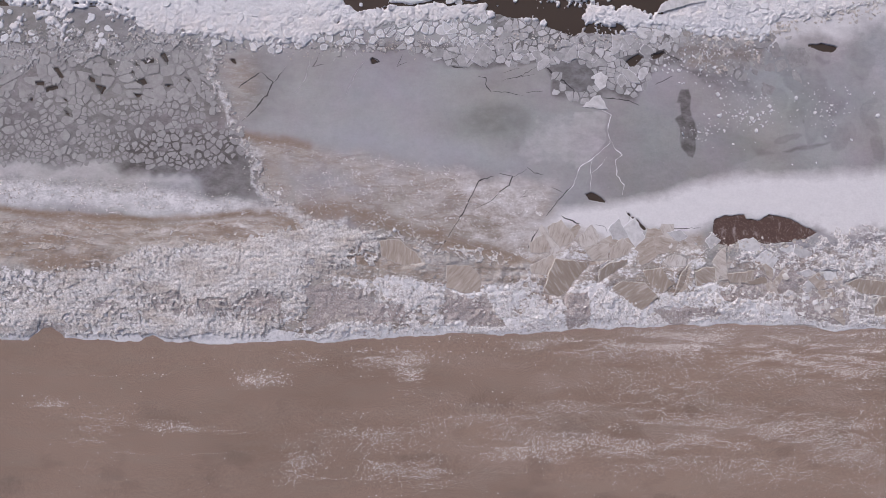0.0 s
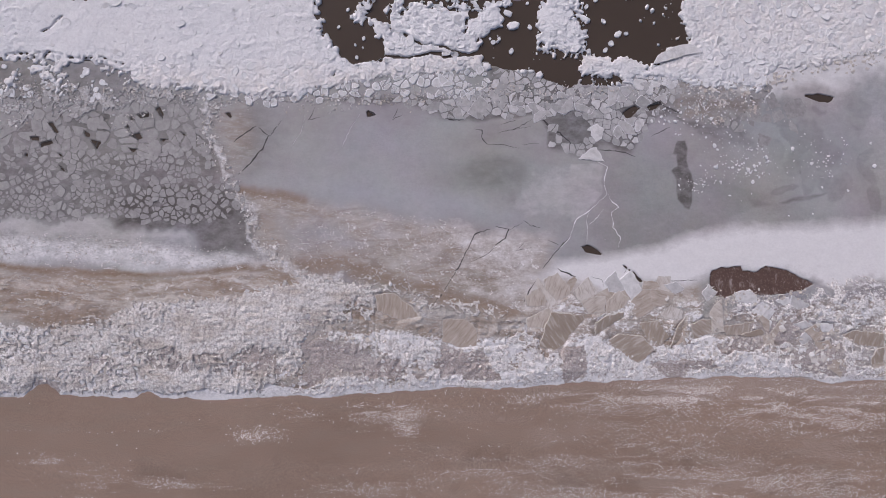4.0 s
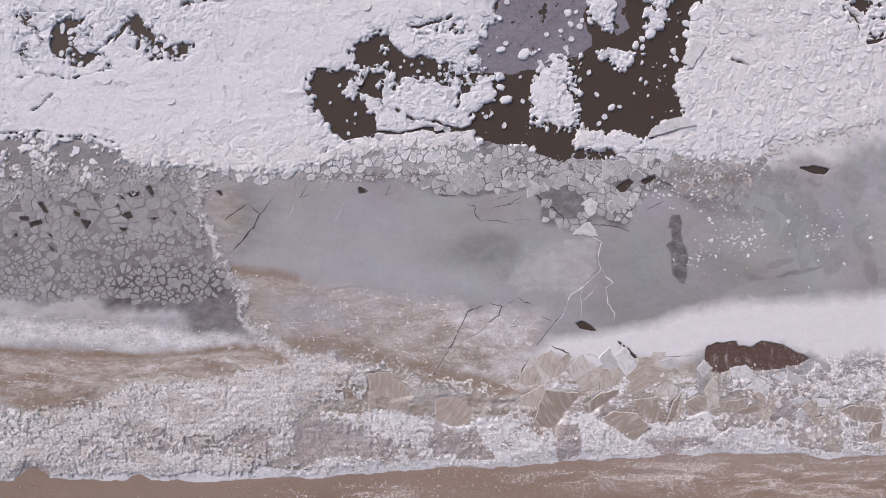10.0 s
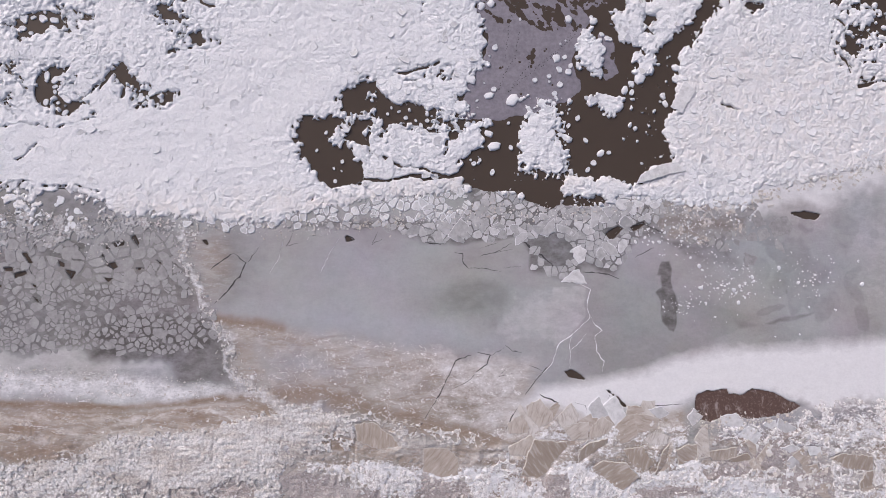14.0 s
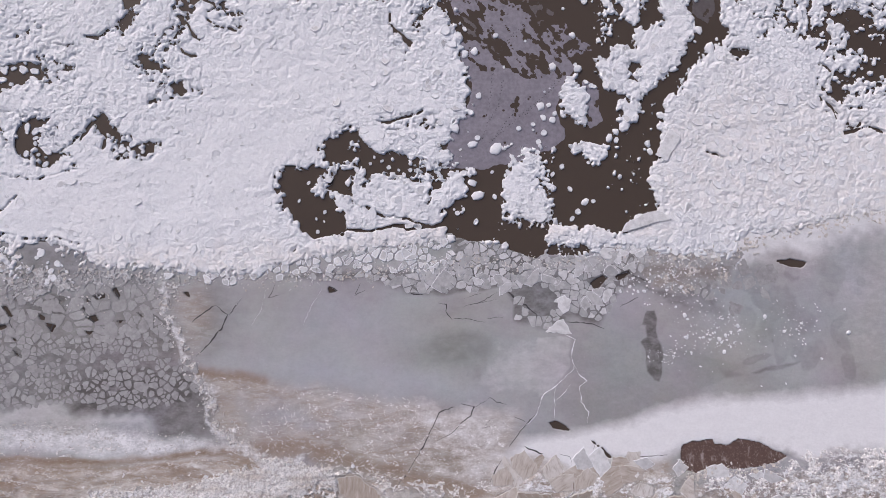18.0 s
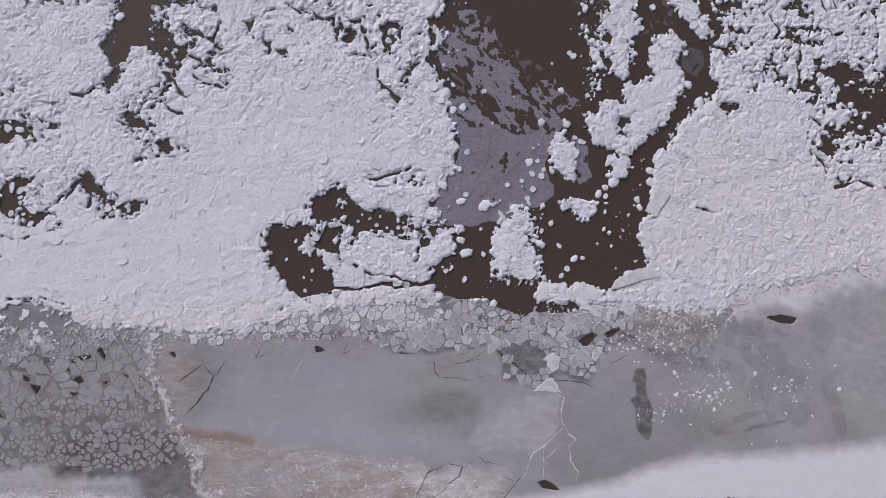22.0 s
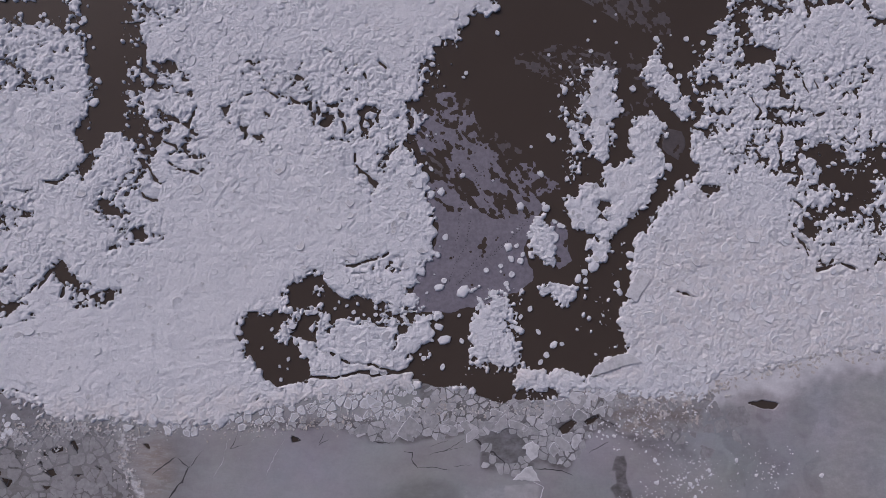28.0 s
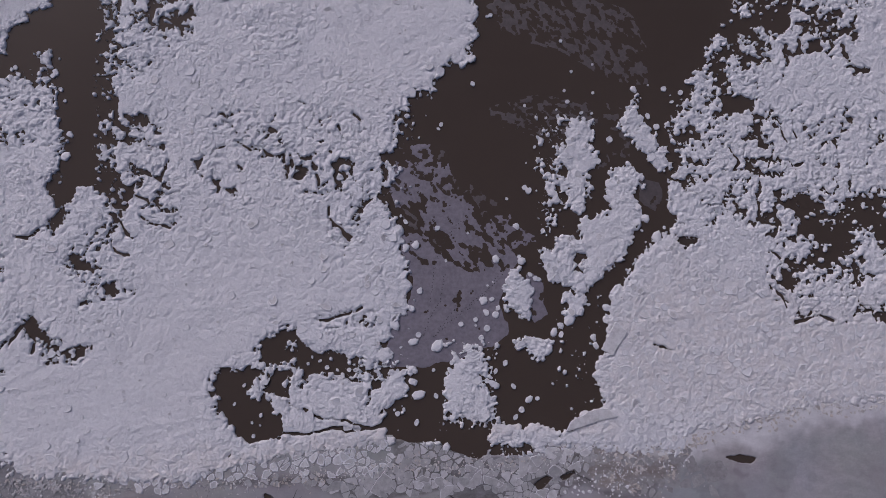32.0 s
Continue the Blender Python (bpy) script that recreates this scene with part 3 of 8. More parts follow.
HOLES = [
    CHANNEL, WEST_POOL, SLIT,
    [(-5.4, 53.7), (-3.3, 54.1), (-2.4, 53.6), (-3.7, 51.9), (-3.0, 50.2), (-3.2, 48.5), (-3.7, 48.9), (-5.0, 50.2), (-6.1, 51.1), (-5.6, 52.8)],
    [(-7.6, 58.1), (-6.7, 58.7), (-4.6, 59.1), (-3.7, 59.9), (-2.4, 60.4), (-2.0, 58.4), (-0.7, 57.5), (1.5, 57.2), (4.1, 57.0), (5.0, 55.7), (8.5, 54.5), (10.7, 55.2), (11.0, 57.3), (12.1, 58.6), (14.2, 59.5), (15.8, 55.1), (16.0, 53.7), (13.8, 53.8), (12.0, 53.4), (10.7, 50.8), (9.8, 50.8), (10.4, 53.0), (8.5, 53.4), (5.0, 52.8), (3.3, 53.5), (1.1, 54.0), (0.5, 52.7), (-0.2, 51.0), (-1.1, 51.9), (-0.7, 54.5), (-2.0, 55.4), (-4.6, 55.4), (-7.0, 55.0), (-7.6, 56.8)],
    [(-40.3, 118.0), (-40.4, 111.6), (-42.5, 110.6), (-44.2, 108.4), (-46.7, 107.4), (-47.0, 104.2), (-52.5, 103.3), (-52.4, 99.9), (-46.5, 100.1), (-43.9, 99.3), (-42.2, 98.0), (-40.9, 98.9), (-39.2, 98.9), (-38.7, 96.7), (-39.4, 94.9), (-38.6, 93.1), (-37.9, 90.4), (-36.8, 89.5), (-38.1, 87.3), (-38.8, 84.7), (-40.1, 82.9), (-39.6, 81.1), (-38.3, 79.4), (-39.5, 76.7), (-41.1, 75.4), (-38.6, 75.9), (-37.5, 77.2), (-37.0, 79.4), (-35.8, 80.4), (-35.6, 82.0), (-34.5, 82.7), (-31.5, 81.6), (-30.7, 80.2), (-30.4, 78.6)] + [(-31.5, 77.4), (-31.6, 76.5), (-30.1, 76.7), (-29.7, 74.5), (-31.5, 72.3), (-31.8, 69.7), (-32.5, 71.5), (-31.7, 74.1), (-29.7, 76.7), (-28.9, 78.0), (-28.1, 79.3), (-26.8, 81.5), (-25.5, 81.1), (-26.4, 82.9), (-28.0, 83.9), (-29.5, 85.5), (-30.0, 87.3), (-29.6, 89.1), (-30.0, 90.9), (-30.5, 93.1), (-31.0, 95.4), (-30.4, 98.1), (-31.1, 101.7), (-30.3, 104.0), (-30.6, 108.1), (-30.0, 111.8), (-29.7, 118.2)],
    [(-36.6, 71.5), (-35.6, 72.4), (-33.9, 72.2), (-34.3, 70.8), (-33.4, 70.6), (-32.2, 71.3), (-31.6, 69.7), (-33.0, 68.9), (-33.8, 69.6), (-35.5, 69.9)],
    [(-31.6, 67.1), (-30.8, 68.0), (-29.6, 68.4), (-29.7, 67.1), (-28.2, 66.2), (-27.0, 66.4), (-27.6, 65.8), (-30.4, 65.8)],
    [(-35.1, 64.7), (-33.7, 65.0), (-33.3, 65.4), (-33.3, 64.1), (-34.5, 64.1)],
    [(-42.4, 61.9), (-41.6, 62.9), (-41.0, 61.6), (-39.0, 60.5), (-39.8, 59.3), (-41.1, 59.9), (-41.8, 60.2)],
    [(-39.5, 56.5), (-39.4, 57.9), (-37.7, 59.0), (-36.5, 58.1), (-35.2, 57.2), (-32.9, 58.1), (-33.3, 56.4), (-33.9, 55.8), (-35.6, 56.4), (-39.3, 56.0)],
    [(-17.4, 87.1), (-16.1, 87.3), (-15.9, 85.5), (-17.0, 85.1)], [(-10.9, 86.3), (-9.1, 86.3), (-9.8, 85.4)], [(-12.4, 82.8), (-10.8, 82.5), (-11.4, 81.7)], [(-14.5, 84.5), (-13.0, 83.9), (-13.3, 82.3), (-14.0, 82.3)],
    [(-14.0, 94.6), (-12.5, 94.8), (-12.7, 93.5)], [(1.0, 89.6), (2.7, 90.1), (2.0, 89.2)], [(10.6, 80.8), (13.1, 82.8), (14.2, 82.3), (13.1, 80.1), (11.1, 80.4)], [(11.5, 88.3), (13.1, 89.0), (14.2, 88.5), (13.1, 87.2), (11.8, 87.0)], [(13.1, 94.2), (15.5, 94.9), (15.5, 93.4), (14.0, 93.2)],
    [(90.2, 104.4), (91.1, 103.3), (92.3, 103.2), (94.1, 102.4), (93.0, 101.3), (91.2, 101.5)], [(59.8, 74.0), (63.1, 74.0), (62.6, 72.8), (59.6, 72.8)],
    [(75.8, 80.8), (78.7, 79.9), (82.1, 81.3), (84.0, 79.7), (89.0, 81.0), (108.7, 81.2), (108.2, 72.2), (95.1, 71.3), (90.4, 70.9), (88.7, 67.6), (85.4, 68.6), (82.5, 69.6), (76.7, 66.8), (75.9, 66.4), (77.7, 68.7), (77.3, 70.1), (80.7, 71.0), (85.6, 72.3), (84.2, 74.7), (80.1, 74.1), (80.0, 76.1), (82.9, 76.6), (79.1, 78.5)],
    [(75.9, 66.7), (78.1, 67.4), (82.4, 67.2), (84.5, 67.0), (78.5, 66.2), (79.7, 65.3), (76.6, 65.9)], [(79.1, 64.9), (82.8, 64.5), (81.3, 64.0)],
    [(87.6, 112.6), (89.6, 113.0), (90.1, 111.2), (88.1, 110.8)], [(90.9, 108.5), (92.8, 108.7), (92.3, 107.0), (91.1, 107.3)], [(83.4, 107.6), (85.4, 108.0), (85.9, 105.5), (83.7, 105.3)], [(78.2, 100.8), (79.4, 101.6), (78.5, 99.3)],
    [(-24.0, 91.4), (-21.8, 92.0), (-22.1, 90.9), (-23.5, 90.6)],
    [(-66.1, 62.6), (-63.5, 62.7), (-62.6, 60.9), (-64.3, 59.9)],
    [(-53.5, 61.0), (-51.3, 61.9), (-49.3, 61.9), (-51.7, 60.5), (-52.4, 58.3), (-49.9, 56.5), (-47.3, 56.3), (-48.9, 54.3), (-51.1, 54.7), (-53.2, 55.2), (-54.0, 57.4)],
    [(-57.9, 69.8), (-54.5, 70.3), (-51.5, 70.4), (-50.6, 67.9), (-53.5, 67.2), (-57.8, 67.2)],
]
WX, WY = WX + FX, WY + FY
for hole in HOLES:
    area(D, hole, 0.0, 0.3, 0.55)
# islands of snow in the open water
ISLANDS = [
    [(41.6, 91.1), (42.5, 92.0), (42.1, 93.4), (43.5, 94.1), (45.4, 93.2), (46.3, 93.7), (46.4, 91.1), (45.5, 89.7), (45.2, 88.3), (46.2, 87.9), (46.1, 85.1), (45.5, 82.7), (45.0, 80.4), (44.1, 78.1), (42.7, 77.7), (41.6, 78.6), (41.8, 81.4), (41.4, 83.7), (40.1, 86.0), (39.6, 87.8), (41.1, 88.8)],
    [(51.9, 96.3), (53.1, 98.2), (54.0, 97.3), (53.4, 95.4), (54.8, 94.4), (54.8, 92.6), (56.2, 92.1), (57.1, 91.2), (56.6, 89.7), (58.3, 88.8), (58.9, 86.9), (59.8, 86.5), (58.8, 85.1), (56.9, 85.1), (55.6, 86.9), (53.7, 88.3), (51.4, 90.7), (50.5, 92.1), (50.6, 94.9)],
    [(49.4, 85.5), (51.8, 86.5), (52.7, 85.5), (54.5, 84.1), (54.3, 82.7), (53.1, 82.3), (52.7, 80.9), (53.9, 79.9), (52.9, 77.6), (55.3, 78.6), (55.0, 76.7), (52.9, 75.8), (52.5, 73.5), (51.1, 71.7), (49.4, 69.9), (48.5, 68.9), (46.6, 67.1), (45.2, 66.7), (45.1, 65.3), (41.9, 66.3), (38.3, 67.2), (37.4, 68.6), (36.1, 70.4), (36.1, 72.2), (37.5, 73.1), (39.3, 72.2), (39.8, 74.0), (41.7, 74.5), (43.0, 74.0), (43.3, 76.3), (44.5, 77.7), (46.9, 78.1), (47.8, 79.0), (48.1, 82.7)],
    [(32.4, 69.6), (33.6, 69.8), (33.5, 67.7), (35.1, 66.8), (35.6, 63.7), (35.4, 61.0), (33.4, 61.7), (31.8, 62.8), (31.1, 66.4)],
    [(41.0, 65.6), (44.5, 66.1), (45.5, 63.1), (43.7, 62.2), (42.0, 60.4), (40.5, 61.8)],
    [(32.4, 57.9), (34.0, 58.8), (35.8, 59.2), (36.7, 58.3), (39.0, 58.2), (37.9, 56.0), (36.2, 54.3), (35.3, 54.7), (34.4, 56.5), (32.8, 56.7)],
    [(23.4, 55.4), (25.0, 57.4), (26.7, 56.2), (27.2, 58.4), (28.3, 57.5), (27.9, 55.7), (26.7, 54.4), (27.6, 54.0), (27.6, 51.3), (28.4, 50.4), (28.7, 47.8), (29.7, 46.4), (29.3, 45.6), (27.9, 44.7), (26.1, 45.0), (23.9, 46.6), (23.5, 44.8), (22.1, 44.9), (21.7, 46.2), (21.0, 47.9), (21.3, 49.3), (21.7, 50.1), (20.9, 51.5), (20.4, 52.8), (21.8, 52.5), (22.7, 54.1)],
    [(-35.6, 81.6), (-34.1, 82.4), (-31.5, 81.3), (-30.7, 79.8), (-31.5, 77.4), (-34.0, 75.8), (-34.8, 74.3), (-36.7, 76.3), (-36.7, 78.9)],
    [(79.6, 78.0), (81.6, 79.4), (83.4, 77.5), (82.9, 76.6), (80.0, 76.8)], [(85.0, 79.7), (88.0, 80.6), (88.5, 79.4), (85.9, 78.0)], [(89.8, 74.2), (91.6, 75.6), (94.0, 74.6), (94.4, 70.4), (91.2, 67.6), (88.8, 69.5)],
    [(28.6, 45.3), (31.5, 44.4), (33.7, 43.8), (36.0, 44.6), (38.2, 43.3), (40.5, 43.3), (43.3, 45.9), (47.1, 47.0), (48.7, 43.8), (48.6, 40.3), (38.6, 41.4), (35.5, 41.7), (31.4, 41.9), (28.6, 42.7)],
    [(8.5, 56.5), (11.2, 57.3), (13.8, 56.9), (14.2, 55.1), (12.0, 54.7), (9.4, 54.3)],
]
for isle in ISLANDS:
    area(D, isle, 1.0, 0.3, 0.6)
area(D, [(42.4, 71.3), (44.1, 71.5), (43.5, 68.8), (42.2, 69.4)], 0.0, 0.3, 0.5)
WX, WY = WX - FX, WY - FY
# loosened pack and drifting brash
LOOSE = [
    ([(62.2, 99.7), (70.4, 112.3), (74.1, 120.2), (81.1, 120.3), (80.6, 110.5), (75.5, 105.6), (74.7, 98.8), (73.1, 95.0), (63.4, 95.0)], 0.42, True),
    ([(81.1, 120.3), (97.1, 120.6), (93.4, 108.7), (90.2, 104.8), (82.3, 104.7), (75.1, 97.9), (74.4, 103.7), (80.6, 111.5)], 0.84, False),
    ([(59.4, 94.9), (70.2, 95.9), (70.0, 90.2), (65.0, 85.5), (59.3, 85.5)], 0.55, False),
    ([(69.3, 96.9), (82.8, 95.1), (81.4, 85.5), (75.4, 82.7), (69.7, 83.6), (64.1, 86.5), (68.1, 91.2)], 0.86, False),
    ([(60.2, 83.7), (69.7, 82.7), (75.4, 81.8), (75.3, 78.9), (68.5, 77.6), (59.9, 76.2)], 0.88, False),
    ([(85.5, 71.4), (89.5, 72.3), (90.2, 67.6), (82.5, 67.7), (82.6, 70.5)], 0.7, True),
    ([(88.5, 72.3), (108.2, 72.2), (107.9, 68.4), (94.1, 67.6), (88.3, 68.6)], 0.85, False),
    ([(-31.0, 118.2), (-18.3, 118.4), (-18.1, 107.3), (-21.6, 103.6), (-29.3, 99.0), (-31.1, 102.6), (-30.0, 109.0)], 0.78, False),
    ([(-32.5, 108.1), (-30.4, 108.1), (-29.5, 85.5), (-31.7, 86.4), (-32.4, 90.9), (-31.4, 96.3)], 0.4, True),
    ([(-52.3, 98.8), (-43.0, 98.9), (-37.8, 94.4), (-38.5, 89.1), (-41.9, 89.1), (-52.0, 89.9)], 0.9, False),
    ([(-30.1, 94.5), (-23.2, 94.5), (-21.3, 82.0), (-28.2, 83.8), (-29.6, 89.1)], 0.9, False),
    ([(-15.4, 95.5), (-6.5, 94.6), (-3.9, 88.3), (-6.5, 86.4), (-14.3, 82.9), (-17.0, 85.5), (-14.4, 89.1)], 0.92, False),
    ([(-4.8, 96.4), (8.6, 95.6), (8.6, 89.2), (5.0, 82.8), (1.5, 83.7), (-3.8, 84.6), (-5.6, 89.2)], 0.9, False),
    ([(1.0, 84.6), (8.6, 82.8), (8.6, 76.5), (5.0, 73.8), (1.5, 77.4)], 0.86, False),
    ([(8.6, 89.2), (14.9, 88.3), (14.0, 81.9), (9.5, 81.9)], 0.9, False),
    ([(-0.7, 57.3), (5.0, 56.6), (10.3, 54.3), (9.4, 53.2), (1.5, 54.0), (-0.2, 55.3)], 0.38, True),
    ([(75.0, 72.4), (78.6, 66.8), (86.0, 61.2), (82.1, 59.4), (76.4, 61.3), (73.8, 66.9)], 0.93, False),
    ([(37.7, 85.5), (41.5, 85.5), (41.7, 76.3), (37.5, 76.3)], 0.3, True),
    ([(-42.4, 104.3), (-38.9, 104.8), (-38.9, 101.6), (-41.4, 100.7)], 0.35, True),
    ([(-53.6, 58.2), (-50.7, 57.4), (-48.3, 55.3), (-52.2, 54.7)], 0.34, True), ([(-57.5, 70.0), (-51.0, 70.0), (-51.0, 67.5), (-57.5, 67.5)], 0.3, True),
    ([(-0.2, 62.3), (10.3, 64.0), (10.3, 60.9), (1.5, 60.6)], 0.93, False),
    ([(58.8, 99.7), (63.7, 101.6), (63.4, 95.0), (59.6, 94.9)], 0.3, True),
    ([(-60.2, 78.3), (-50.0, 77.5), (-45.7, 73.9), (-46.4, 66.8), (-51.4, 65.9), (-59.9, 66.8)], 0.86, False), ([(-59.7, 62.4), (-49.6, 62.4), (-45.2, 54.4), (-51.1, 52.7), (-59.4, 53.6)], 0.8, False), ([(-35.0, 74.9), (-29.3, 74.9), (-26.6, 69.5), (-27.4, 65.9), (-31.8, 65.5), (-35.7, 69.5)], 0.74, False),
    ([(-3.7, 88.1), (0.8, 88.1), (6.3, 82.6), (9.9, 75.2), (6.2, 73.4), (0.8, 78.9)], 0.82, False), ([(0.9, 91.0), (14.1, 93.1), (14.5, 85.5), (9.9, 82.7), (2.7, 86.3)], 0.84, False), ([(58.2, 95.8), (96.9, 96.5), (96.4, 86.6), (81.9, 76.7), (70.2, 77.6), (60.6, 80.4)], 0.84, False),
    ([(72.4, 83.4), (96.1, 82.7), (94.9, 60.5), (81.1, 59.6), (75.5, 65.2), (77.7, 71.0), (72.1, 76.7)], 0.8, False), ([(-26.8, 85.0), (-20.6, 80.5), (-18.8, 75.9), (-25.0, 77.7)], 0.88, False),
]
for poly, v, raised in LOOSE:
    w = window(poly, 6)
    k = smooth(signed(poly, WX[w], WY[w]), -0.9, 0.9)
    D[w] = np.where((D[w] > v) | raised, D[w] + (np.where(D[w] < 0.05, v if raised else D[w], np.minimum(v, D[w])) - D[w]) * k, D[w])
area(D, [(-67.2, 43.4), (-59.5, 42.8), (-54.4, 42.9), (-42.4, 41.8), (-42.8, 39.4), (-51.8, 38.2), (-59.4, 38.1), (-67.0, 38.5)], 0.6, 1.0)
WHOLE = D.copy()


def spread(field, n):
    """Mean over a square of 2 n + 1 cells."""
    for axis in (0, 1):
        pad = np.concatenate([np.repeat(np.take(field, [0], axis), n + 1, axis), field, np.repeat(np.take(field, [-1], axis), n, axis)], axis)
        c = np.cumsum(pad, axis)
        field = (np.take(c, range(2 * n + 1, c.shape[axis]), axis) - np.take(c, range(0, c.shape[axis] - 2 * n - 1), axis)) / (2 * n + 1)
    return field


DEEP, NEAR = spread(D, 4), spread(D, 11)
# how calm and level the snow lies
CALM = np.zeros(GX.shape)
area(CALM, [(-61.9, 58.4), (-33.9, 58.4), (-17.4, 65.6), (-6.8, 58.3), (-14.7, 53.9), (-13.8, 43.2), (-29.3, 41.6), (-61.3, 41.9)], 1.0, 5.0)
area(CALM, [(-29.8, 71.8), (-6.8, 75.7), (5.8, 70.2), (11.2, 64.7), (-3.2, 61.1), (-20.9, 61.0), (-31.4, 64.6)], 0.75, 5.0)
area(CALM, [(-0.4, 118.8), (25.3, 119.3), (23.3, 103.1), (14.1, 98.4), (1.4, 102.9)], 0.7, 4.0)
area(CALM, [(50.1, 61.1), (74.6, 72.5), (100.9, 66.0), (99.8, 45.9), (68.6, 46.1), (51.5, 44.4)], 0.25, 5.0)

# cream-coloured silt blown over the snow
CREAM = np.zeros(GX.shape)
area(CREAM, [(47.0, 46.0), (48.0, 60.0), (60.0, 72.0), (74.0, 66.0), (101.0, 60.0), (101.0, 44.0), (70.0, 43.0)], 0.5, 6.0, 3.0)
stroke(CREAM, [(-66.0, 41.0), (-40.0, 40.0), (-10.0, 40.5), (12.0, 44.0), (30.0, 44.0), (46.0, 45.0)], 1.6, 0.6, 2.0, 2.0)

# clumps of snowy ice heaped into the pack
H = np.full(GX.shape, -0.12)


PX, PY = GX + 0.42 * (fbm(GX, GY, 0.8, 911, 3) - 0.5), GY + 0.42 * (fbm(GX, GY, 0.8, 917, 3) - 0.5)


def stamp(x, y, rx, ry, turn, h, flat=0.5, angular=False):
    """Heap one lump: round, or five-edged like a broken block."""
    r = max(rx, ry) + CELL
    i0, i1 = int((x - r - X0) / CELL), int((x + r - X0) / CELL) + 2
    j0, j1 = int((y - r - Y0) / CELL), int((y + r - Y0) / CELL) + 2
    if i0 < 0 or j0 < 0 or i1 > NX or j1 > NY:
        return
    c, s = math.cos(turn), math.sin(turn)
    dx, dy = PX[j0:j1, i0:i1] - x, PY[j0:j1, i0:i1] - y
    u, v = (dx * c + dy * s) / rx, (dy * c - dx * s) / ry
    if angular:
        r = np.maximum(np.maximum(np.maximum(u, 0.31 * u + 0.95 * v), np.maximum(-0.81 * u + 0.59 * v, -0.81 * u - 0.59 * v)), 0.31 * u - 0.95 * v) * 1.1
    else:
        r = np.sqrt(u * u + v * v)
    q = (1 - r) / (1 - flat)
    z = h * np.where(q > 0, np.sqrt(np.clip(q, 0, 1)), np.clip(q, -1, 0))
    w = H[j0:j1, i0:i1]
    np.maximum(w, z, out=w)


patchy = fbm(GX, GY, 2.6, 141, 5) + 0.25 * (vnoise(GX, GY, 7.0, 149) - 0.5)
lv = np.sort(patchy[::5, ::5].ravel())
PATCHY = np.interp(patchy, lv, np.linspace(0, 1, lv.size))
def heap(cx, cy, size, high, seed):
    """Heap clumps at the given spots."""
    rng = np.random.default_rng(seed)
    for x, y, r, e, a, h in zip(cx, cy, size, rng.uniform(0.62, 1.0, len(cx)), rng.uniform(0, 3.14, len(cx)), high):
        stamp(x, y, r, r * e, a, h, 0.55, rng.random() < 0.45)


# small and middling lumps all over the closed pack
count = 90000
cx = RNG.uniform(X0, X0 + NX * CELL, count)
cy = RNG.uniform(20, Y0 + NY * CELL, count)
dens, calm, pat, deep, near = (sample(f, cx, cy) for f in (D, CALM, PATCHY, DEEP, NEAR))
kind = RNG.random(count)
size = np.where(kind < 0.5, RNG.uniform(0.15, 0.34, count), np.where(kind < 0.9, RNG.uniform(0.34, 0.8, count), RNG.uniform(0.8, 1.4, count)))
size = np.where(deep < 0.95, np.minimum(size, 0.18 + 0.42 * RNG.random(count) ** 1.6), size)
keep = (dens > 0.95) & (RNG.random(count) < 1 - 0.75 * calm)
keep |= (RNG.random(count) < 0.09 * near**1.5) & (size < 0.3) & (GY.max() > cy) & (pat < 0.5) & (dens < 0.5)
high = (RNG.uniform(0.1, 0.2, count) + 0.12 * np.sqrt(size) * RNG.random(count)) * (0.9 - 0.3 * calm)
heap(cx[keep], cy[keep], size[keep], high[keep], 5)
# loosened pack: close-set clumps with dark gaps between them
for spacing, lo, hi, seed in ((1.0, 0.34, 0.62, 6), (0.55, 0.17, 0.33, 7)):
    rng = np.random.default_rng(seed)
    cx, cy = np.meshgrid(np.arange(X0 + 1, X0 + NX * CELL - 1, spacing), np.arange(20, Y0 + NY * CELL - 1, spacing * 0.9))
    cx, cy = cx.ravel() + rng.uniform(-0.45, 0.45, cx.size) * spacing, cy.ravel() + rng.uniform(-0.45, 0.45, cy.size) * spacing
    dens, pat = sample(D, cx, cy), sample(PATCHY, cx, cy)
    keep = (dens > 0.15) & (dens <= 0.95) & (pat + rng.normal(0, 0.12, cx.size) < (dens if spacing > 0.7 else dens * 0.85))
    size = rng.uniform(lo, hi, cx.size) * np.where(rng.random(cx.size) < 0.12, 1.5, 1.0) * (0.8 + 0.25 * dens)
    heap(cx[keep], cy[keep], size[keep], (0.1 + 0.28 * size * rng.uniform(0.6, 1.1, cx.size))[keep], seed)
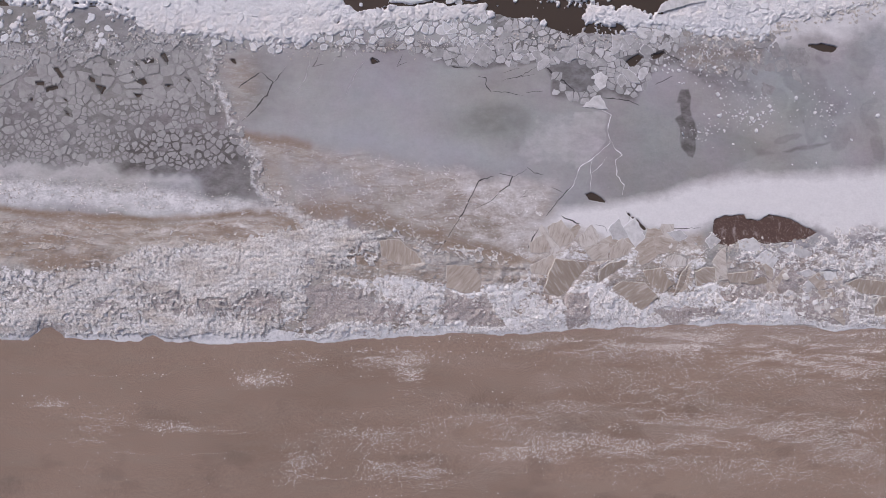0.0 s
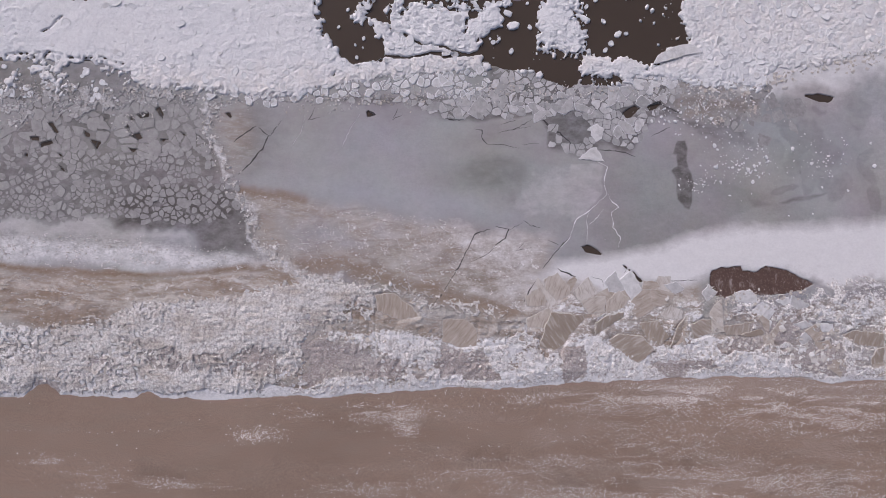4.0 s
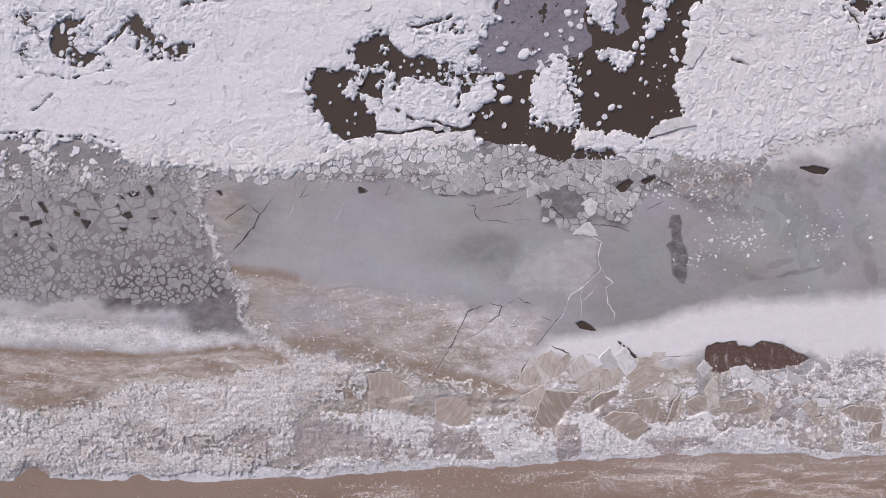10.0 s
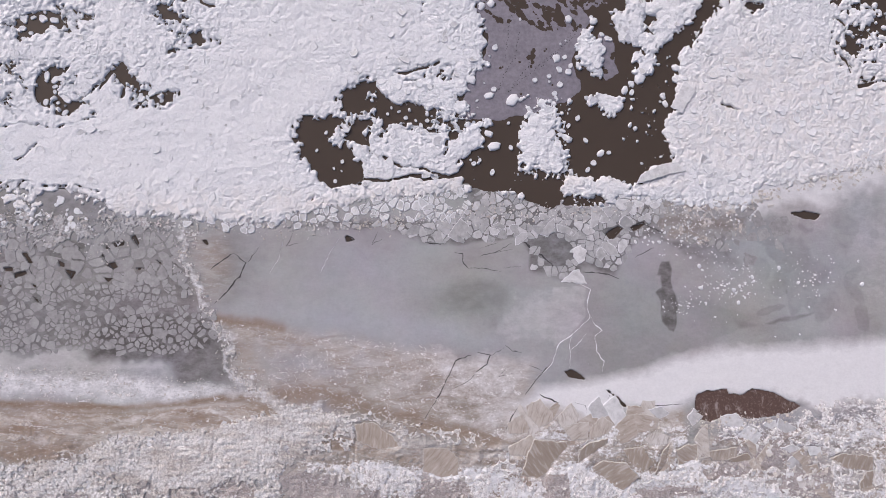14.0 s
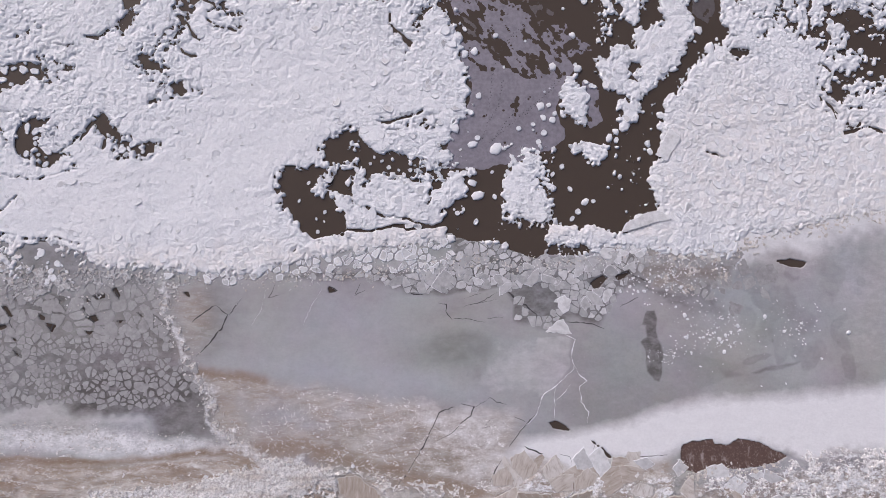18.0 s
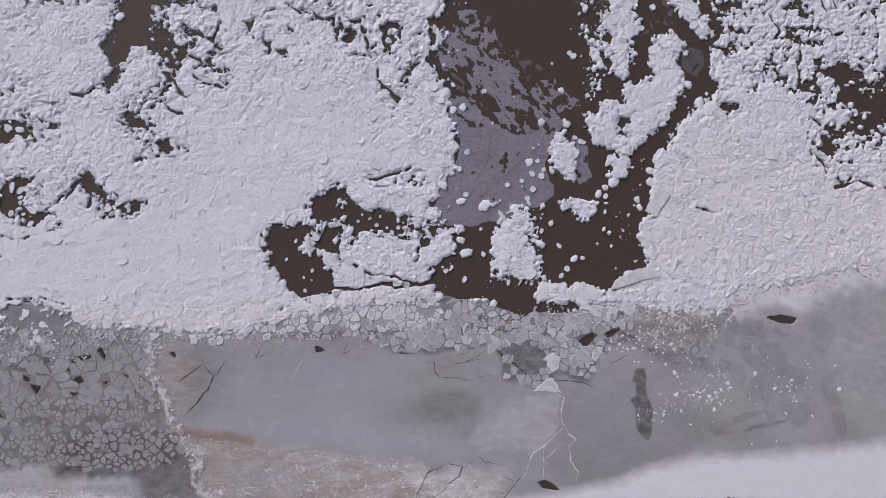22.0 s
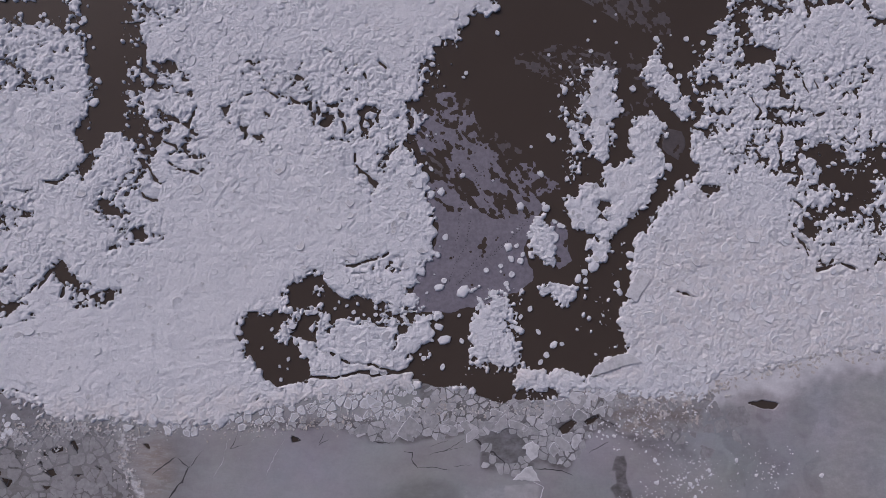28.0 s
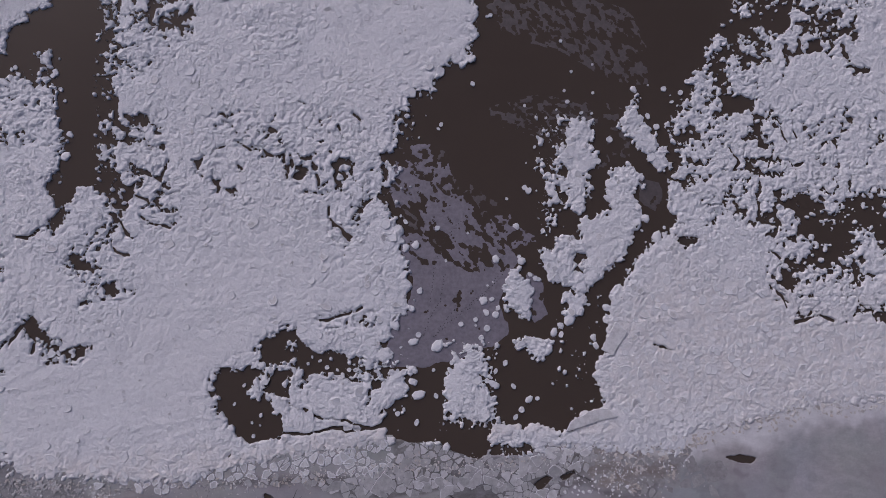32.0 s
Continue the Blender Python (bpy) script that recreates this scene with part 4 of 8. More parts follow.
# sprays of small brash beside the broken edges
for k, (poly, n) in enumerate((
    ([(60.1, 94.0), (65.6, 102.6), (72.2, 120.2), (89.0, 120.5), (83.4, 106.7), (80.0, 97.9), (73.0, 92.2), (64.0, 85.5), (59.8, 86.5)], 2600), ([(-33.2, 118.1), (-30.2, 118.2), (-29.0, 101.7), (-29.9, 85.5), (-27.2, 76.7), (-32.1, 70.6), (-33.2, 81.1), (-31.4, 94.5)], 500), ([(37.0, 94.8), (42.6, 94.9), (42.2, 76.3), (36.6, 74.5)], 160),
    ([(-52.4, 101.5), (-38.0, 101.6), (-37.3, 75.0), (-41.5, 74.1), (-51.9, 85.5)], 260), ([(76.4, 82.7), (102.8, 82.6), (101.9, 66.6), (75.6, 65.0)], 420), ([(12.3, 102.1), (23.3, 104.1), (21.3, 96.6), (14.0, 85.5), (13.0, 62.2), (16.5, 55.1), (12.9, 42.9), (8.5, 58.7), (10.4, 85.5)], 420), ([(-3.7, 58.9), (12.9, 58.6), (13.8, 49.8), (-0.2, 51.0)], 200),
    ([(44.7, 67.2), (51.2, 68.9), (49.0, 56.3), (46.0, 47.4), (40.5, 44.0), (37.2, 58.3)], 50), ([(20.1, 58.5), (29.9, 58.4), (29.7, 44.2), (20.8, 44.5)], 160),
)):
    rng = np.random.default_rng(860 + k)
    xs, ys = [p[0] for p in poly], [p[1] for p in poly]
    sx, sy = rng.uniform(min(xs), max(xs), 3 * n), rng.uniform(min(ys), max(ys), 3 * n)
    ok = (signed(poly, sx, sy) + rng.normal(0, 1.0, 3 * n) > 0) & (sample(PATCHY, sx, sy) + rng.normal(0, 0.15, 3 * n) < 0.62) & (sample(D, sx, sy) < 0.96)
    sx, sy = sx[ok][:n], sy[ok][:n]
    sz = 0.13 + 0.4 * rng.random(len(sx)) ** 3
    heap(sx, sy, sz, 0.06 + 0.3 * sz, 870 + k)
core = fbm(GX, GY, 4.0, 41, 5)
wind = fbm(GX * 0.4 + 0.25 * GY, GY * 1.3 - 0.3 * GX, 3.0, 57, 4)
low = 0.13 + 0.1 * CALM + 0.2 * (core - 0.5) + 0.26 * (wind - 0.5)
for line in (
    [(-67.1, 42.5), (-57.1, 47.0), (-46.9, 51.2), (-42.7, 54.4), (-40.1, 57.7)], [(-67.4, 49.1), (-59.0, 51.9), (-53.0, 53.8)], [(-36.4, 43.7), (-27.6, 46.0), (-20.6, 47.2), (-13.4, 46.2)], [(-27.7, 51.5), (-20.6, 50.7), (-13.5, 49.9)], [(-57.0, 43.5), (-48.5, 44.9), (-39.9, 44.5)], [(-41.7, 48.6), (-33.8, 49.6), (-25.9, 48.8)],
    [(-40.9, 53.1), (-33.9, 55.0), (-25.1, 57.0)], [(-22.3, 45.2), (-17.0, 43.9), (-10.7, 43.9)], [(-34.9, 64.6), (-27.1, 65.5), (-18.3, 67.4)], [(-27.1, 69.1), (-16.6, 71.0), (-6.8, 70.2)], [(52.6, 51.8), (61.3, 55.5), (72.9, 57.3), (86.6, 58.3)], [(49.7, 48.1), (61.1, 49.9), (70.8, 51.7), (86.4, 52.6)],
    [(-19.8, 101.8), (-11.1, 105.6), (-2.2, 107.5)], [(-12.8, 100.0), (-2.1, 102.9), (6.8, 103.9)], [(79.7, 92.2), (87.7, 95.1), (96.5, 96.1)], [(81.8, 95.1), (89.8, 98.0), (96.7, 100.0)],
):
    ridge = np.zeros(GX.shape)
    stroke(ridge, line, 0.1, 0.09, 0.8, 1.8)
    low += ridge * (0.4 + vnoise(GX, GY, 3.0, 205))
# branching gaps through loosened pack
u, v = GX + 1.0 * (fbm(GX, GY, 1.6, 271, 3) - 0.5), GY + 1.0 * (fbm(GX, GY, 1.6, 277, 3) - 0.5)
vein = 1 - np.abs(2 * fbm(u, v, 2.6, 283, 5) - 1) + 0.25 * (vnoise(GX, GY, 5.0, 289) - 0.5)
lv = np.sort(vein[::5, ::5].ravel())
VEIN = np.interp(vein, lv, np.linspace(0, 1, lv.size))
looser = (D > 0.7) & (D <= 0.95) & (NEAR > 0.6)
core_in = np.maximum(smooth(DEEP, 0.94, 0.985), looser)
H = np.where(core_in > 0.5, np.maximum(0.5 * low + 0.85 * np.maximum(H, 0.0) * (1 - 0.6 * CALM) + 0.06 * CALM, 0.9 * low - 0.04), H + 0.06 * (core - 0.5))
fret = fbm(GX, GY, 0.9, 261, 3) - 0.5
H = np.where(DEEP < 0.985, H + 0.22 * fret, H + 0.06 * fret)
SOLID = H - 0.03
SOLID = np.where(looser, np.minimum(SOLID, (0.1 + 0.88 * D - VEIN) * 0.9), SOLID)
# leads and cracks through the pack
LEADS = [
    ([(-57.2, 47.7), (-54.3, 49.7)], 0.2), ([(-49.0, 55.0), (-45.6, 58.3), (-42.6, 61.5)], 0.16),
    ([(-3.8, 44.4), (1.5, 44.4), (6.7, 44.6), (12.9, 45.2)], 0.34), ([(-0.4, 48.1), (2.4, 46.6), (5.0, 45.9), (9.4, 45.1), (11.3, 45.1)], 0.3), ([(9.8, 50.8), (9.9, 49.1), (9.2, 48.0)], 0.22), ([(-2.6, 53.6), (-3.2, 51.1), (-3.0, 48.9), (-1.1, 48.0)], 0.3),
    ([(-40.7, 75.7), (-42.4, 74.6), (-44.5, 75.0)], 0.3), ([(-33.5, 73.9), (-32.7, 75.8), (-30.8, 77.2)], 0.26), ([(-33.9, 71.9), (-32.7, 74.1), (-31.6, 74.5)], 0.3), ([(-42.0, 62.2), (-43.6, 59.9), (-44.7, 58.7)], 0.26), ([(-41.1, 60.2), (-41.5, 57.8)], 0.2),
    ([(-28.9, 77.7), (-27.6, 75.8), (-26.6, 74.6)], 0.3), ([(-29.7, 74.2), (-29.5, 72.5), (-27.8, 72.3)], 0.26), ([(-25.7, 78.1), (-23.8, 77.1), (-20.7, 76.7)], 0.26), ([(-26.6, 81.6), (-24.5, 80.9), (-23.4, 79.8), (-21.9, 79.8)], 0.28), ([(-21.4, 81.4), (-19.7, 81.6)], 0.24),
    ([(50.3, 67.1), (52.0, 69.8), (54.2, 72.6)], 0.3), ([(78.5, 60.2), (81.1, 60.5), (83.1, 61.2), (85.9, 60.3)], 0.34), ([(75.3, 65.4), (76.5, 64.1), (77.6, 62.4)], 0.26), ([(75.7, 71.5), (77.3, 70.3)], 0.3), ([(77.9, 63.1), (76.5, 64.1)], 0.2),
    ([(3.7, 79.4), (3.3, 77.9), (5.0, 76.3), (6.8, 74.7)], 0.32), ([(7.2, 77.6), (8.6, 79.9), (10.7, 81.0)], 0.26), ([(-7.8, 89.6), (-6.5, 88.2), (-4.6, 88.0)], 0.26), ([(1.5, 84.1), (2.2, 81.9), (3.4, 83.0)], 0.3), ([(5.2, 92.4), (6.3, 90.5)], 0.3),
    ([(7.9, 94.4), (9.0, 93.4)], 0.26), ([(-10.9, 90.0), (-9.1, 88.8)], 0.2), ([(-15.7, 87.5), (-14.0, 88.2), (-12.7, 89.0)], 0.2), ([(4.1, 70.3), (2.4, 67.6)], 0.01), ([(69.0, 89.1), (70.8, 86.9), (69.8, 85.5)], 0.26), ([(75.3, 90.3), (76.3, 88.4), (75.4, 85.5)], 0.3),
    ([(78.6, 87.4), (79.5, 86.3), (81.4, 86.9)], 0.3), ([(69.8, 85.5), (72.7, 85.5), (74.6, 84.4)], 0.24), ([(76.5, 95.0), (78.3, 92.7), (78.7, 90.3)], 0.3), ([(80.3, 93.6), (81.2, 91.2)], 0.3), ([(1.5, 61.8), (4.1, 62.3), (8.5, 63.3)], 0.2), ([(55.5, 57.1), (58.3, 56.1)], 0.14),
]
for k, (line, width) in enumerate(LEADS):
    w = window(line, 3)
    d = to_line(line, GX[w] + 0.9 * (WX[w] - GX[w]), GY[w] + 0.9 * (WY[w] - GY[w]))
    SOLID[w] = np.minimum(SOLID[w], (d - 0.7 * width * (0.1 + 1.5 * vnoise(GX[w], GY[w], 1.5, 170 + k))) * 0.5)
H = np.where(SOLID < 0.05, np.minimum(H, 0.06 + SOLID), H)

# ---- setting: ground and water ----
fine_x = np.linspace(-75, 105, 361)
BX, BY = np.meshgrid(np.concatenate([[-1400, -600, -250, -120], fine_x, [150, 280, 640, 1400]]), np.concatenate([np.linspace(-5.5, -52, 187), [-70, -120, -300, -700, -1500]]))
edge = np.interp(BX, [p[0] for p in SAND_EDGE], [p[1] for p in SAND_EDGE])
below = np.clip(edge - BY, -3, 60)
BZ = 0.02 + 0.016 * below + 0.10 * (fbm(BX * 0.6, BY * 1.4, 5.0, 301, 4) - 0.5) * np.clip(below, 0, 1)
BZ = np.where(below < 0, 0.02 + 0.1 * below, BZ)
damp = np.clip(smooth(fbm(BX * 0.7, BY, 3.5, 331, 5), 0.6, 0.72) * smooth(below, 6, 12), 0, 1)
ny, nx = BX.shape
v = (np.arange(ny - 1)[:, None] * nx + np.arange(nx - 1)[None]).ravel()
band = 0.3 * smooth(fbm(BX * 0.45, BY * 1.6, 5.0, 341, 5), 0.5, 0.66) * smooth(BX, -20, 30) * (1 - smooth(BX, 120, 140))
band = np.maximum(band, 0.6 * (1 - smooth(np.abs(below - 1.5), 0.8, 3.2)) * smooth(BX, 20, 45))
me = mesh_from("ground", np.stack([BX, BY, BZ], -1).reshape(-1, 3), np.stack([v + nx, v + nx + 1, v + 1, v], 1), {"damp": damp.ravel(), "frost": band.ravel()}, True)
thing("ground", me, SAND, "brown wet sand beach with frozen footprints", "ground", kind="structure")


def flat_sheet(name, x0, x1, y0, y1, z, step):
    xs, ys = np.arange(x0, x1 + step, step), np.arange(y0, y1 + step, step)
    x, y = np.meshgrid(xs, ys)
    n = len(xs)
    q = (np.arange(len(ys) - 1)[:, None] * n + np.arange(n - 1)[None]).ravel()
    return mesh_from(name, np.stack([x, y, np.full(x.shape, z)], -1).reshape(-1, 3), np.stack([q, q + 1, q + n + 1, q + n], 1))


thing("water", flat_sheet("water", -1400, 1400, -12, 1488, -0.12, 100), WATER, "dark brown silty river water, open between floes", "water", kind="structure")

def far_sheet(name, xs, ys, z, keep_out, rise, attrs):
    x, y = np.meshgrid(xs, ys)
    n = len(xs)
    q = (np.arange(len(ys) - 1)[:, None] * n + np.arange(n - 1)[None]).ravel()
    mx, my = (x[:-1, :-1] + x[1:, 1:]).ravel() / 2, (y[:-1, :-1] + y[1:, 1:]).ravel() / 2
    q = q[~((mx > keep_out[0]) & (mx < keep_out[1]) & (my > keep_out[2]) & (my < keep_out[3]))]
    co = np.stack([x, y, z + rise * (fbm(x, y, 9.0, 951, 4) - 0.5)], -1).reshape(-1, 3)
    return mesh_from(name, co, np.stack([q, q + 1, q + n + 1, q + n], 1), {k: np.full(x.size, v) for k, v in attrs.items()}, True)


far_x = np.concatenate([np.linspace(-900, -188, 60), np.arange(-180, -68, 4.0), np.arange(-67.5, 102, 10), np.arange(102, 220, 4.0), np.linspace(230, 900, 60)])
thing("far_pack_ice", far_sheet("far_pack_ice", far_x, np.concatenate([np.arange(27, 118.5, 4.35), np.arange(119, 260, 4.0), np.linspace(270, 900, 50)]), 0.1, (-67.6, 101.9, 0, 118.9), 0.5, {"calm": 0.4}), SNOW, "snow-covered river ice reaching to the horizon", "ice", kind="structure")
thing("far_shore_ice", far_sheet("far_shore_ice", far_x, np.linspace(-9, 27, 16), 0.05, (-67.6, 101.9, -20, 40), 0.3, {"snow": 0.45, "mud": 0.3, "patch": 0.6}), SHORE, "grey and white shore ice along the bank", "ice", kind="structure")

# ---- shore ice sheet with its stains ----
fields = {k: np.zeros(GX.shape) for k in ("snow", "mud", "silt", "dark", "blue", "olive", "patch", "grit")}
snow, mud, silt, dark, blue, olive = (fields[k] for k in ("snow", "mud", "silt", "dark", "blue", "olive"))
rough, grit = fields["patch"], fields["grit"]
# left field between the pack and the beach
area(dark, [(-68.8, 43.4), (-58.7, 42.8), (-42.4, 41.8), (-40.6, 36.9), (-68.6, 36.3)], 0.7, 1.5)
area(dark, [(-13.4, 36.6), (-6.2, 37.7), (2.8, 37.8), (10.1, 37.4), (13.9, 39.9), (12.8, 43.2), (17.5, 42.7), (23.0, 41.4), (27.6, 40.0), (35.1, 40.0), (40.8, 41.6), (45.2, 42.5), (44.5, 37.9), (41.6, 36.1), (39.2, 32.3), (36.6, 28.9), (32.1, 30.4), (29.3, 28.9), (22.9, 29.8), (17.4, 33.6), (11.0, 34.3), (5.5, 34.7), (-0.8, 36.6), (-8.0, 36.6)], 0.9, 0.6)
area(dark, [(10.5, 33.9), (14.4, 34.2), (17.8, 34.5), (21.2, 35.4), (22.9, 32.7), (22.8, 28.7), (18.7, 29.3), (12.9, 30.1)], 0.04, 0.3, 0.3)
area(dark, [(-68.6, 37.2), (-32.8, 37.4), (-32.3, 33.4), (-29.6, 27.2), (-26.0, 22.3), (-23.8, 19.2), (-23.7, 12.8), (-31.5, 12.9), (-33.3, 15.3), (-44.5, 17.5), (-68.0, 18.0)], 0.8, 0.8)
area(dark, [(-45.0, 22.0), (-36.0, 22.5), (-27.5, 21.5), (-25.0, 18.0), (-30.0, 16.5), (-44.0, 17.5)], 1.3, 1.6, 2.0)
opened = smooth(fbm(GX, GY, 3.0, 217, 3), 0.5, 0.64)
spots = np.zeros(GX.shape)
area(spots, [(-68.6, 37.2), (-32.8, 37.4), (-31.8, 29.7), (-41.3, 27.9), (-68.4, 29.0)], 1.0, 0.8)
dark += spots * (np.clip(1.0 * opened, 0.6, 1) - dark)
area(dark, [(-32.0, 17.9), (-23.8, 18.3), (-23.7, 12.8), (-31.5, 12.9)], 0.85, 1.2)
area(snow, [(-68.7, 38.5), (-32.8, 38.3), (-32.8, 36.4), (-68.6, 35.4)], 0.25, 1.5)
area(rough, [(-67.9, 15.5), (-52.9, 14.5), (-44.4, 14.2), (-31.5, 12.6), (-22.0, 11.7), (-24.6, 10.2), (-52.8, 11.3), (-67.8, 12.0)], 0.35, 1.5, 2.0)
area(snow, [(-67.9, 15.9), (-52.9, 14.9), (-44.4, 14.4), (-31.5, 13.1), (-24.6, 12.1), (-18.5, 10.8), (-24.6, 10.2), (-35.8, 9.1), (-52.8, 10.6), (-67.8, 10.7)], 0.62, 1.6)
area(snow, [(-68.0, 18.6), (-47.0, 17.6), (-41.0, 16.9), (-33.5, 15.0), (-34.0, 13.6), (-68.0, 14.5)], 0.42, 1.6, 2.5)
area(blue, [(-67.9, 14.6), (-48.6, 13.2), (-44.3, 11.0), (-52.7, 10.4), (-67.8, 11.2)], 0.7, 2.0)
area(mud, [(-69.8, 10.4), (-54.7, 9.5), (-37.6, 8.8), (-20.2, 10.5), (-14.9, 8.2), (-16.6, 4.7), (-37.5, 4.6), (-42.6, 2.0), (-54.5, 1.1), (-69.5, 1.1)], 0.95, 1.5)
stroke(silt, [(-69.9, 10.9), (-63.2, 10.6), (-58.1, 10.0), (-50.4, 9.3), (-41.9, 9.1), (-35.0, 9.4), (-27.2, 10.0), (-20.2, 10.6)], 0.55, 1.0, 0.5, 0.5)
stroke(silt, [(-58.1, 9.3), (-46.2, 8.1), (-37.6, 8.5)], 0.4, 0.5, 0.6)
stroke(silt, [(-69.8, 9.4), (-58.1, 8.6), (-47.9, 7.7), (-35.0, 8.0), (-21.9, 9.1)], 0.25, 0.6, 0.4, 0.8)
stroke(silt, [(-69.7, 7.1), (-52.9, 6.7), (-41.0, 6.4), (-28.9, 7.1)], 0.3, 0.5, 0.5, 1.0)
stroke(snow, [(-63.1, 8.7), (-50.4, 8.2), (-37.6, 7.4), (-23.7, 8.0)], 0.4, 0.4, 0.7, 1.2)
spot(silt, *(-52.5, 2.6), 8, 1.6, 0.75)
spot(silt, *(-61.3, 5.0), 4, 2.0, 0.6)
# middle sheet
area(blue, [(-26.5, 24.8), (-9.6, 24.1), (6.6, 22.5), (21.3, 18.5), (15.8, 17.5), (-2.4, 19.6), (-24.7, 22.1)], 0.75, 3.0)
area(blue, [(-11.5, 35.5), (6.6, 35.0), (11.2, 28.5), (-2.4, 25.6), (-15.0, 26.3)], 0.35, 4.0)
area(dark, [(-30.7, 36.2), (-23.0, 36.6), (-20.5, 32.0), (-24.7, 25.5), (-28.3, 24.2)], 0.5, 3.0)
area(mud, [(-30.7, 36.2), (-25.5, 36.0), (-24.0, 31.0), (-26.5, 26.0), (-28.6, 25.2)], 0.5, 2.5)
spot(olive, *(13.5, 25.3), 6.0, 2.8, 1.0)
spot(dark, *(14.0, 25.6), 4.6, 2.0, 0.33)
area(snow, [(18.6, 25.4), (25.1, 27.8), (32.1, 27.0), (32.5, 23.3), (28.8, 18.6), (23.2, 17.6), (15.8, 20.3)], 0.36, 4.0, 2.5)
area(snow, [(6.6, 17.4), (15.8, 17.1), (23.6, 15.8), (21.7, 9.3), (18.4, 2.7), (12.1, 4.7), (6.6, 8.3)], 0.52, 3.0, 2.0)
area(mud, [(-26.0, 22.5), (-18.5, 21.3), (-2.4, 18.1), (13.9, 15.9), (23.6, 15.0), (22.6, 10.2), (18.9, 2.2), (6.6, 4.5), (-2.4, 8.1), (-14.9, 10.7), (-22.0, 13.1), (-24.5, 19.8)], 0.66, 1.6)
area(blue, [(-22.0, 18.5), (-12.0, 17.5), (-3.0, 14.5), (-6.0, 11.5), (-18.0, 12.8)], 0.7, 2.5, 2.0)
area(mud, [(-21.5, 18.0), (-12.0, 17.0), (-4.0, 14.5), (-8.0, 12.0), (-19.0, 13.2)], 0.25, 2.0, 2.5)
stroke(silt, [(-26.0, 22.6), (-22.1, 21.7), (-16.6, 20.8)], 0.7, 0.85, 0.9)
stroke(silt, [(-18.4, 10.7), (-11.3, 10.2), (-2.4, 8.5), (6.6, 5.6), (17.5, 3.1)], 1.0, 0.8, 1.4, 1.6)
stroke(silt, [(12.1, 14.3), (15.8, 13.4), (21.3, 11.6)], 0.8, 0.4, 1.0)
stroke(snow, [(-18.4, 12.7), (-11.4, 14.6), (3.0, 13.8), (13.9, 8.4)], 1.2, 0.3, 1.8)
stroke(silt, [(5.7, 9.8), (9.7, 8.9), (14.2, 7.5), (18.8, 6.2)], 0.9, 0.4, 0.8, 1.6)
stroke(silt, [(11.5, 13.9), (16.1, 13.0), (20.7, 11.5)], 0.9, 0.5, 0.9, 1.6)
stroke(silt, [(6.0, 12.5), (9.7, 12.3), (12.4, 10.7)], 0.6, 0.5, 0.8, 1.6)
stroke(snow, [(13.3, 10.2), (17.9, 8.9), (21.6, 8.0)], 0.7, 0.45, 0.8, 1.6)
# right sheet
area(olive, [(32.1, 27.0), (44.0, 29.1), (45.7, 17.8), (41.8, 14.1), (34.3, 13.5), (32.1, 21.4)], 0.9, 2.0)
area(dark, [(44.34, 31.07), (45.63, 30.94), (46.24, 29.59), (46.38, 26.65), (47.19, 24.56), (46.90, 21.64), (46.22, 19.98), (45.37, 20.40), (44.34, 21.66), (44.18, 24.16), (43.37, 25.83), (44.67, 26.66), (44.50, 28.55), (43.86, 28.76)], 1.0, 0.15, 0.6)
area(dark, [(44.2, 40.3), (56.7, 39.8), (56.6, 35.0), (52.6, 30.6), (46.0, 32.9), (43.6, 36.6)], 0.35, 2.0)
area(dark, [(41.70, 37.39), (44.67, 35.70), (45.93, 34.43), (48.91, 33.37), (54.11, 33.79), (55.80, 32.09), (52.32, 31.68), (48.45, 32.11), (45.92, 34.01), (42.51, 35.28), (41.03, 35.91)], 0.75, 0.3, 0.9)
area(mud, [(44.31, 38.87), (46.08, 40.57), (54.31, 40.59), (55.98, 38.46), (55.04, 35.91), (48.94, 34.22), (45.51, 35.06)], 0.5, 1.0, 1.0)
area(dark, [(64.46, 30.38), (65.71, 28.68), (65.43, 26.98), (67.37, 26.13), (69.07, 24.42), (69.46, 23.15), (67.72, 23.59), (64.75, 26.14), (64.15, 27.83)], 0.8, 0.25, 0.8)
area(dark, [(65.92, 34.63), (66.80, 34.84), (67.72, 33.56), (66.80, 32.28)], 0.6, 0.3, 0.4)
area(dark, [(62.97, 38.47), (64.07, 38.47), (64.17, 37.40), (63.17, 37.62)], 0.6, 0.3, 0.4)
area(dark, [(56.14, 21.57), (58.07, 21.34), (59.79, 20.70), (57.18, 20.30)], 0.4, 0.4, 0.5)
area(dark, [(68.37, 29.51), (70.58, 29.93), (71.84, 28.23), (70.46, 26.53), (68.73, 27.39)], 0.4, 1.2, 1.2)
area(dark, [(61.53, 21.11), (65.04, 21.92), (68.55, 22.40), (71.00, 23.23), (70.53, 22.64), (66.77, 21.49), (62.40, 20.97)], 0.6, 0.2, 0.5)
area(blue, [(63.7, 44.7), (93.5, 45.4), (92.5, 22.1), (72.8, 22.8), (63.3, 32.2)], 0.15, 5.0, 2.0)
area(snow, [(73.4, 41.1), (93.5, 45.4), (92.4, 18.3), (76.7, 21.9)], 0.28, 4.0, 2.5)
area(snow, [(59.4, 40.2), (66.8, 43.7), (81.4, 46.7), (94.6, 47.4), (94.3, 41.6), (74.5, 40.3), (71.3, 33.9), (64.6, 36.7), (59.8, 37.6)], 0.34, 2.0, 2.5)
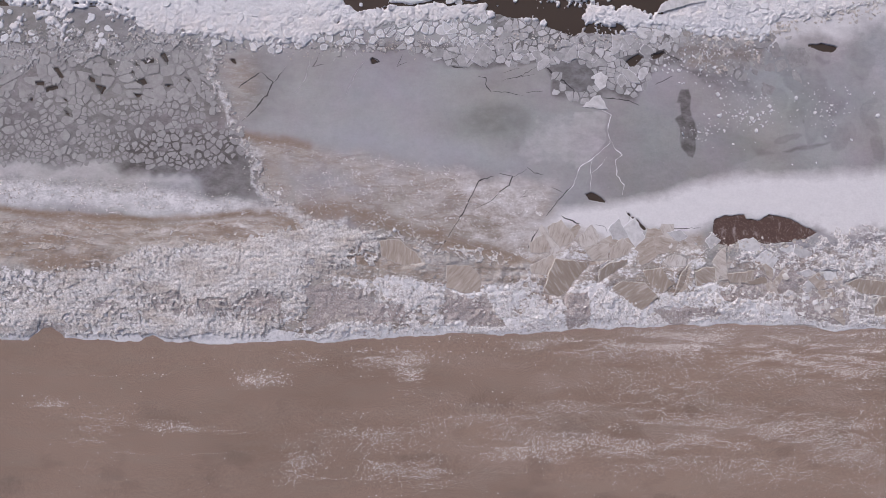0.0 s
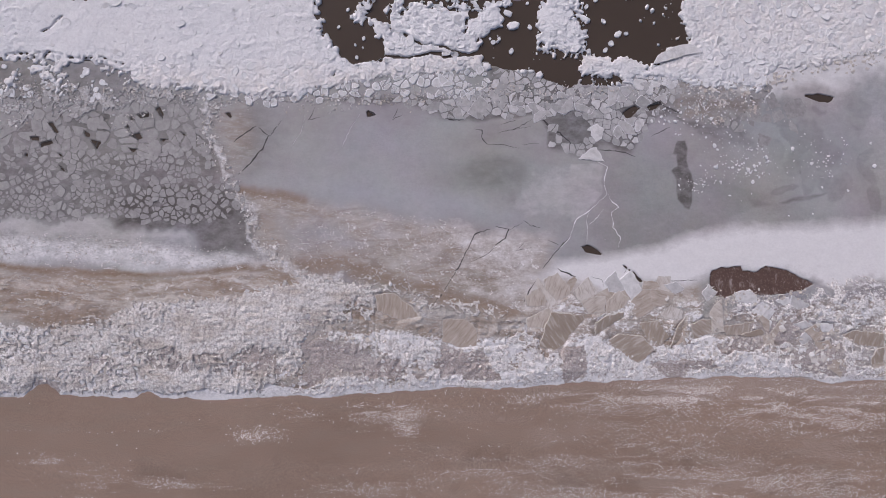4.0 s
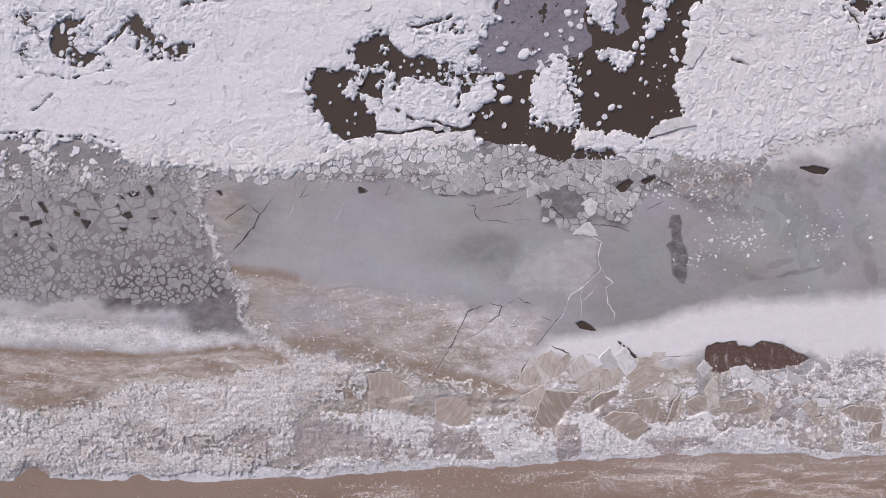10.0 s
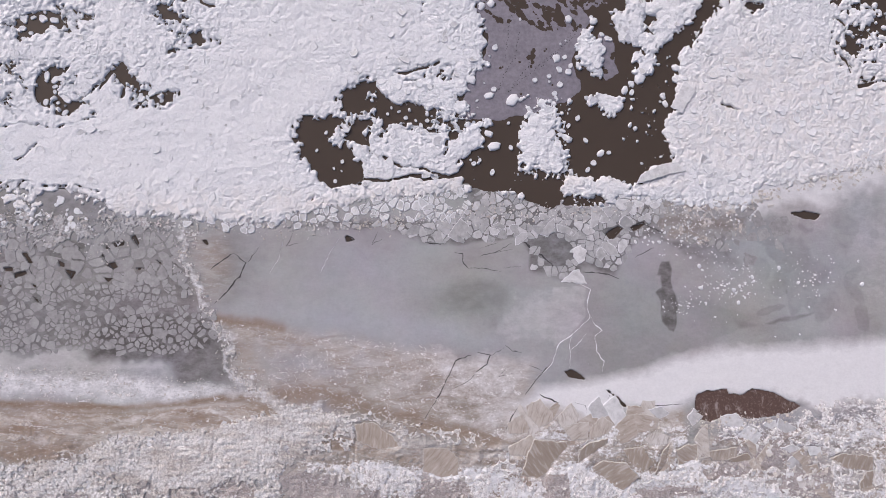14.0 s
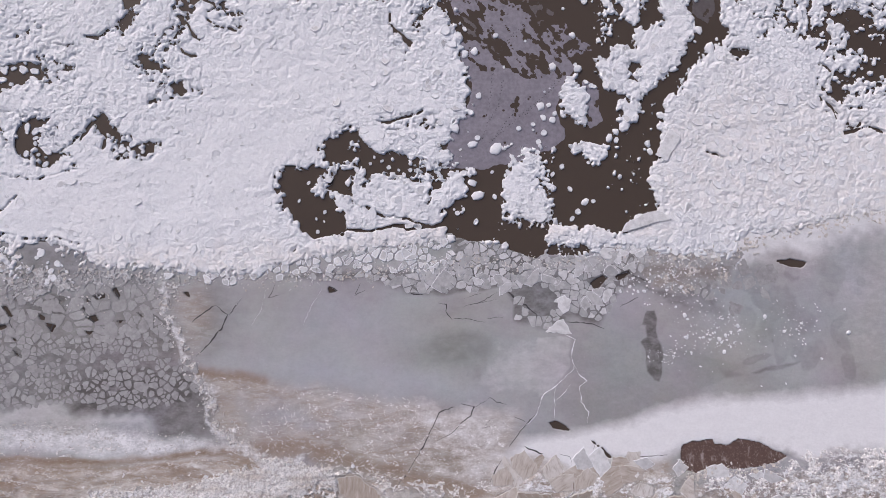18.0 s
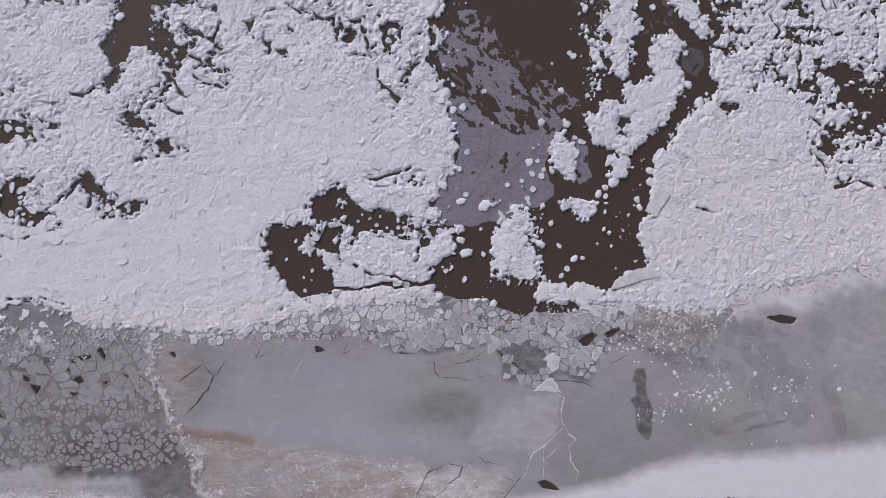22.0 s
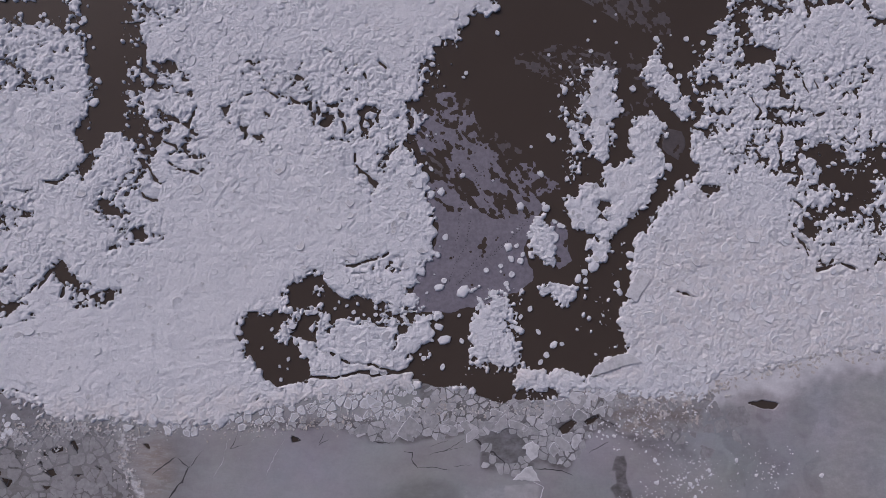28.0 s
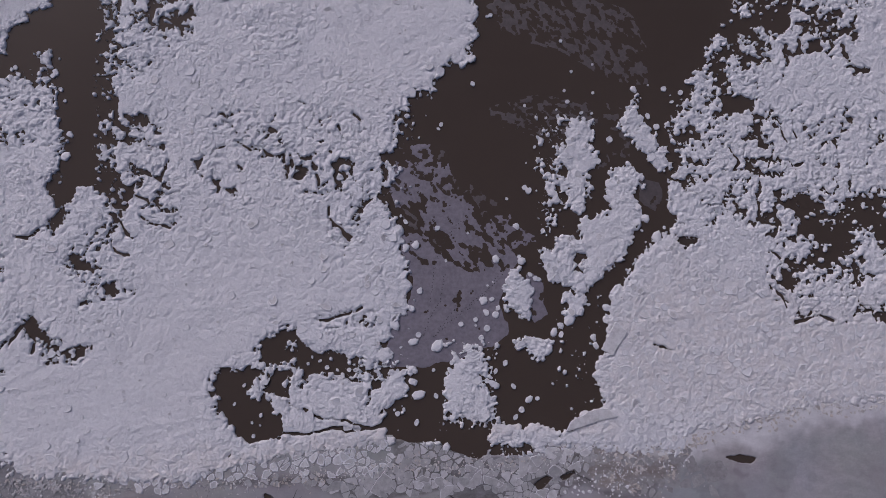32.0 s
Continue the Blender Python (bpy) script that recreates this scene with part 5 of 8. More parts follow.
area(snow, [(45.5, 40.8), (59.4, 40.2), (60.0, 42.5), (66.8, 44.5), (81.4, 47.3), (94.6, 47.9), (94.5, 44.3), (81.3, 43.3), (67.6, 40.3), (59.3, 38.0), (45.5, 38.9)], 0.62, 1.6, 2.0)
area(blue, [(45.4, 36.5), (59.3, 37.6), (72.3, 33.9), (81.0, 36.8), (80.6, 27.3), (54.7, 27.2)], 0.3, 4.0, 2.0)
area(snow, [(25.0, 11.5), (33.8, 12.9), (41.8, 14.2), (46.1, 16.3), (53.3, 17.7), (64.9, 18.2), (92.4, 19.7), (92.1, 11.4), (79.0, 10.9), (66.6, 10.1), (49.5, 9.5), (45.0, 7.4), (38.0, 8.1), (36.0, 5.5), (30.5, 5.9), (24.9, 8.6), (21.4, 8.6), (24.0, 11.0)], 0.5, 2.6, 0.6)
area(snow, [(25.0, 10.6), (33.8, 12.0), (41.8, 13.1), (46.6, 14.5), (53.2, 15.8), (64.8, 16.5), (92.4, 17.8), (92.1, 11.4), (79.0, 10.9), (66.6, 10.1), (49.5, 9.5), (45.0, 7.4), (38.0, 8.1), (36.0, 5.5), (30.5, 5.9), (24.9, 8.6), (22.3, 8.6), (24.0, 10.2)], 1.0, 2.4, 0.5)
area(snow, [(62.0, 11.0), (92.0, 12.5), (92.0, 8.0), (68.0, 7.2)], 0.85, 1.4, 1.5)
area(mud, [(62.7, 10.8), (79.1, 11.1), (92.1, 11.4), (92.0, 9.5), (70.4, 9.0)], 0.5, 1.0)
# beach ridge
area(mud, [(-14.8, 2.0), (-2.4, 0.2), (11.1, -2.5), (18.4, 2.0), (24.8, -2.5), (34.0, -4.3), (47.2, 2.1), (72.2, 4.9), (91.9, 5.9), (91.2, -9.2), (24.8, -9.2), (-21.7, -10.0)], 0.75, 1.0)
area(mud, [(18.5, 8.4), (26.8, 8.9), (34.2, 5.7), (47.4, 7.6), (48.2, 2.1), (41.5, -4.4), (23.0, -3.4), (18.4, 2.0)], 0.85, 1.0)
area(mud, [(-14.8, 6.4), (-2.4, 6.5), (11.2, 2.0), (11.1, -2.5), (-2.4, 0.2), (-11.3, 2.0)], 0.8, 1.0)
area(snow, [(-69.5, 0.7), (-46.0, 1.9), (-41.8, 5.3), (-27.1, 5.7), (-14.9, 8.2), (-7.7, 5.6), (-14.8, 0.2), (-16.5, -6.0), (-22.6, -8.2), (-69.1, -9.2)], 0.62, 1.0)
area(mud, [(-69.5, 1.9), (-44.3, 3.7), (-23.5, -4.2), (-20.0, -6.9), (-26.9, -8.6), (-45.8, -4.2), (-69.4, -2.4)], 0.4, 2.0)
area(mud, [(-30.5, -2.4), (-20.0, -3.3), (-19.5, -7.7), (-26.9, -7.7)], 0.9, 1.0)
area(dark, [(-16.5, -0.7), (-11.2, 0.2), (-2.4, -1.1), (11.1, -2.9), (11.1, -6.1), (3.0, -7.0), (-2.3, -4.7), (-7.6, -8.7), (-14.7, -7.8)], 0.06, 1.5)
area(mud, [(-16.5, -1.1), (-2.3, -2.0), (10.2, -3.4), (9.3, -7.0), (-2.3, -6.0), (-14.7, -8.6)], 0.55, 1.5)
area(snow, [(-13.0, 0.4), (-2.4, 0.2), (9.3, -1.1), (17.5, -0.7), (24.8, -6.1), (15.6, -8.8), (10.2, -6.1), (3.0, -4.7), (-7.7, -2.5)], 0.8, 1.2)
area(snow, [(24.8, -0.7), (30.4, 0.2), (35.0, -4.3), (48.1, -0.7), (56.6, -2.6), (64.1, -7.2), (52.7, -8.1), (25.7, -8.8)], 0.85, 1.2)
area(snow, [(53.0, 5.8), (64.5, 4.9), (79.0, 8.7), (92.0, 8.7), (91.7, 1.2), (72.0, -0.7), (62.4, 0.2), (52.9, 2.1)], 0.5, 1.5, 2.0)
area(mud, [(57.8, 4.8), (67.3, 3.9), (74.0, 0.2), (91.6, -0.7), (91.3, -7.3), (64.1, -7.2), (60.4, -2.6)], 0.45, 1.5)
for poly, v in (
    ([(-16.67, -1.50), (-14.27, -1.10), (-11.44, -1.50), (-7.80, -2.32), (-4.95, -3.95), (-1.29, -4.77), (0.75, -5.59), (-0.87, -6.81), (-6.15, -6.99), (-10.19, -6.37), (-15.80, -7.96), (-16.62, -6.34), (-14.63, -4.74), (-15.85, -3.12)], 0.9),
    ([(5.26, -5.61), (6.08, -3.97), (8.55, -3.98), (9.37, -5.62), (7.72, -6.84), (5.67, -7.24)], 1.0), ([(8.95, -7.66), (11.02, -5.62), (14.32, -6.45), (15.56, -8.10), (10.19, -8.28)], 0.9), ([(24.33, -5.66), (26.01, -4.43), (28.11, -5.26), (27.67, -6.50), (25.15, -7.11)], 1.0),
    ([(39.06, -5.29), (41.63, -4.68), (41.61, -5.72), (39.47, -5.92)], 1.0), ([(62.33, -5.36), (64.97, -4.95), (69.76, -6.23), (70.16, -7.28), (66.21, -7.48), (62.74, -6.62)], 1.0), ([(58.58, 0.97), (62.95, 0.97), (64.22, -0.72), (61.12, -1.99), (58.52, -1.14)], 0.8),
    ([(70.77, -2.00), (72.03, -4.12), (69.80, -4.96), (68.53, -3.26)], 0.8), ([(50.69, -2.39), (57.62, -2.40), (57.17, -3.24), (51.53, -3.44)], 0.9), ([(42.49, -4.05), (46.35, -4.27), (45.04, -5.10), (42.90, -5.10)], 0.9),
    ([(-41.13, -3.07), (-37.24, -2.28), (-31.72, -3.09), (-26.96, -3.90), (-23.82, -1.49), (-20.61, -3.11), (-19.78, -5.93), (-23.75, -6.32), (-28.51, -5.90), (-35.59, -5.88), (-39.53, -4.67)], 0.8), ([(-49.27, -3.46), (-45.40, -3.46), (-45.76, -4.46), (-48.47, -4.45)], 0.7), ([(-56.48, -6.99), (-53.41, -7.00), (-53.37, -8.58), (-56.43, -8.57)], 0.9),
):
    area(grit, poly, v, 0.5, 0.8)
area(mud, [(1.7, 3.8), (21.6, 2.0), (20.6, -3.4), (3.5, -2.4)], 0.8, 0.8)
for poly in ([(5.6, -2.4), (12.5, -3.4), (14.3, -7.0), (7.0, -7.8)], [(23.9, -3.0), (28.0, -2.4), (28.7, -6.6), (25.2, -7.2)], [(62.7, -3.7), (70.4, -2.8), (72.7, -6.5), (63.6, -7.4)], [(39.1, -5.2), (49.4, -4.1), (50.3, -5.9), (40.9, -7.0)], [(52.3, 0.0), (58.1, 0.9), (59.9, -1.8), (53.2, -2.7)]):
    area(grit, poly, 0.9, 0.5, 1.4)
# mottled stains near the pack edge
for poly, v in (([(65.3, 34.3), (68.5, 33.3), (71.1, 27.8), (70.0, 24.3), (66.3, 25.3), (64.6, 29.8)], 0.3), ([(60.3, 38.9), (65.9, 37.9), (65.2, 33.4), (61.0, 34.4)], 0.35), ([(43.6, 40.5), (58.4, 40.3), (59.2, 34.4), (45.3, 35.6)], 0.35), ([(73.5, 38.7), (77.3, 37.7), (76.0, 31.3), (73.7, 33.2)], 0.3), ([(50.8, 34.6), (56.3, 33.6), (57.2, 30.8), (51.6, 31.9)], 0.4)):
    area(dark, poly, v, 0.8, 2.6)
area(mud, [(43.6, 41.0), (58.5, 40.6), (59.2, 34.4), (45.3, 35.6)], 0.3, 0.8, 1.5)
area(dark, [(45.0, 40.9), (58.2, 40.4), (58.6, 36.0), (55.0, 32.6), (48.7, 34.6), (44.0, 36.8)], 0.72, 0.9, 1.5)
area(rough, [(15.7, 2.0), (24.8, -2.5), (34.0, -4.3), (47.2, -0.7), (72.0, -0.7), (91.7, 1.2), (91.2, -9.2), (24.8, -9.0), (12.0, -9.0)], 0.55, 1.0)
edge_band = [(x, y + 0.9) for x, y in SAND_EDGE]
stroke(snow, edge_band, 1.5, 0.9, 1.1)
area(snow, [(18.5, 8.2), (25.9, 8.6), (33.3, 6.2), (37.9, 7.6), (45.0, 6.8), (49.4, 4.8), (48.2, 1.1), (42.5, -2.5), (35.9, -4.4), (30.4, -0.7), (23.4, -2.5), (19.4, 2.0)], 0.42, 0.8)
stroke(snow, [(58.5, 40.4), (66.8, 43.6), (81.4, 46.0), (97.0, 47.0)], 1.6, 0.72, 2.2, 3.0)
blots = np.random.default_rng(95)
for _ in range(30):
    bx, by = blots.uniform(57, 82), blots.uniform(21, 41)
    spot(dark, bx, by, blots.uniform(0.8, 2.6), blots.uniform(0.6, 1.8), blots.uniform(0.15, 0.36), blots.uniform(0, 180), 0.15)
# sheet parted along the frosted cracks: a pale plate beside darker ones
area(olive, [(32.3, 27.1), (32.6, 23.2), (31.6, 21.6), (33.6, 20.5), (34.8, 16.9), (34.1, 13.3), (42.6, 14.6), (55.8, 19.4), (59.7, 22.1), (46.6, 25.9), (37.3, 28.7)], 0.8, 0.3, 0.3)
area(snow, [(26.7, 27.3), (31.7, 27.6), (32.2, 22.3), (29.7, 19.2), (26.5, 17.7), (25.9, 22.4)], 0.36, 0.35, 0.4)
area(blue, [(18.9, 26.9), (26.7, 27.3), (25.9, 22.4), (24.2, 17.9), (17.9, 19.8)], 0.5, 1.0, 0.8)
area(snow, [(29.3, 19.7), (31.6, 21.6), (33.1, 20.5), (32.4, 15.1), (30.6, 13.3), (27.8, 14.1), (28.2, 17.0)], 0.2, 0.25, 0.2)
# snow wall between the left field and the middle sheet
WALL = [(-30.4, 36.6), (-31.6, 32.4), (-30.7, 29.2), (-28.5, 25.7), (-26.5, 21.6), (-24.5, 18.5), (-23.4, 13.6), (-20.2, 11.6), (-16.2, 8.9), (-11.3, 8.1)]
stroke(snow, WALL, 0.7, 0.55, 1.2, 2.5)
BROWN = "brown silt-stained ice slab tilted on the beach ridge"
BEIGE = "beige silt-streaked ice slab broken from the sheet"
WHITE = "clean white broken ice slab beside the beach ridge"
LEAF = "long pale ice plate lying along open water"
SEAM = "bright frosted ice plate where cracks meet"
SLAB_PLAN = [
    ([(31.88, -1.72), (34.19, -0.43), (37.95, -0.83), (40.00, -3.10), (37.44, -5.19), (34.54, -4.00)], BROWN_SLAB, BROWN, (7, -6)),
    ([(30.27, 1.34), (32.16, 2.52), (35.10, 3.08), (34.87, 2.27), (32.13, 0.50), (30.23, -0.88)], BROWN_SLAB, BROWN, (9, 5)),
    ([(23.04, 3.09), (28.42, 2.59), (28.61, 1.98), (26.51, -0.20), (24.61, -3.18), (21.12, -2.51), (21.97, 0.29)], BROWN_SLAB, BROWN, (5, 3)),
    ([(37.57, 1.21), (40.52, 1.76), (42.56, -1.12), (40.85, -2.51), (38.58, -0.84)], BROWN_SLAB, BROWN, (6, -6)),
    ([(43.65, 0.28), (45.17, 2.29), (44.24, -1.36), (42.52, -2.95)], BROWN_SLAB, BROWN, (4, 8)),
    ([(45.99, 1.05), (48.13, 1.83), (50.03, 1.80), (49.33, -0.64), (46.35, -1.40)], BROWN_SLAB, BROWN, (3, 4)),
    ([(51.06, 0.55), (56.12, 1.28), (56.05, -0.77), (51.87, -0.90)], BROWN_SLAB, BROWN, (5, 1)),
    ([(26.81, 6.27), (29.34, 8.67), (30.56, 6.61), (30.13, 5.40), (27.62, 4.83)], MUD_PLATE, BEIGE, (2, 2)),
    ([(31.99, 4.56), (34.32, 6.55), (35.98, 5.30), (35.11, 3.69), (32.17, 2.93)], MUD_PLATE, BEIGE, (2, -2)),
    ([(37.86, 5.27), (39.79, 6.88), (43.57, 6.00), (43.11, 4.37), (38.45, 3.23)], MUD_PLATE, BEIGE, (3, 2)),
    ([(40.96, 2.77), (42.68, 3.97), (44.98, 3.11), (44.74, 1.89), (41.78, 1.74)], MUD_PLATE, BEIGE, (3, -3)),
    ([(38.34, 8.13), (40.66, 8.01), (41.27, 7.06), (38.94, 6.48), (38.02, 6.70)], MUD_PLATE, BEIGE, (2, 2)),
    ([(27.83, 4.83), (30.13, 5.48), (32.13, 5.69), (31.96, 3.01), (29.25, 2.66)], MUD_PLATE, BEIGE, (1, 2)),
    ([(19.11, 1.95), (22.97, 3.82), (23.37, 2.76), (21.97, 0.37), (19.30, 0.74)], MUD_PLATE, BEIGE, (3, 1)),
    ([(18.86, 5.58), (21.44, 7.16), (22.65, 4.79), (22.23, 3.99), (19.34, 3.96)], MUD_PLATE, BEIGE, (1, 1)),
    ([(22.07, 8.37), (24.28, 9.47), (26.32, 7.08), (26.31, 5.95), (23.97, 4.77), (22.06, 7.07)], MUD_PLATE, BEIGE, (1, -1)),
    ([(-5.00, 5.85), (-2.14, 6.27), (1.14, 3.81), (1.97, 2.38), (-1.31, 1.96), (-4.58, 3.39)], MUD_PLATE, BEIGE, (4, 2)),
    ([(71.47, -0.94), (73.93, -0.09), (78.70, -0.73), (78.63, -2.86), (74.29, -2.64)], BROWN_SLAB, BROWN, (4, -2)),
    ([(76.20, -4.98), (77.37, -3.07), (78.63, -2.86), (78.52, -5.83), (76.38, -6.25)], BROWN_SLAB, BROWN, (4, 3)),
    ([(31.92, 7.90), (33.75, 9.75), (35.33, 6.54), (34.32, 6.15), (32.64, 6.25)], RIM_PLATE, WHITE, (1, 2)),
    ([(34.35, 8.19), (36.48, 9.87), (38.02, 6.90), (37.43, 4.47), (36.39, 4.89)], RIM_PLATE, WHITE, (2, 2)),
    ([(41.70, 7.46), (44.04, 7.84), (45.28, 6.79), (43.35, 5.80)], RIM_PLATE, WHITE, (3, 3)),
    ([(48.02, 5.93), (49.12, 7.56), (50.70, 6.09), (48.83, 4.60)], RIM_PLATE, WHITE, (4, -3)),
    ([(60.43, 4.79), (62.64, 5.43), (63.05, 4.58), (61.72, 3.94)], RIM_PLATE, WHITE, (4, 2)),
    ([(63.08, 5.65), (66.55, 3.95), (64.33, 3.31), (62.82, 4.16)], RIM_PLATE, WHITE, (4, -3)),
    ([(56.24, 3.08), (58.24, 4.57), (60.38, 3.09), (59.25, 1.61)], RIM_PLATE, WHITE, (5, -4)),
    ([(53.48, 6.04), (56.11, 6.68), (57.17, 5.63), (57.14, 4.36), (53.88, 4.56)], RIM_PLATE, WHITE, (3, -4)),
    ([(40.5, 43.7), (41.4, 45.3), (44.1, 46.7), (46.1, 47.2), (47.5, 47.1), (49.0, 45.9), (46.0, 45.3), (43.6, 44.5)], RIM_PLATE, LEAF, (0, 0)),
    ([(46.5, 56.5), (49.0, 60.8), (50.8, 59.2), (48.4, 55.4)], RIM_PLATE, LEAF, (2, -2)),
    ([(29.9, 33.1), (31.2, 33.8), (32.3, 32.8), (31.9, 31.3), (30.9, 30.7), (30.0, 31.9)], RIM_PLATE, SEAM, (2, 2)),
    ([(27.9, 27.9), (29.9, 29.7), (31.0, 29.9), (32.3, 27.5)], RIM_PLATE, SEAM, (1, 1)),
    ([(63.2, 1.0), (65.4, 1.5), (67.0, 0.6), (64.8, 0.1)], RIM_PLATE, WHITE, (6, 4)),
    ([(67.6, 1.0), (70.1, 1.0), (70.3, -0.2), (68.1, -0.4)], RIM_PLATE, WHITE, (-5, 6)),
    ([(66.6, -2.0), (69.4, -1.8), (69.9, -3.1), (67.4, -3.3)], MUD_PLATE, BEIGE, (5, 3)),
    ([(63.6, -1.4), (65.3, -0.4), (66.7, -1.2), (65.0, -2.5)], RIM_PLATE, WHITE, (6, -5)),
    ([(53.8, -0.8), (57.9, 0.2), (58.5, -0.8), (55.4, -1.1)], BROWN_SLAB, BROWN, (4, 2)),
    ([(5.7, 2.0), (9.3, 2.0), (11.2, 0.5), (11.2, -2.2), (8.7, -2.5), (5.7, -1.6)], MUD_PLATE, BEIGE, (2, 1)),
]
# room on the ridge where slabs lie
LAID = np.full(GX.shape, -9.0)
for outline, mat, label, tilt in SLAB_PLAN:
    w = window(outline, 3)
    LAID[w] = np.maximum(LAID[w], signed(outline, GX[w], GY[w]))
# relief of the sheet
area(rough, [(-69.6, 4.5), (-41.8, 5.5), (-27.1, 5.9), (-14.9, 8.6), (-2.4, 6.5), (11.2, 3.8), (19.4, 2.0), (24.9, 5.7), (49.2, 4.8), (72.3, 6.8), (92.0, 8.7), (91.2, -9.2), (24.8, -9.0), (-19.9, -10.0), (-69.1, -9.2)], 1.0, 1.2)
stroke(rough, WALL, 0.9, 0.4, 1.2, 2.5)
area(rough, [(-69.8, 8.4), (-54.7, 8.1), (-37.6, 7.4), (-20.2, 8.7), (-16.6, 5.5), (-69.5, 1.1)], 0.45, 1.5, 1.5)
area(rough, [(-22.9, 19.4), (-2.4, 17.4), (21.3, 13.9), (18.5, 4.7), (6.6, 5.6), (-11.3, 10.9)], 0.25, 2.0, 1.5)
sheet_in = signed([(-75, -14), (110, -14)] + [(p[0], p[1] + 1.2) for p in PACK_EDGE[::-1]], GX, GY)
beach_in = GY - np.interp(GX + (WX - GX) * 0.5, [p[0] for p in SAND_EDGE], [p[1] for p in SAND_EDGE]) - (WY - GY) * 0.35 + 0.7 * (fbm(GX, GY, 1.6, 241, 4) - 0.5)
SILT_HOLE = [(49.6, 9.6), (51.2, 10.2), (54.8, 10.4), (55.1, 9.6), (57.4, 9.5), (59.1, 10.4), (62.2, 9.9), (65.1, 8.5), (67.1, 7.5), (65.5, 6.7), (62.6, 6.0), (58.0, 5.6), (55.9, 6.2), (54.0, 5.8), (52.0, 5.1), (50.2, 5.6), (49.4, 7.6)]
SLIT_HOLE = [(28.0, 13.7), (29.6, 13.9), (31.7, 12.5), (29.1, 12.7)]
GAP_HOLE = [(35.0, 10.8), (36.3, 10.1), (38.4, 7.9), (37.2, 8.3)]
cut = np.full(GX.shape, 9.0)
LEAD_HOLE, NICK_HOLE = [(35.4, 35.7), (37.3, 37.0), (38.3, 36.6), (36.9, 35.2), (35.8, 34.9)], [(39.3, 36.7), (41.8, 37.6), (42.0, 37.2), (39.9, 36.0)]
TEAR_HOLE = [(66.6, 38.9), (68.6, 39.3), (71.5, 38.8), (70.9, 37.9), (68.5, 38.0)]
for hole in (SILT_HOLE, SLIT_HOLE, GAP_HOLE, TEAR_HOLE, LEAD_HOLE, NICK_HOLE, CHANNEL, WEST_POOL, SLIT):
    w = window(hole, 3)
    jag = 0.5 * (fbm(GX[w], GY[w], 1.1, 191, 3) - 0.5)
    cut[w] = np.minimum(cut[w], jag - signed(hole, GX[w] + 0.2 * (WX[w] - GX[w]), GY[w] + 0.2 * (WY[w] - GY[w])))
# black gaps between the plates of the left field and small tears in the sheet
for gap in (
    [(-39.6, 35.3), (-38.9, 35.6), (-38.3, 34.4), (-38.5, 33.7)], [(-42.4, 34.3), (-40.5, 34.8), (-40.6, 34.0), (-41.9, 33.7)], [(-43.4, 34.0), (-42.8, 33.7), (-43.3, 33.1)], [(-43.5, 31.0), (-41.9, 31.4), (-41.4, 30.5), (-40.8, 29.7), (-42.2, 30.3)],
    [(-39.0, 30.5), (-37.4, 30.4), (-38.3, 30.1)], [(-35.7, 31.8), (-34.6, 31.1), (-35.2, 31.1)], [(-55.9, 32.9), (-55.2, 32.9), (-54.1, 31.2), (-54.8, 31.3)], [(-58.7, 30.5), (-57.3, 30.7), (-57.1, 30.0), (-58.3, 30.1)],
):
    w = window(gap, 3)
    cut[w] = np.minimum(cut[w], 0.02 - signed(gap, GX[w], GY[w]))
for gap in (
    [(-56.9, 29.7), (-55.3, 30.1), (-55.0, 29.6), (-56.9, 28.9)], [(-50.5, 31.8), (-49.5, 31.2), (-49.5, 30.6), (-50.2, 30.8)], [(-49.4, 30.3), (-47.7, 29.9), (-48.4, 28.7)], [(-59.2, 28.0), (-58.8, 28.0), (-58.9, 26.9)], [(-54.4, 28.2), (-53.3, 27.6), (-54.0, 27.6)], [(-53.9, 26.4), (-53.1, 25.3), (-53.6, 25.4)],
    [(-43.6, 29.0), (-42.1, 28.8), (-42.9, 28.3)], [(-44.0, 32.6), (-43.5, 32.5), (-43.7, 31.6)], [(-47.4, 33.6), (-47.0, 33.6), (-47.3, 32.6)], [(-28.8, 34.8), (-28.0, 34.8), (-27.6, 33.9), (-28.2, 34.1)], [(-6.5, 35.2), (-6.2, 35.5), (-5.0, 34.6), (-6.3, 34.4)],
):
    w = window(gap, 3)
    cut[w] = np.minimum(cut[w], 0.02 - signed(gap, GX[w], GY[w]))
sheet = np.minimum(np.minimum(sheet_in, beach_in), cut)
crumb = 0.5 * np.abs(2 * fbm(GX, GY, 2.4, 83, 3) - 1) + 0.9 * np.abs(2 * vnoise(GX, GY, 0.9, 87) - 1) * vnoise(GX, GY, 2.0, 88)
SHEET_Z = 0.02 + 0.03 * fbm(GX, GY, 6.0, 97, 4) + rough * np.maximum(0.5 * fbm(GX, GY, 7.0, 103, 3) - 0.16 + 0.32 * crumb, -0.02) + 0.05 * snow
SHEET_Z = SHEET_Z + (np.minimum(SHEET_Z, 0.07) - SHEET_Z) * smooth(LAID, -0.5, 0.1)
SHEET_Z = np.where(beach_in < 3, 0.03 + (SHEET_Z - 0.03) * smooth(beach_in, 0.0, 2.6), SHEET_Z)
co, cells, number, total = sheet_pieces(sheet, SHEET_Z, np.where(beach_in < 0.6, -0.02, -0.15))
thing("shore_ice_sheet", piece_mesh("shore_ice_sheet", co, cells, fields), SHORE, "grey shore ice stained with brown silt and drifted snow", "ice", kind="structure")


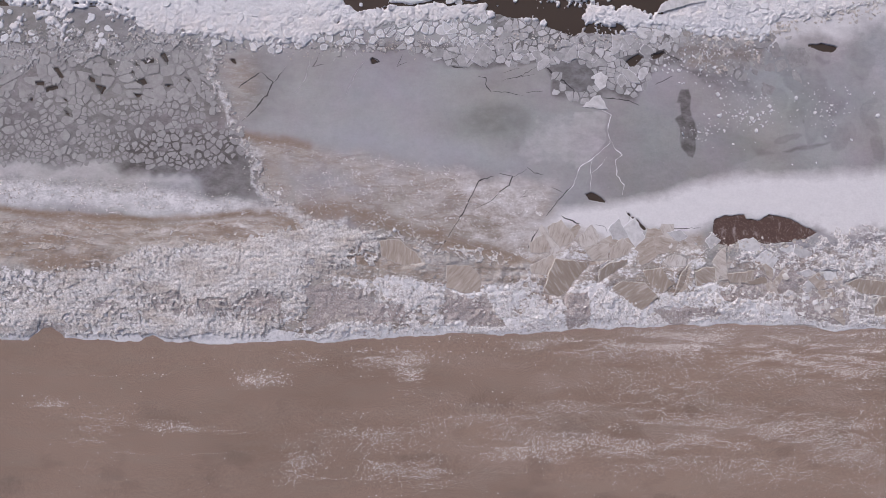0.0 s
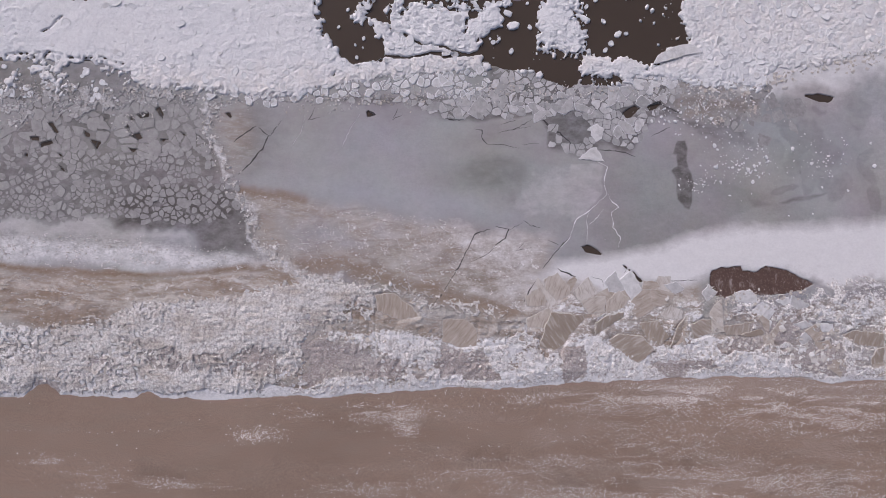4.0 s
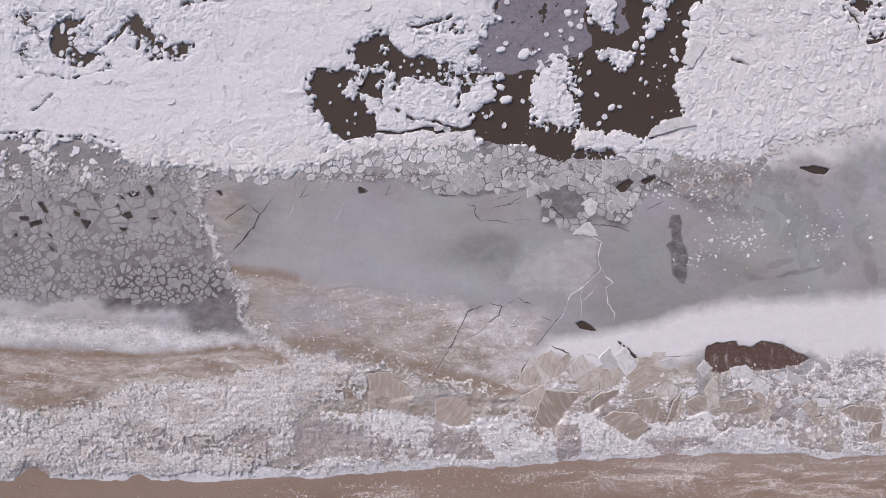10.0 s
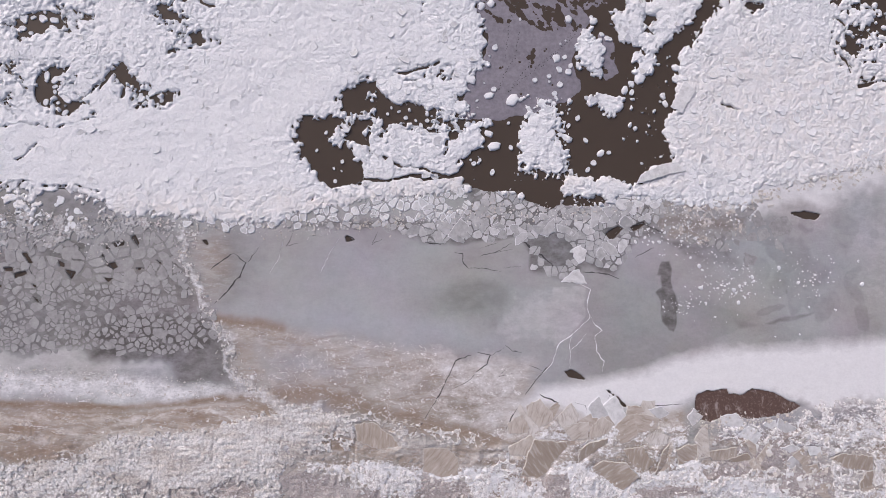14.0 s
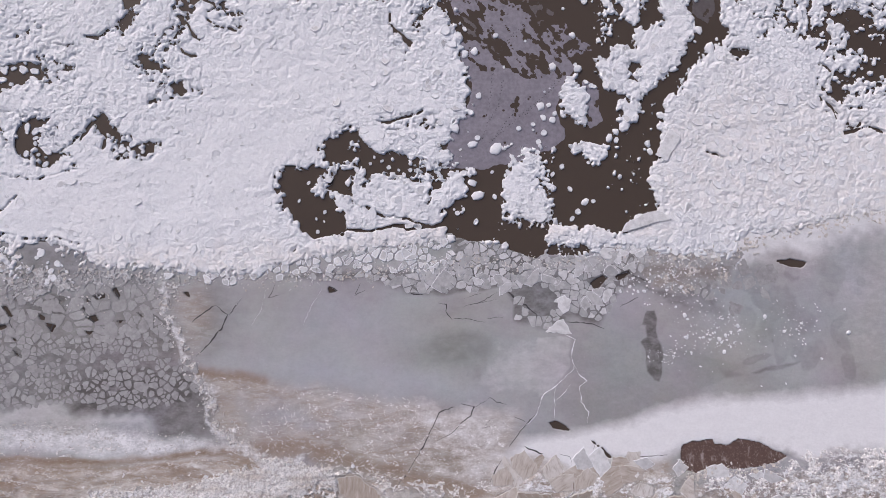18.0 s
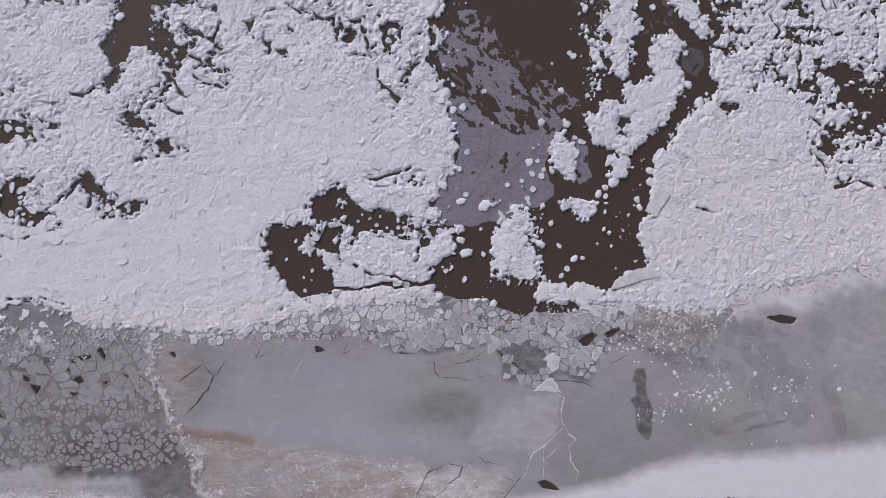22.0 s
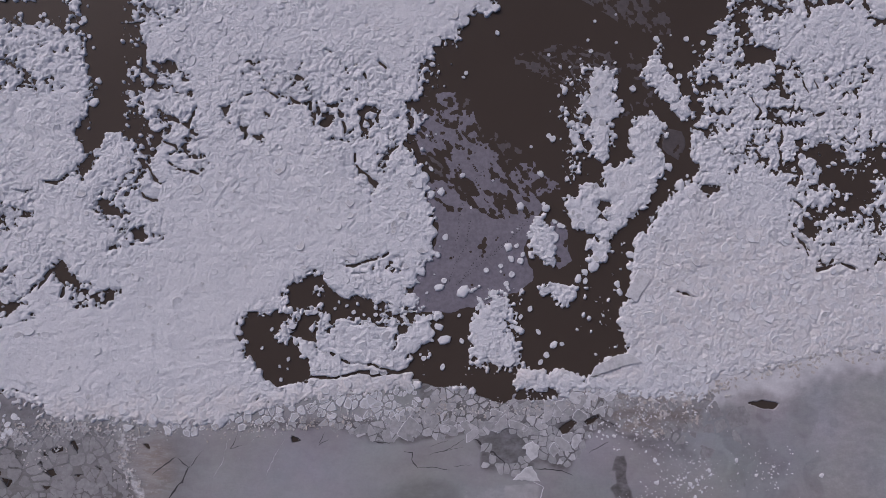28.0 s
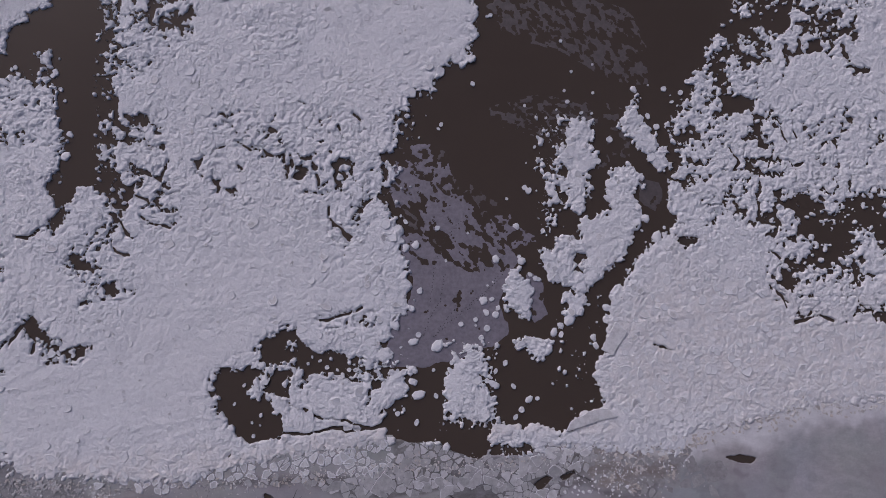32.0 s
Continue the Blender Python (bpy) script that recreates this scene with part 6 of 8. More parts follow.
def outline_slab(name, outline, z0, z1, mat):
    """A slab with a given outline and thickness."""
    bm = bmesh.new()
    lo = [bm.verts.new((x, y, z0)) for x, y in outline]
    hi = [bm.verts.new((x, y, z1)) for x, y in outline]
    bm.faces.new(hi)
    for k in range(len(lo)):
        bm.faces.new((lo[k - 1], lo[k], hi[k], hi[k - 1]))
    bmesh.ops.recalc_face_normals(bm, faces=bm.faces)
    me = bpy.data.meshes.new(name)
    bm.to_mesh(me)
    bm.free()
    me.materials.append(mat)
    return me


thing("silt_pool", outline_slab("silt_pool", SILT_HOLE, -0.3, -0.07, SILT), None, "red-brown silty puddle in a gap of the shore ice", "puddle", kind="structure")

# ---- pack ice: every connected piece is a floe of its own ----
co, cells, number, total = sheet_pieces(SOLID, H, -0.14)
WHOSE = np.full(GX.shape, -1)
WHOSE[cells[:, 0] // NX, cells[:, 0] % NX] = number
order = np.argsort(number, kind="stable")
bounds = np.searchsorted(number[order], np.arange(total + 1))
areas = np.diff(bounds) * CELL * CELL
big = np.argsort(-areas)
loose, owner = [], {}
for rank, k in enumerate(big):
    own = cells[order[bounds[k]:bounds[k + 1]]]
    if areas[k] < 0.35 or rank > 1100:
        loose.append(own)
        continue
    if areas[k] > 400:
        nm, lb, gr = "pack_ice", "wide snow-covered pack ice, lumpy with frozen-in floes", ""
    elif areas[k] > 12:
        nm, lb, gr = "ice_island", "ragged island of snow-covered ice in dark water", ""
    else:
        nm, lb, gr = "drift_floe", "small white rounded floe adrift on dark water", "drifting floes"
    owner[k] = thing(nm, piece_mesh(nm, co, own, {"calm": CALM, "cream": CREAM}), SNOW, lb, "ice floe", gr)
thing("brash_ice", piece_mesh("brash_ice", co, np.concatenate(loose)), SNOW, "tiny white lumps of brash ice scattered on water", "brash ice", kind="stuff")
print("pieces", total, "kept", int((areas >= 0.35).sum()))

# ---- plates ----
def cells_of(seeds, reach):
    """The patch of ground nearest to each seed, as an outline."""
    buckets = {}
    for k, (x, y) in enumerate(seeds):
        buckets.setdefault((int(x // reach), int(y // reach)), []).append(k)
    out = []
    for k, (x, y) in enumerate(seeds):
        poly = [(x + reach * c, y + reach * s) for c, s in ((-1, -1), (1, -1), (1, 1), (-1, 1))]
        bi, bj = int(x // reach), int(y // reach)
        near = [n for i in range(bi - 2, bi + 3) for j in range(bj - 2, bj + 3) for n in buckets.get((i, j), ()) if n != k]
        near.sort(key=lambda n: (seeds[n][0] - x) ** 2 + (seeds[n][1] - y) ** 2)
        for n in near[:22]:
            nx_, ny_ = seeds[n][0] - x, seeds[n][1] - y
            half = (nx_ * nx_ + ny_ * ny_) / 2
            cut_poly = []
            for (ax, ay), (bx, by) in zip(poly, poly[1:] + poly[:1]):
                da, db = (ax - x) * nx_ + (ay - y) * ny_ - half, (bx - x) * nx_ + (by - y) * ny_ - half
                if da <= 0:
                    cut_poly.append((ax, ay))
                if (da < 0) != (db < 0):
                    s = da / (da - db)
                    cut_poly.append((ax + s * (bx - ax), ay + s * (by - ay)))
            poly = cut_poly
            if len(poly) < 3:
                break
        out.append(poly)
    return out


def soften(poly, rounds=1, corner=0.22):
    """Cut the corners of an outline; corner says how deep the first cut goes."""
    for _ in range(rounds):
        nxt = []
        for (ax, ay), (bx, by) in zip(poly, poly[1:] + poly[:1]):
            nxt += [(ax * (1 - corner) + bx * corner, ay * (1 - corner) + by * corner), (ax * corner + bx * (1 - corner), ay * corner + by * (1 - corner))]
        poly, corner = nxt, 0.24
    return poly


def scatter(poly, spacing, jitter=0.42, seed=1):
    """Seeds on a shaken honeycomb inside an outline."""
    rng = np.random.default_rng(seed)
    xs, ys = [p[0] for p in poly], [p[1] for p in poly]
    pts = []
    for r, y in enumerate(np.arange(min(ys) - 2 * spacing, max(ys) + 2 * spacing, spacing * 0.87)):
        for x in np.arange(min(xs) - 2 * spacing, max(xs) + 2 * spacing, spacing):
            pts.append((x + spacing * (0.5 * (r % 2) + rng.uniform(-jitter, jitter)), y + spacing * rng.uniform(-jitter, jitter)))
    pts = np.array(pts)
    pts = pts[rng.random(len(pts)) < 0.45 + 0.5 * vnoise(pts[:, 0], pts[:, 1], spacing * 3, seed + 60)]
    return [tuple(p) for p in pts[signed(poly, pts[:, 0], pts[:, 1]) > -2.2 * spacing]]


def plate_mesh(name, outline, thick, mat, rim=0.0, dish=0.0, rng=None, edge_mat=None):
    """A plate with a bevelled edge, round its own middle; rim raises a frosted border."""
    n = len(outline)
    cx = sum(p[0] for p in outline) / n
    cy = sum(p[1] for p in outline) / n
    bm = bmesh.new()
    rad = max(0.25, sum(math.hypot(p[0] - cx, p[1] - cy) for p in outline) / n)
    rings = [(1.0, -0.05), (1 - 0.03 / rad, thick * 0.75)]
    rings += [(0.92, thick + rim), (0.78, thick + rim * 0.8), (0.70, thick - dish)] if rim else [(1 - 0.09 / rad, thick)]
    loops = []
    for s, z in rings:
        loops.append([bm.verts.new(((x - cx) * s, (y - cy) * s, z + (rng.uniform(-0.3, 0.3) * rim if rim and rng else 0))) for x, y in outline])
    for a, b in zip(loops, loops[1:]):
        for k in range(n):
            f = bm.faces.new((a[k - 1], a[k], b[k], b[k - 1]))
            f.smooth = rim > 0
            f.material_index = 1 if edge_mat else 0
    bm.faces.new(loops[-1])
    me = bpy.data.meshes.new(name)
    bm.to_mesh(me)
    bm.free()
    me.materials.append(mat)
    if edge_mat:
        me.materials.append(edge_mat)
    return me, cx, cy


def plate_field(name, label, poly, spacing, gap, mat, thick, seed, round_=1, drop=0.0, tilt=0.0, grow=None, category="ice field", edge=None, group="", raft=0.0, rim=0.0, bare=(), corner=0.22, uneven=0.0, inset=0.0):
    """A field of broken plates: one thing, each plate a part."""
    rng = np.random.default_rng(seed)
    base = new(name)
    tagged(base, label, category, group)
    seeds = scatter(poly, spacing, 0.62, seed)
    if grow:
        seeds = [s for s in seeds if rng.random() < grow(*s)]
    count = 0
    within_field = signed(poly, np.array([p[0] for p in seeds]), np.array([p[1] for p in seeds])) > inset
    for (x, y), cell, ok in zip(seeds, cells_of(seeds, spacing * 2.4), within_field):
        if not ok:
            continue
        if len(cell) < 3 or rng.random() < drop or float(sample(cut, x, y)) < 0.25:
            continue
        far = max(math.hypot(px - x, py - y) for px, py in cell)
        if far > spacing * 1.7:
            cell = [(x + (px - x) * min(1, spacing / math.hypot(px - x, py - y)), y + (py - y) * min(1, spacing / math.hypot(px - x, py - y))) for px, py in cell]
        g = gap * rng.uniform(0.3, 1.7) * 2.4 * float(smooth(vnoise(np.array([x]), np.array([y]), spacing * 4, seed + 900)[0], 0.2, 0.8))
        k = max(0.55, 1 - g / max(far, 0.1)) * (1 - uneven * rng.random() ** 2)
        cell = [(x + (px - x) * k, y + (py - y) * k) for px, py in cell]
        bent = []
        for (ax, ay), (bx, by) in zip(cell, cell[1:] + cell[:1]):
            ln = math.hypot(bx - ax, by - ay)
            bent.append((ax, ay))
            if ln > 0.5 * spacing:
                s, o = rng.uniform(0.35, 0.65), rng.uniform(-0.09, 0.07) * ln
                bent.append((ax + (bx - ax) * s + (by - ay) / ln * o, ay + (by - ay) * s - (bx - ax) / ln * o))
        if float(sample(LAID, x, y)) > 0.3:
            continue
        over = raft and rng.random() < raft
        big_ = rng.uniform(0.7, 1.45) if over else 1.0
        wob = 0.05 * spacing
        cell = [(x + (px - x) * big_ + rng.uniform(-wob, wob), y + (py - y) * big_ + rng.uniform(-wob, wob)) for px, py in soften(bent, round_, corner)]
        if any(signed(b, np.array([x]), np.array([y]))[0] > 0 for b in bare):
            continue
        px_, py_ = np.array([p[0] for p in cell]), np.array([p[1] for p in cell])
        for back in (0.85, 0.7, 0.5):
            wet = sample(cut, px_, py_) < 0.05
            px_, py_ = np.where(wet, x + (px_ - x) * back, px_), np.where(wet, y + (py_ - y) * back, py_)
        cell = list(zip(px_.tolist(), py_.tolist()))
        me, cx, cy = plate_mesh("plate", cell, thick * rng.uniform(0.7, 1.3), mat, rim * rng.uniform(0.4, 1.2), rng=rng, edge_mat=edge)
        ob = new("plate", me)
        ob.parent = base
        z = float(sample(SHEET_Z, cx, cy))
        ob.matrix_basis = pose(cx, cy, z + rng.uniform(-0.03, 0.02) + (thick * rng.uniform(0.6, 1.1) if over else 0), rng.uniform(-tilt, tilt), rng.uniform(-tilt, tilt), 0)
        count += 1
    return base


UPPER_LEFT = [(-68.6, 36.6), (-56.8, 37.2), (-44.9, 37.1), (-33.2, 36.8), (-32.3, 33.0), (-31.6, 29.7), (-41.3, 27.9), (-51.5, 28.9), (-68.4, 29.0)]
LOWER_LEFT = [(-68.4, 29.4), (-51.5, 28.9), (-41.3, 28.0), (-31.3, 29.7), (-29.3, 26.3), (-26.3, 21.8), (-24.5, 19.5), (-29.0, 17.9), (-35.9, 16.9), (-44.5, 17.9), (-52.9, 17.4), (-68.0, 18.0)]
plate_field("large_grey_plates", "grey rounded ice plates packed with dark gaps", UPPER_LEFT, 1.5, 0.05, GREY_PLATE, 0.03, 21, 2, 0.03, 0.8, raft=0.12, corner=0.3, uneven=0.16)
MID = -47.1
for side, seed_ in ((-1, 22), (1, 29)):
    half = [(min(x, MID) if side < 0 else max(x, MID), y) for x, y in LOWER_LEFT]
    plate_field("small_grey_plates", "small grey pancake plates packed in dark new ice", half, 0.84, 0.04, GREY_PLATE, 0.03, seed_, 2, 0.08, 1.4, raft=0.12, corner=0.36, uneven=0.3)
SNOWY = [(-33.7, 38.3), (-23.1, 38.1), (-16.1, 38.7), (-9.8, 40.0), (-0.8, 41.4), (7.3, 42.2), (12.8, 42.6), (13.9, 39.9), (10.1, 37.7), (2.8, 37.9), (-6.2, 38.1), (-13.4, 36.9), (-21.4, 36.5), (-31.0, 37.0)]
plate_field("snowy_plate_belt", "white snow-dusted ice plates heaped at the pack edge", SNOWY, 1.05, 0.03, RIM_PLATE, 0.06, 25, 2, 0.1, 6, edge=RIM_EDGE, raft=0.3, rim=0.03, corner=0.34, uneven=0.25)
BAND = [(-13.4, 36.6), (-6.2, 37.7), (2.8, 37.8), (10.1, 37.4), (13.9, 39.9), (12.8, 43.2), (17.5, 42.7), (23.0, 41.4), (27.6, 40.0), (35.1, 40.0), (40.8, 41.6), (45.2, 42.5), (44.5, 37.9), (41.6, 36.1), (39.2, 32.3), (36.6, 28.9), (32.1, 30.4), (29.3, 28.9), (22.9, 29.8), (17.4, 33.6), (11.0, 34.3), (5.5, 34.7), (-0.8, 36.6), (-8.0, 36.6)]
WEDGE = [(22.7, 34.9), (25.6, 35.3), (29.5, 34.7), (30.2, 32.1), (27.4, 30.0), (24.6, 32.0)]
NET = [(10.5, 33.9), (14.4, 34.2), (17.8, 34.5), (21.2, 35.4), (22.9, 32.7), (22.8, 28.7), (18.7, 29.3), (12.9, 30.1)]
plate_field("broken_plate_belt", "pale grey angular broken ice plates jammed together", BAND, 1.0, 0.05, PALE_PLATE, 0.035, 23, 1, 0.05, 1.5, edge=PLATE_EDGE, raft=0.1, corner=0.16, uneven=0.16, bare=(WEDGE, NET))
plate_field("large_belt_plates", "large pale broken ice plates lying over smaller ones", BAND, 2.1, 0.12, PALE_PLATE, 0.08, 33, 1, 0.5, 2, edge=RIM_EDGE, corner=0.2, uneven=0.4, inset=1.3, bare=(WEDGE, NET))
CRUMBLED = [(45.1, 40.7), (58.4, 40.2), (59.2, 35.1), (55.2, 31.8), (48.7, 34.2), (44.0, 36.5)]
plate_field("crumbled_plates", "brownish grey ice plates crumbling beside the pack", CRUMBLED, 1.25, 0.05, GREY_PLATE, 0.025, 36, 2, 0.22, 1.2, corner=0.3, uneven=0.3)
FUSED = [(58.6, 39.6), (60.5, 41.6), (65.5, 43.0), (66.0, 37.0), (64.5, 31.0), (58.5, 31.0)]
plate_field("fused_plates", "smooth grey plates fused into the shore ice", FUSED, 2.2, 0.04, GREY_PLATE, 0.014, 37, 2, 0.25, 0.4, corner=0.28, uneven=0.2)
BANK = [(27.6, 40.0), (35.1, 40.0), (37.0, 42.1), (40.8, 42.9), (45.3, 45.9), (46.5, 40.1), (40.8, 40.1), (35.1, 39.3)]
plate_field("pale_bank_plates", "pale frosted ice plates along the open water", BANK, 1.6, 0.05, RIM_PLATE, 0.07, 27, 1, 0.0, 3, edge=RIM_EDGE, raft=0.25)

# ---- frozen-in floes with frosted rims on the pack ----
rng = np.random.default_rng(31)
made = 0
while made < 900:
    x, y = (rng.uniform(-66, 100), rng.uniform(28, 116)) if made % 3 else (rng.uniform(46, 100), rng.uniform(36, 66)) if made % 2 else (rng.uniform(-5, 60), rng.uniform(42, 92))
    if sample(WHOLE, x, y) < 0.93 or int(sample(WHOSE, x, y)) not in owner:
        continue
    r = 0.3 + 0.8 * rng.random() ** 2.5
    n = int(rng.integers(5, 8))
    turn = rng.uniform(0, 6.28)
    e = rng.uniform(0.5, 1.0)
    out = []
    for k in range(n):
        a = 6.283 * k / n
        rr = r * rng.uniform(0.7, 1.25)
        u, w_ = rr * math.cos(a), rr * e * math.sin(a)
        out.append((u * math.cos(turn) - w_ * math.sin(turn), u * math.sin(turn) + w_ * math.cos(turn)))
    me, cx, cy = plate_mesh("frozen_in_floe", soften(out, 1, 0.14), 0.09, FLOE_SNOW if made % 4 else RIM_PLATE, rng.uniform(0.01, 0.04), 0.02, rng, FLOE_RIM)
    ob = new("frozen_in_floe", me)
    ob.parent = owner[int(sample(WHOSE, x, y))]
    ob.matrix_basis = pose(x, y, float(sample(H, x, y)) - 0.04, rng.uniform(-9, 9), rng.uniform(-9, 9), 0)
    made += 1

# ---- new frazil ice on the open water ----
FRZ = np.full(GX.shape, -1.0)


def frazil(poly, level, grain, seed, squash=1.0, slant=0.0):
    w = window(poly, 3)
    s = signed(poly, WX[w], WY[w])
    f = 0.62 * fbm(GX[w] + slant * GY[w], GY[w] * squash, grain, seed, 5) + 0.38 * fbm(GX[w] + slant * GY[w], GY[w] * squash, 0.75, seed + 7, 2)
    FRZ[w] = np.maximum(FRZ[w], np.minimum(s * 0.12, (level - f)))


frazil([(11.8, 54.5), (12.5, 62.0), (16.2, 63.8), (16.0, 70.3), (32.0, 69.0), (31.0, 64.8), (31.1, 59.2), (29.0, 56.9), (24.3, 55.6), (19.3, 54.5)], 0.7, 2.0, 201)
frazil([(14.4, 68.9), (14.5, 72.1), (15.0, 77.7), (13.0, 83.3), (14.1, 87.1), (18.7, 83.4), (24.7, 79.7), (29.3, 76.0), (33.4, 70.9), (31.9, 68.0)], 0.53, 1.7, 211, 0.8, 0.6)
frazil([(13.2, 88.0), (20.6, 86.2), (27.0, 78.8), (34.4, 73.2), (33.4, 70.4), (27.9, 76.9), (22.4, 79.7), (15.0, 83.3)], 0.45, 1.0, 221)
frazil([(53.6, 84.6), (56.9, 83.8), (57.4, 80.9), (56.2, 78.8), (53.7, 80.9)], 0.62, 2.5, 231)
frazil([(33.4, 69.0), (37.1, 67.6), (37.7, 62.0), (35.1, 61.1)], 0.6, 2.5, 241)
frazil([(28.9, 112.7), (38.4, 117.6), (52.5, 112.1), (55.7, 106.3), (55.0, 99.7), (47.5, 101.5), (41.9, 104.3), (32.6, 108.0)], 0.485, 0.8, 251, 0.8, 0.5)
frazil([(28.7, 95.7), (38.0, 98.1), (45.5, 96.8), (47.2, 93.0), (37.8, 90.6), (32.3, 92.0), (28.7, 94.3)], 0.46, 0.7, 261, 1.2, 0.5)
frazil([(14.0, 91.0), (22.2, 88.3), (23.1, 85.5), (28.5, 81.9), (36.6, 73.6), (32.0, 73.6), (25.7, 81.9), (15.8, 85.5)], 0.45, 0.9, 271)
frazil([(47.3, 96.8), (52.0, 94.9), (51.8, 86.5), (47.0, 85.5), (49.1, 91.1)], 0.42, 1.0, 281)
co, cells, number, total = sheet_pieces(FRZ, np.full(GX.shape, -0.085), -0.11)
wisps = []
THIN_FROM = 73.1
for k in range(total):
    own = cells[number == k]
    if len(own) > 400:
        thin = co[own[:, 0], 1].mean() > THIN_FROM
        thing("new_ice_sheet", piece_mesh("new_ice_sheet", co, own), THIN_FRAZIL if thin else FRAZIL, "lacy brownish film of new ice on water" if thin else "thin violet-grey new ice with dark melted blotches", "thin ice", "sheets of new ice")
    else:
        wisps.append(own)
thing("frazil_wisps", piece_mesh("frazil_wisps", co, np.concatenate(wisps)), THIN_FRAZIL, "wisps of grey frazil ice on dark water", "frazil ice", kind="stuff")

# ---- cracks ----
def crack(points, width, seed, z=0.012, mat=CRACK, peak=-0.006):
    """A jagged dark gap that follows a line."""
    rng = np.random.default_rng(seed)
    pts = []
    for (ax, ay), (bx, by) in zip(points, points[1:]):
        n = max(2, int(math.hypot(bx - ax, by - ay) / 0.5))
        for k in range(n):
            pts.append((ax + (bx - ax) * k / n + rng.uniform(-0.1, 0.1), ay + (by - ay) * k / n + rng.uniform(-0.1, 0.1)))
    pts.append(points[-1])
    bm = bmesh.new()
    prev = None
    for k, (x, y) in enumerate(pts):
        a, b = pts[max(k - 1, 0)], pts[min(k + 1, len(pts) - 1)]
        d = math.hypot(b[0] - a[0], b[1] - a[1]) or 1
        nx_, ny_ = -(b[1] - a[1]) / d, (b[0] - a[0]) / d
        h = width * (rng.uniform(0.25, 1.0) if peak < 0 else 0.15 + 0.85 * rng.random() ** 2) * min(1, 0.25 + k / 3, 0.25 + (len(pts) - 1 - k) / 3)
        zz = float(sample(SHEET_Z, x, y)) + z
        pair = [bm.verts.new((x + nx_ * h, y + ny_ * h, zz)), bm.verts.new((x, y, zz + peak)), bm.verts.new((x - nx_ * h, y - ny_ * h, zz))]
        if prev:
            bm.faces.new((prev[0], prev[1], pair[1], pair[0]))
            bm.faces.new((prev[1], prev[2], pair[2], pair[1]))
        prev = pair
    bmesh.ops.recalc_face_normals(bm, faces=bm.faces)
    me = bpy.data.meshes.new("crack")
    bm.to_mesh(me)
    bm.free()
    ob = thing("crack", me, mat, "", "", parent=bpy.data.objects["shore_ice_sheet"])
    return ob


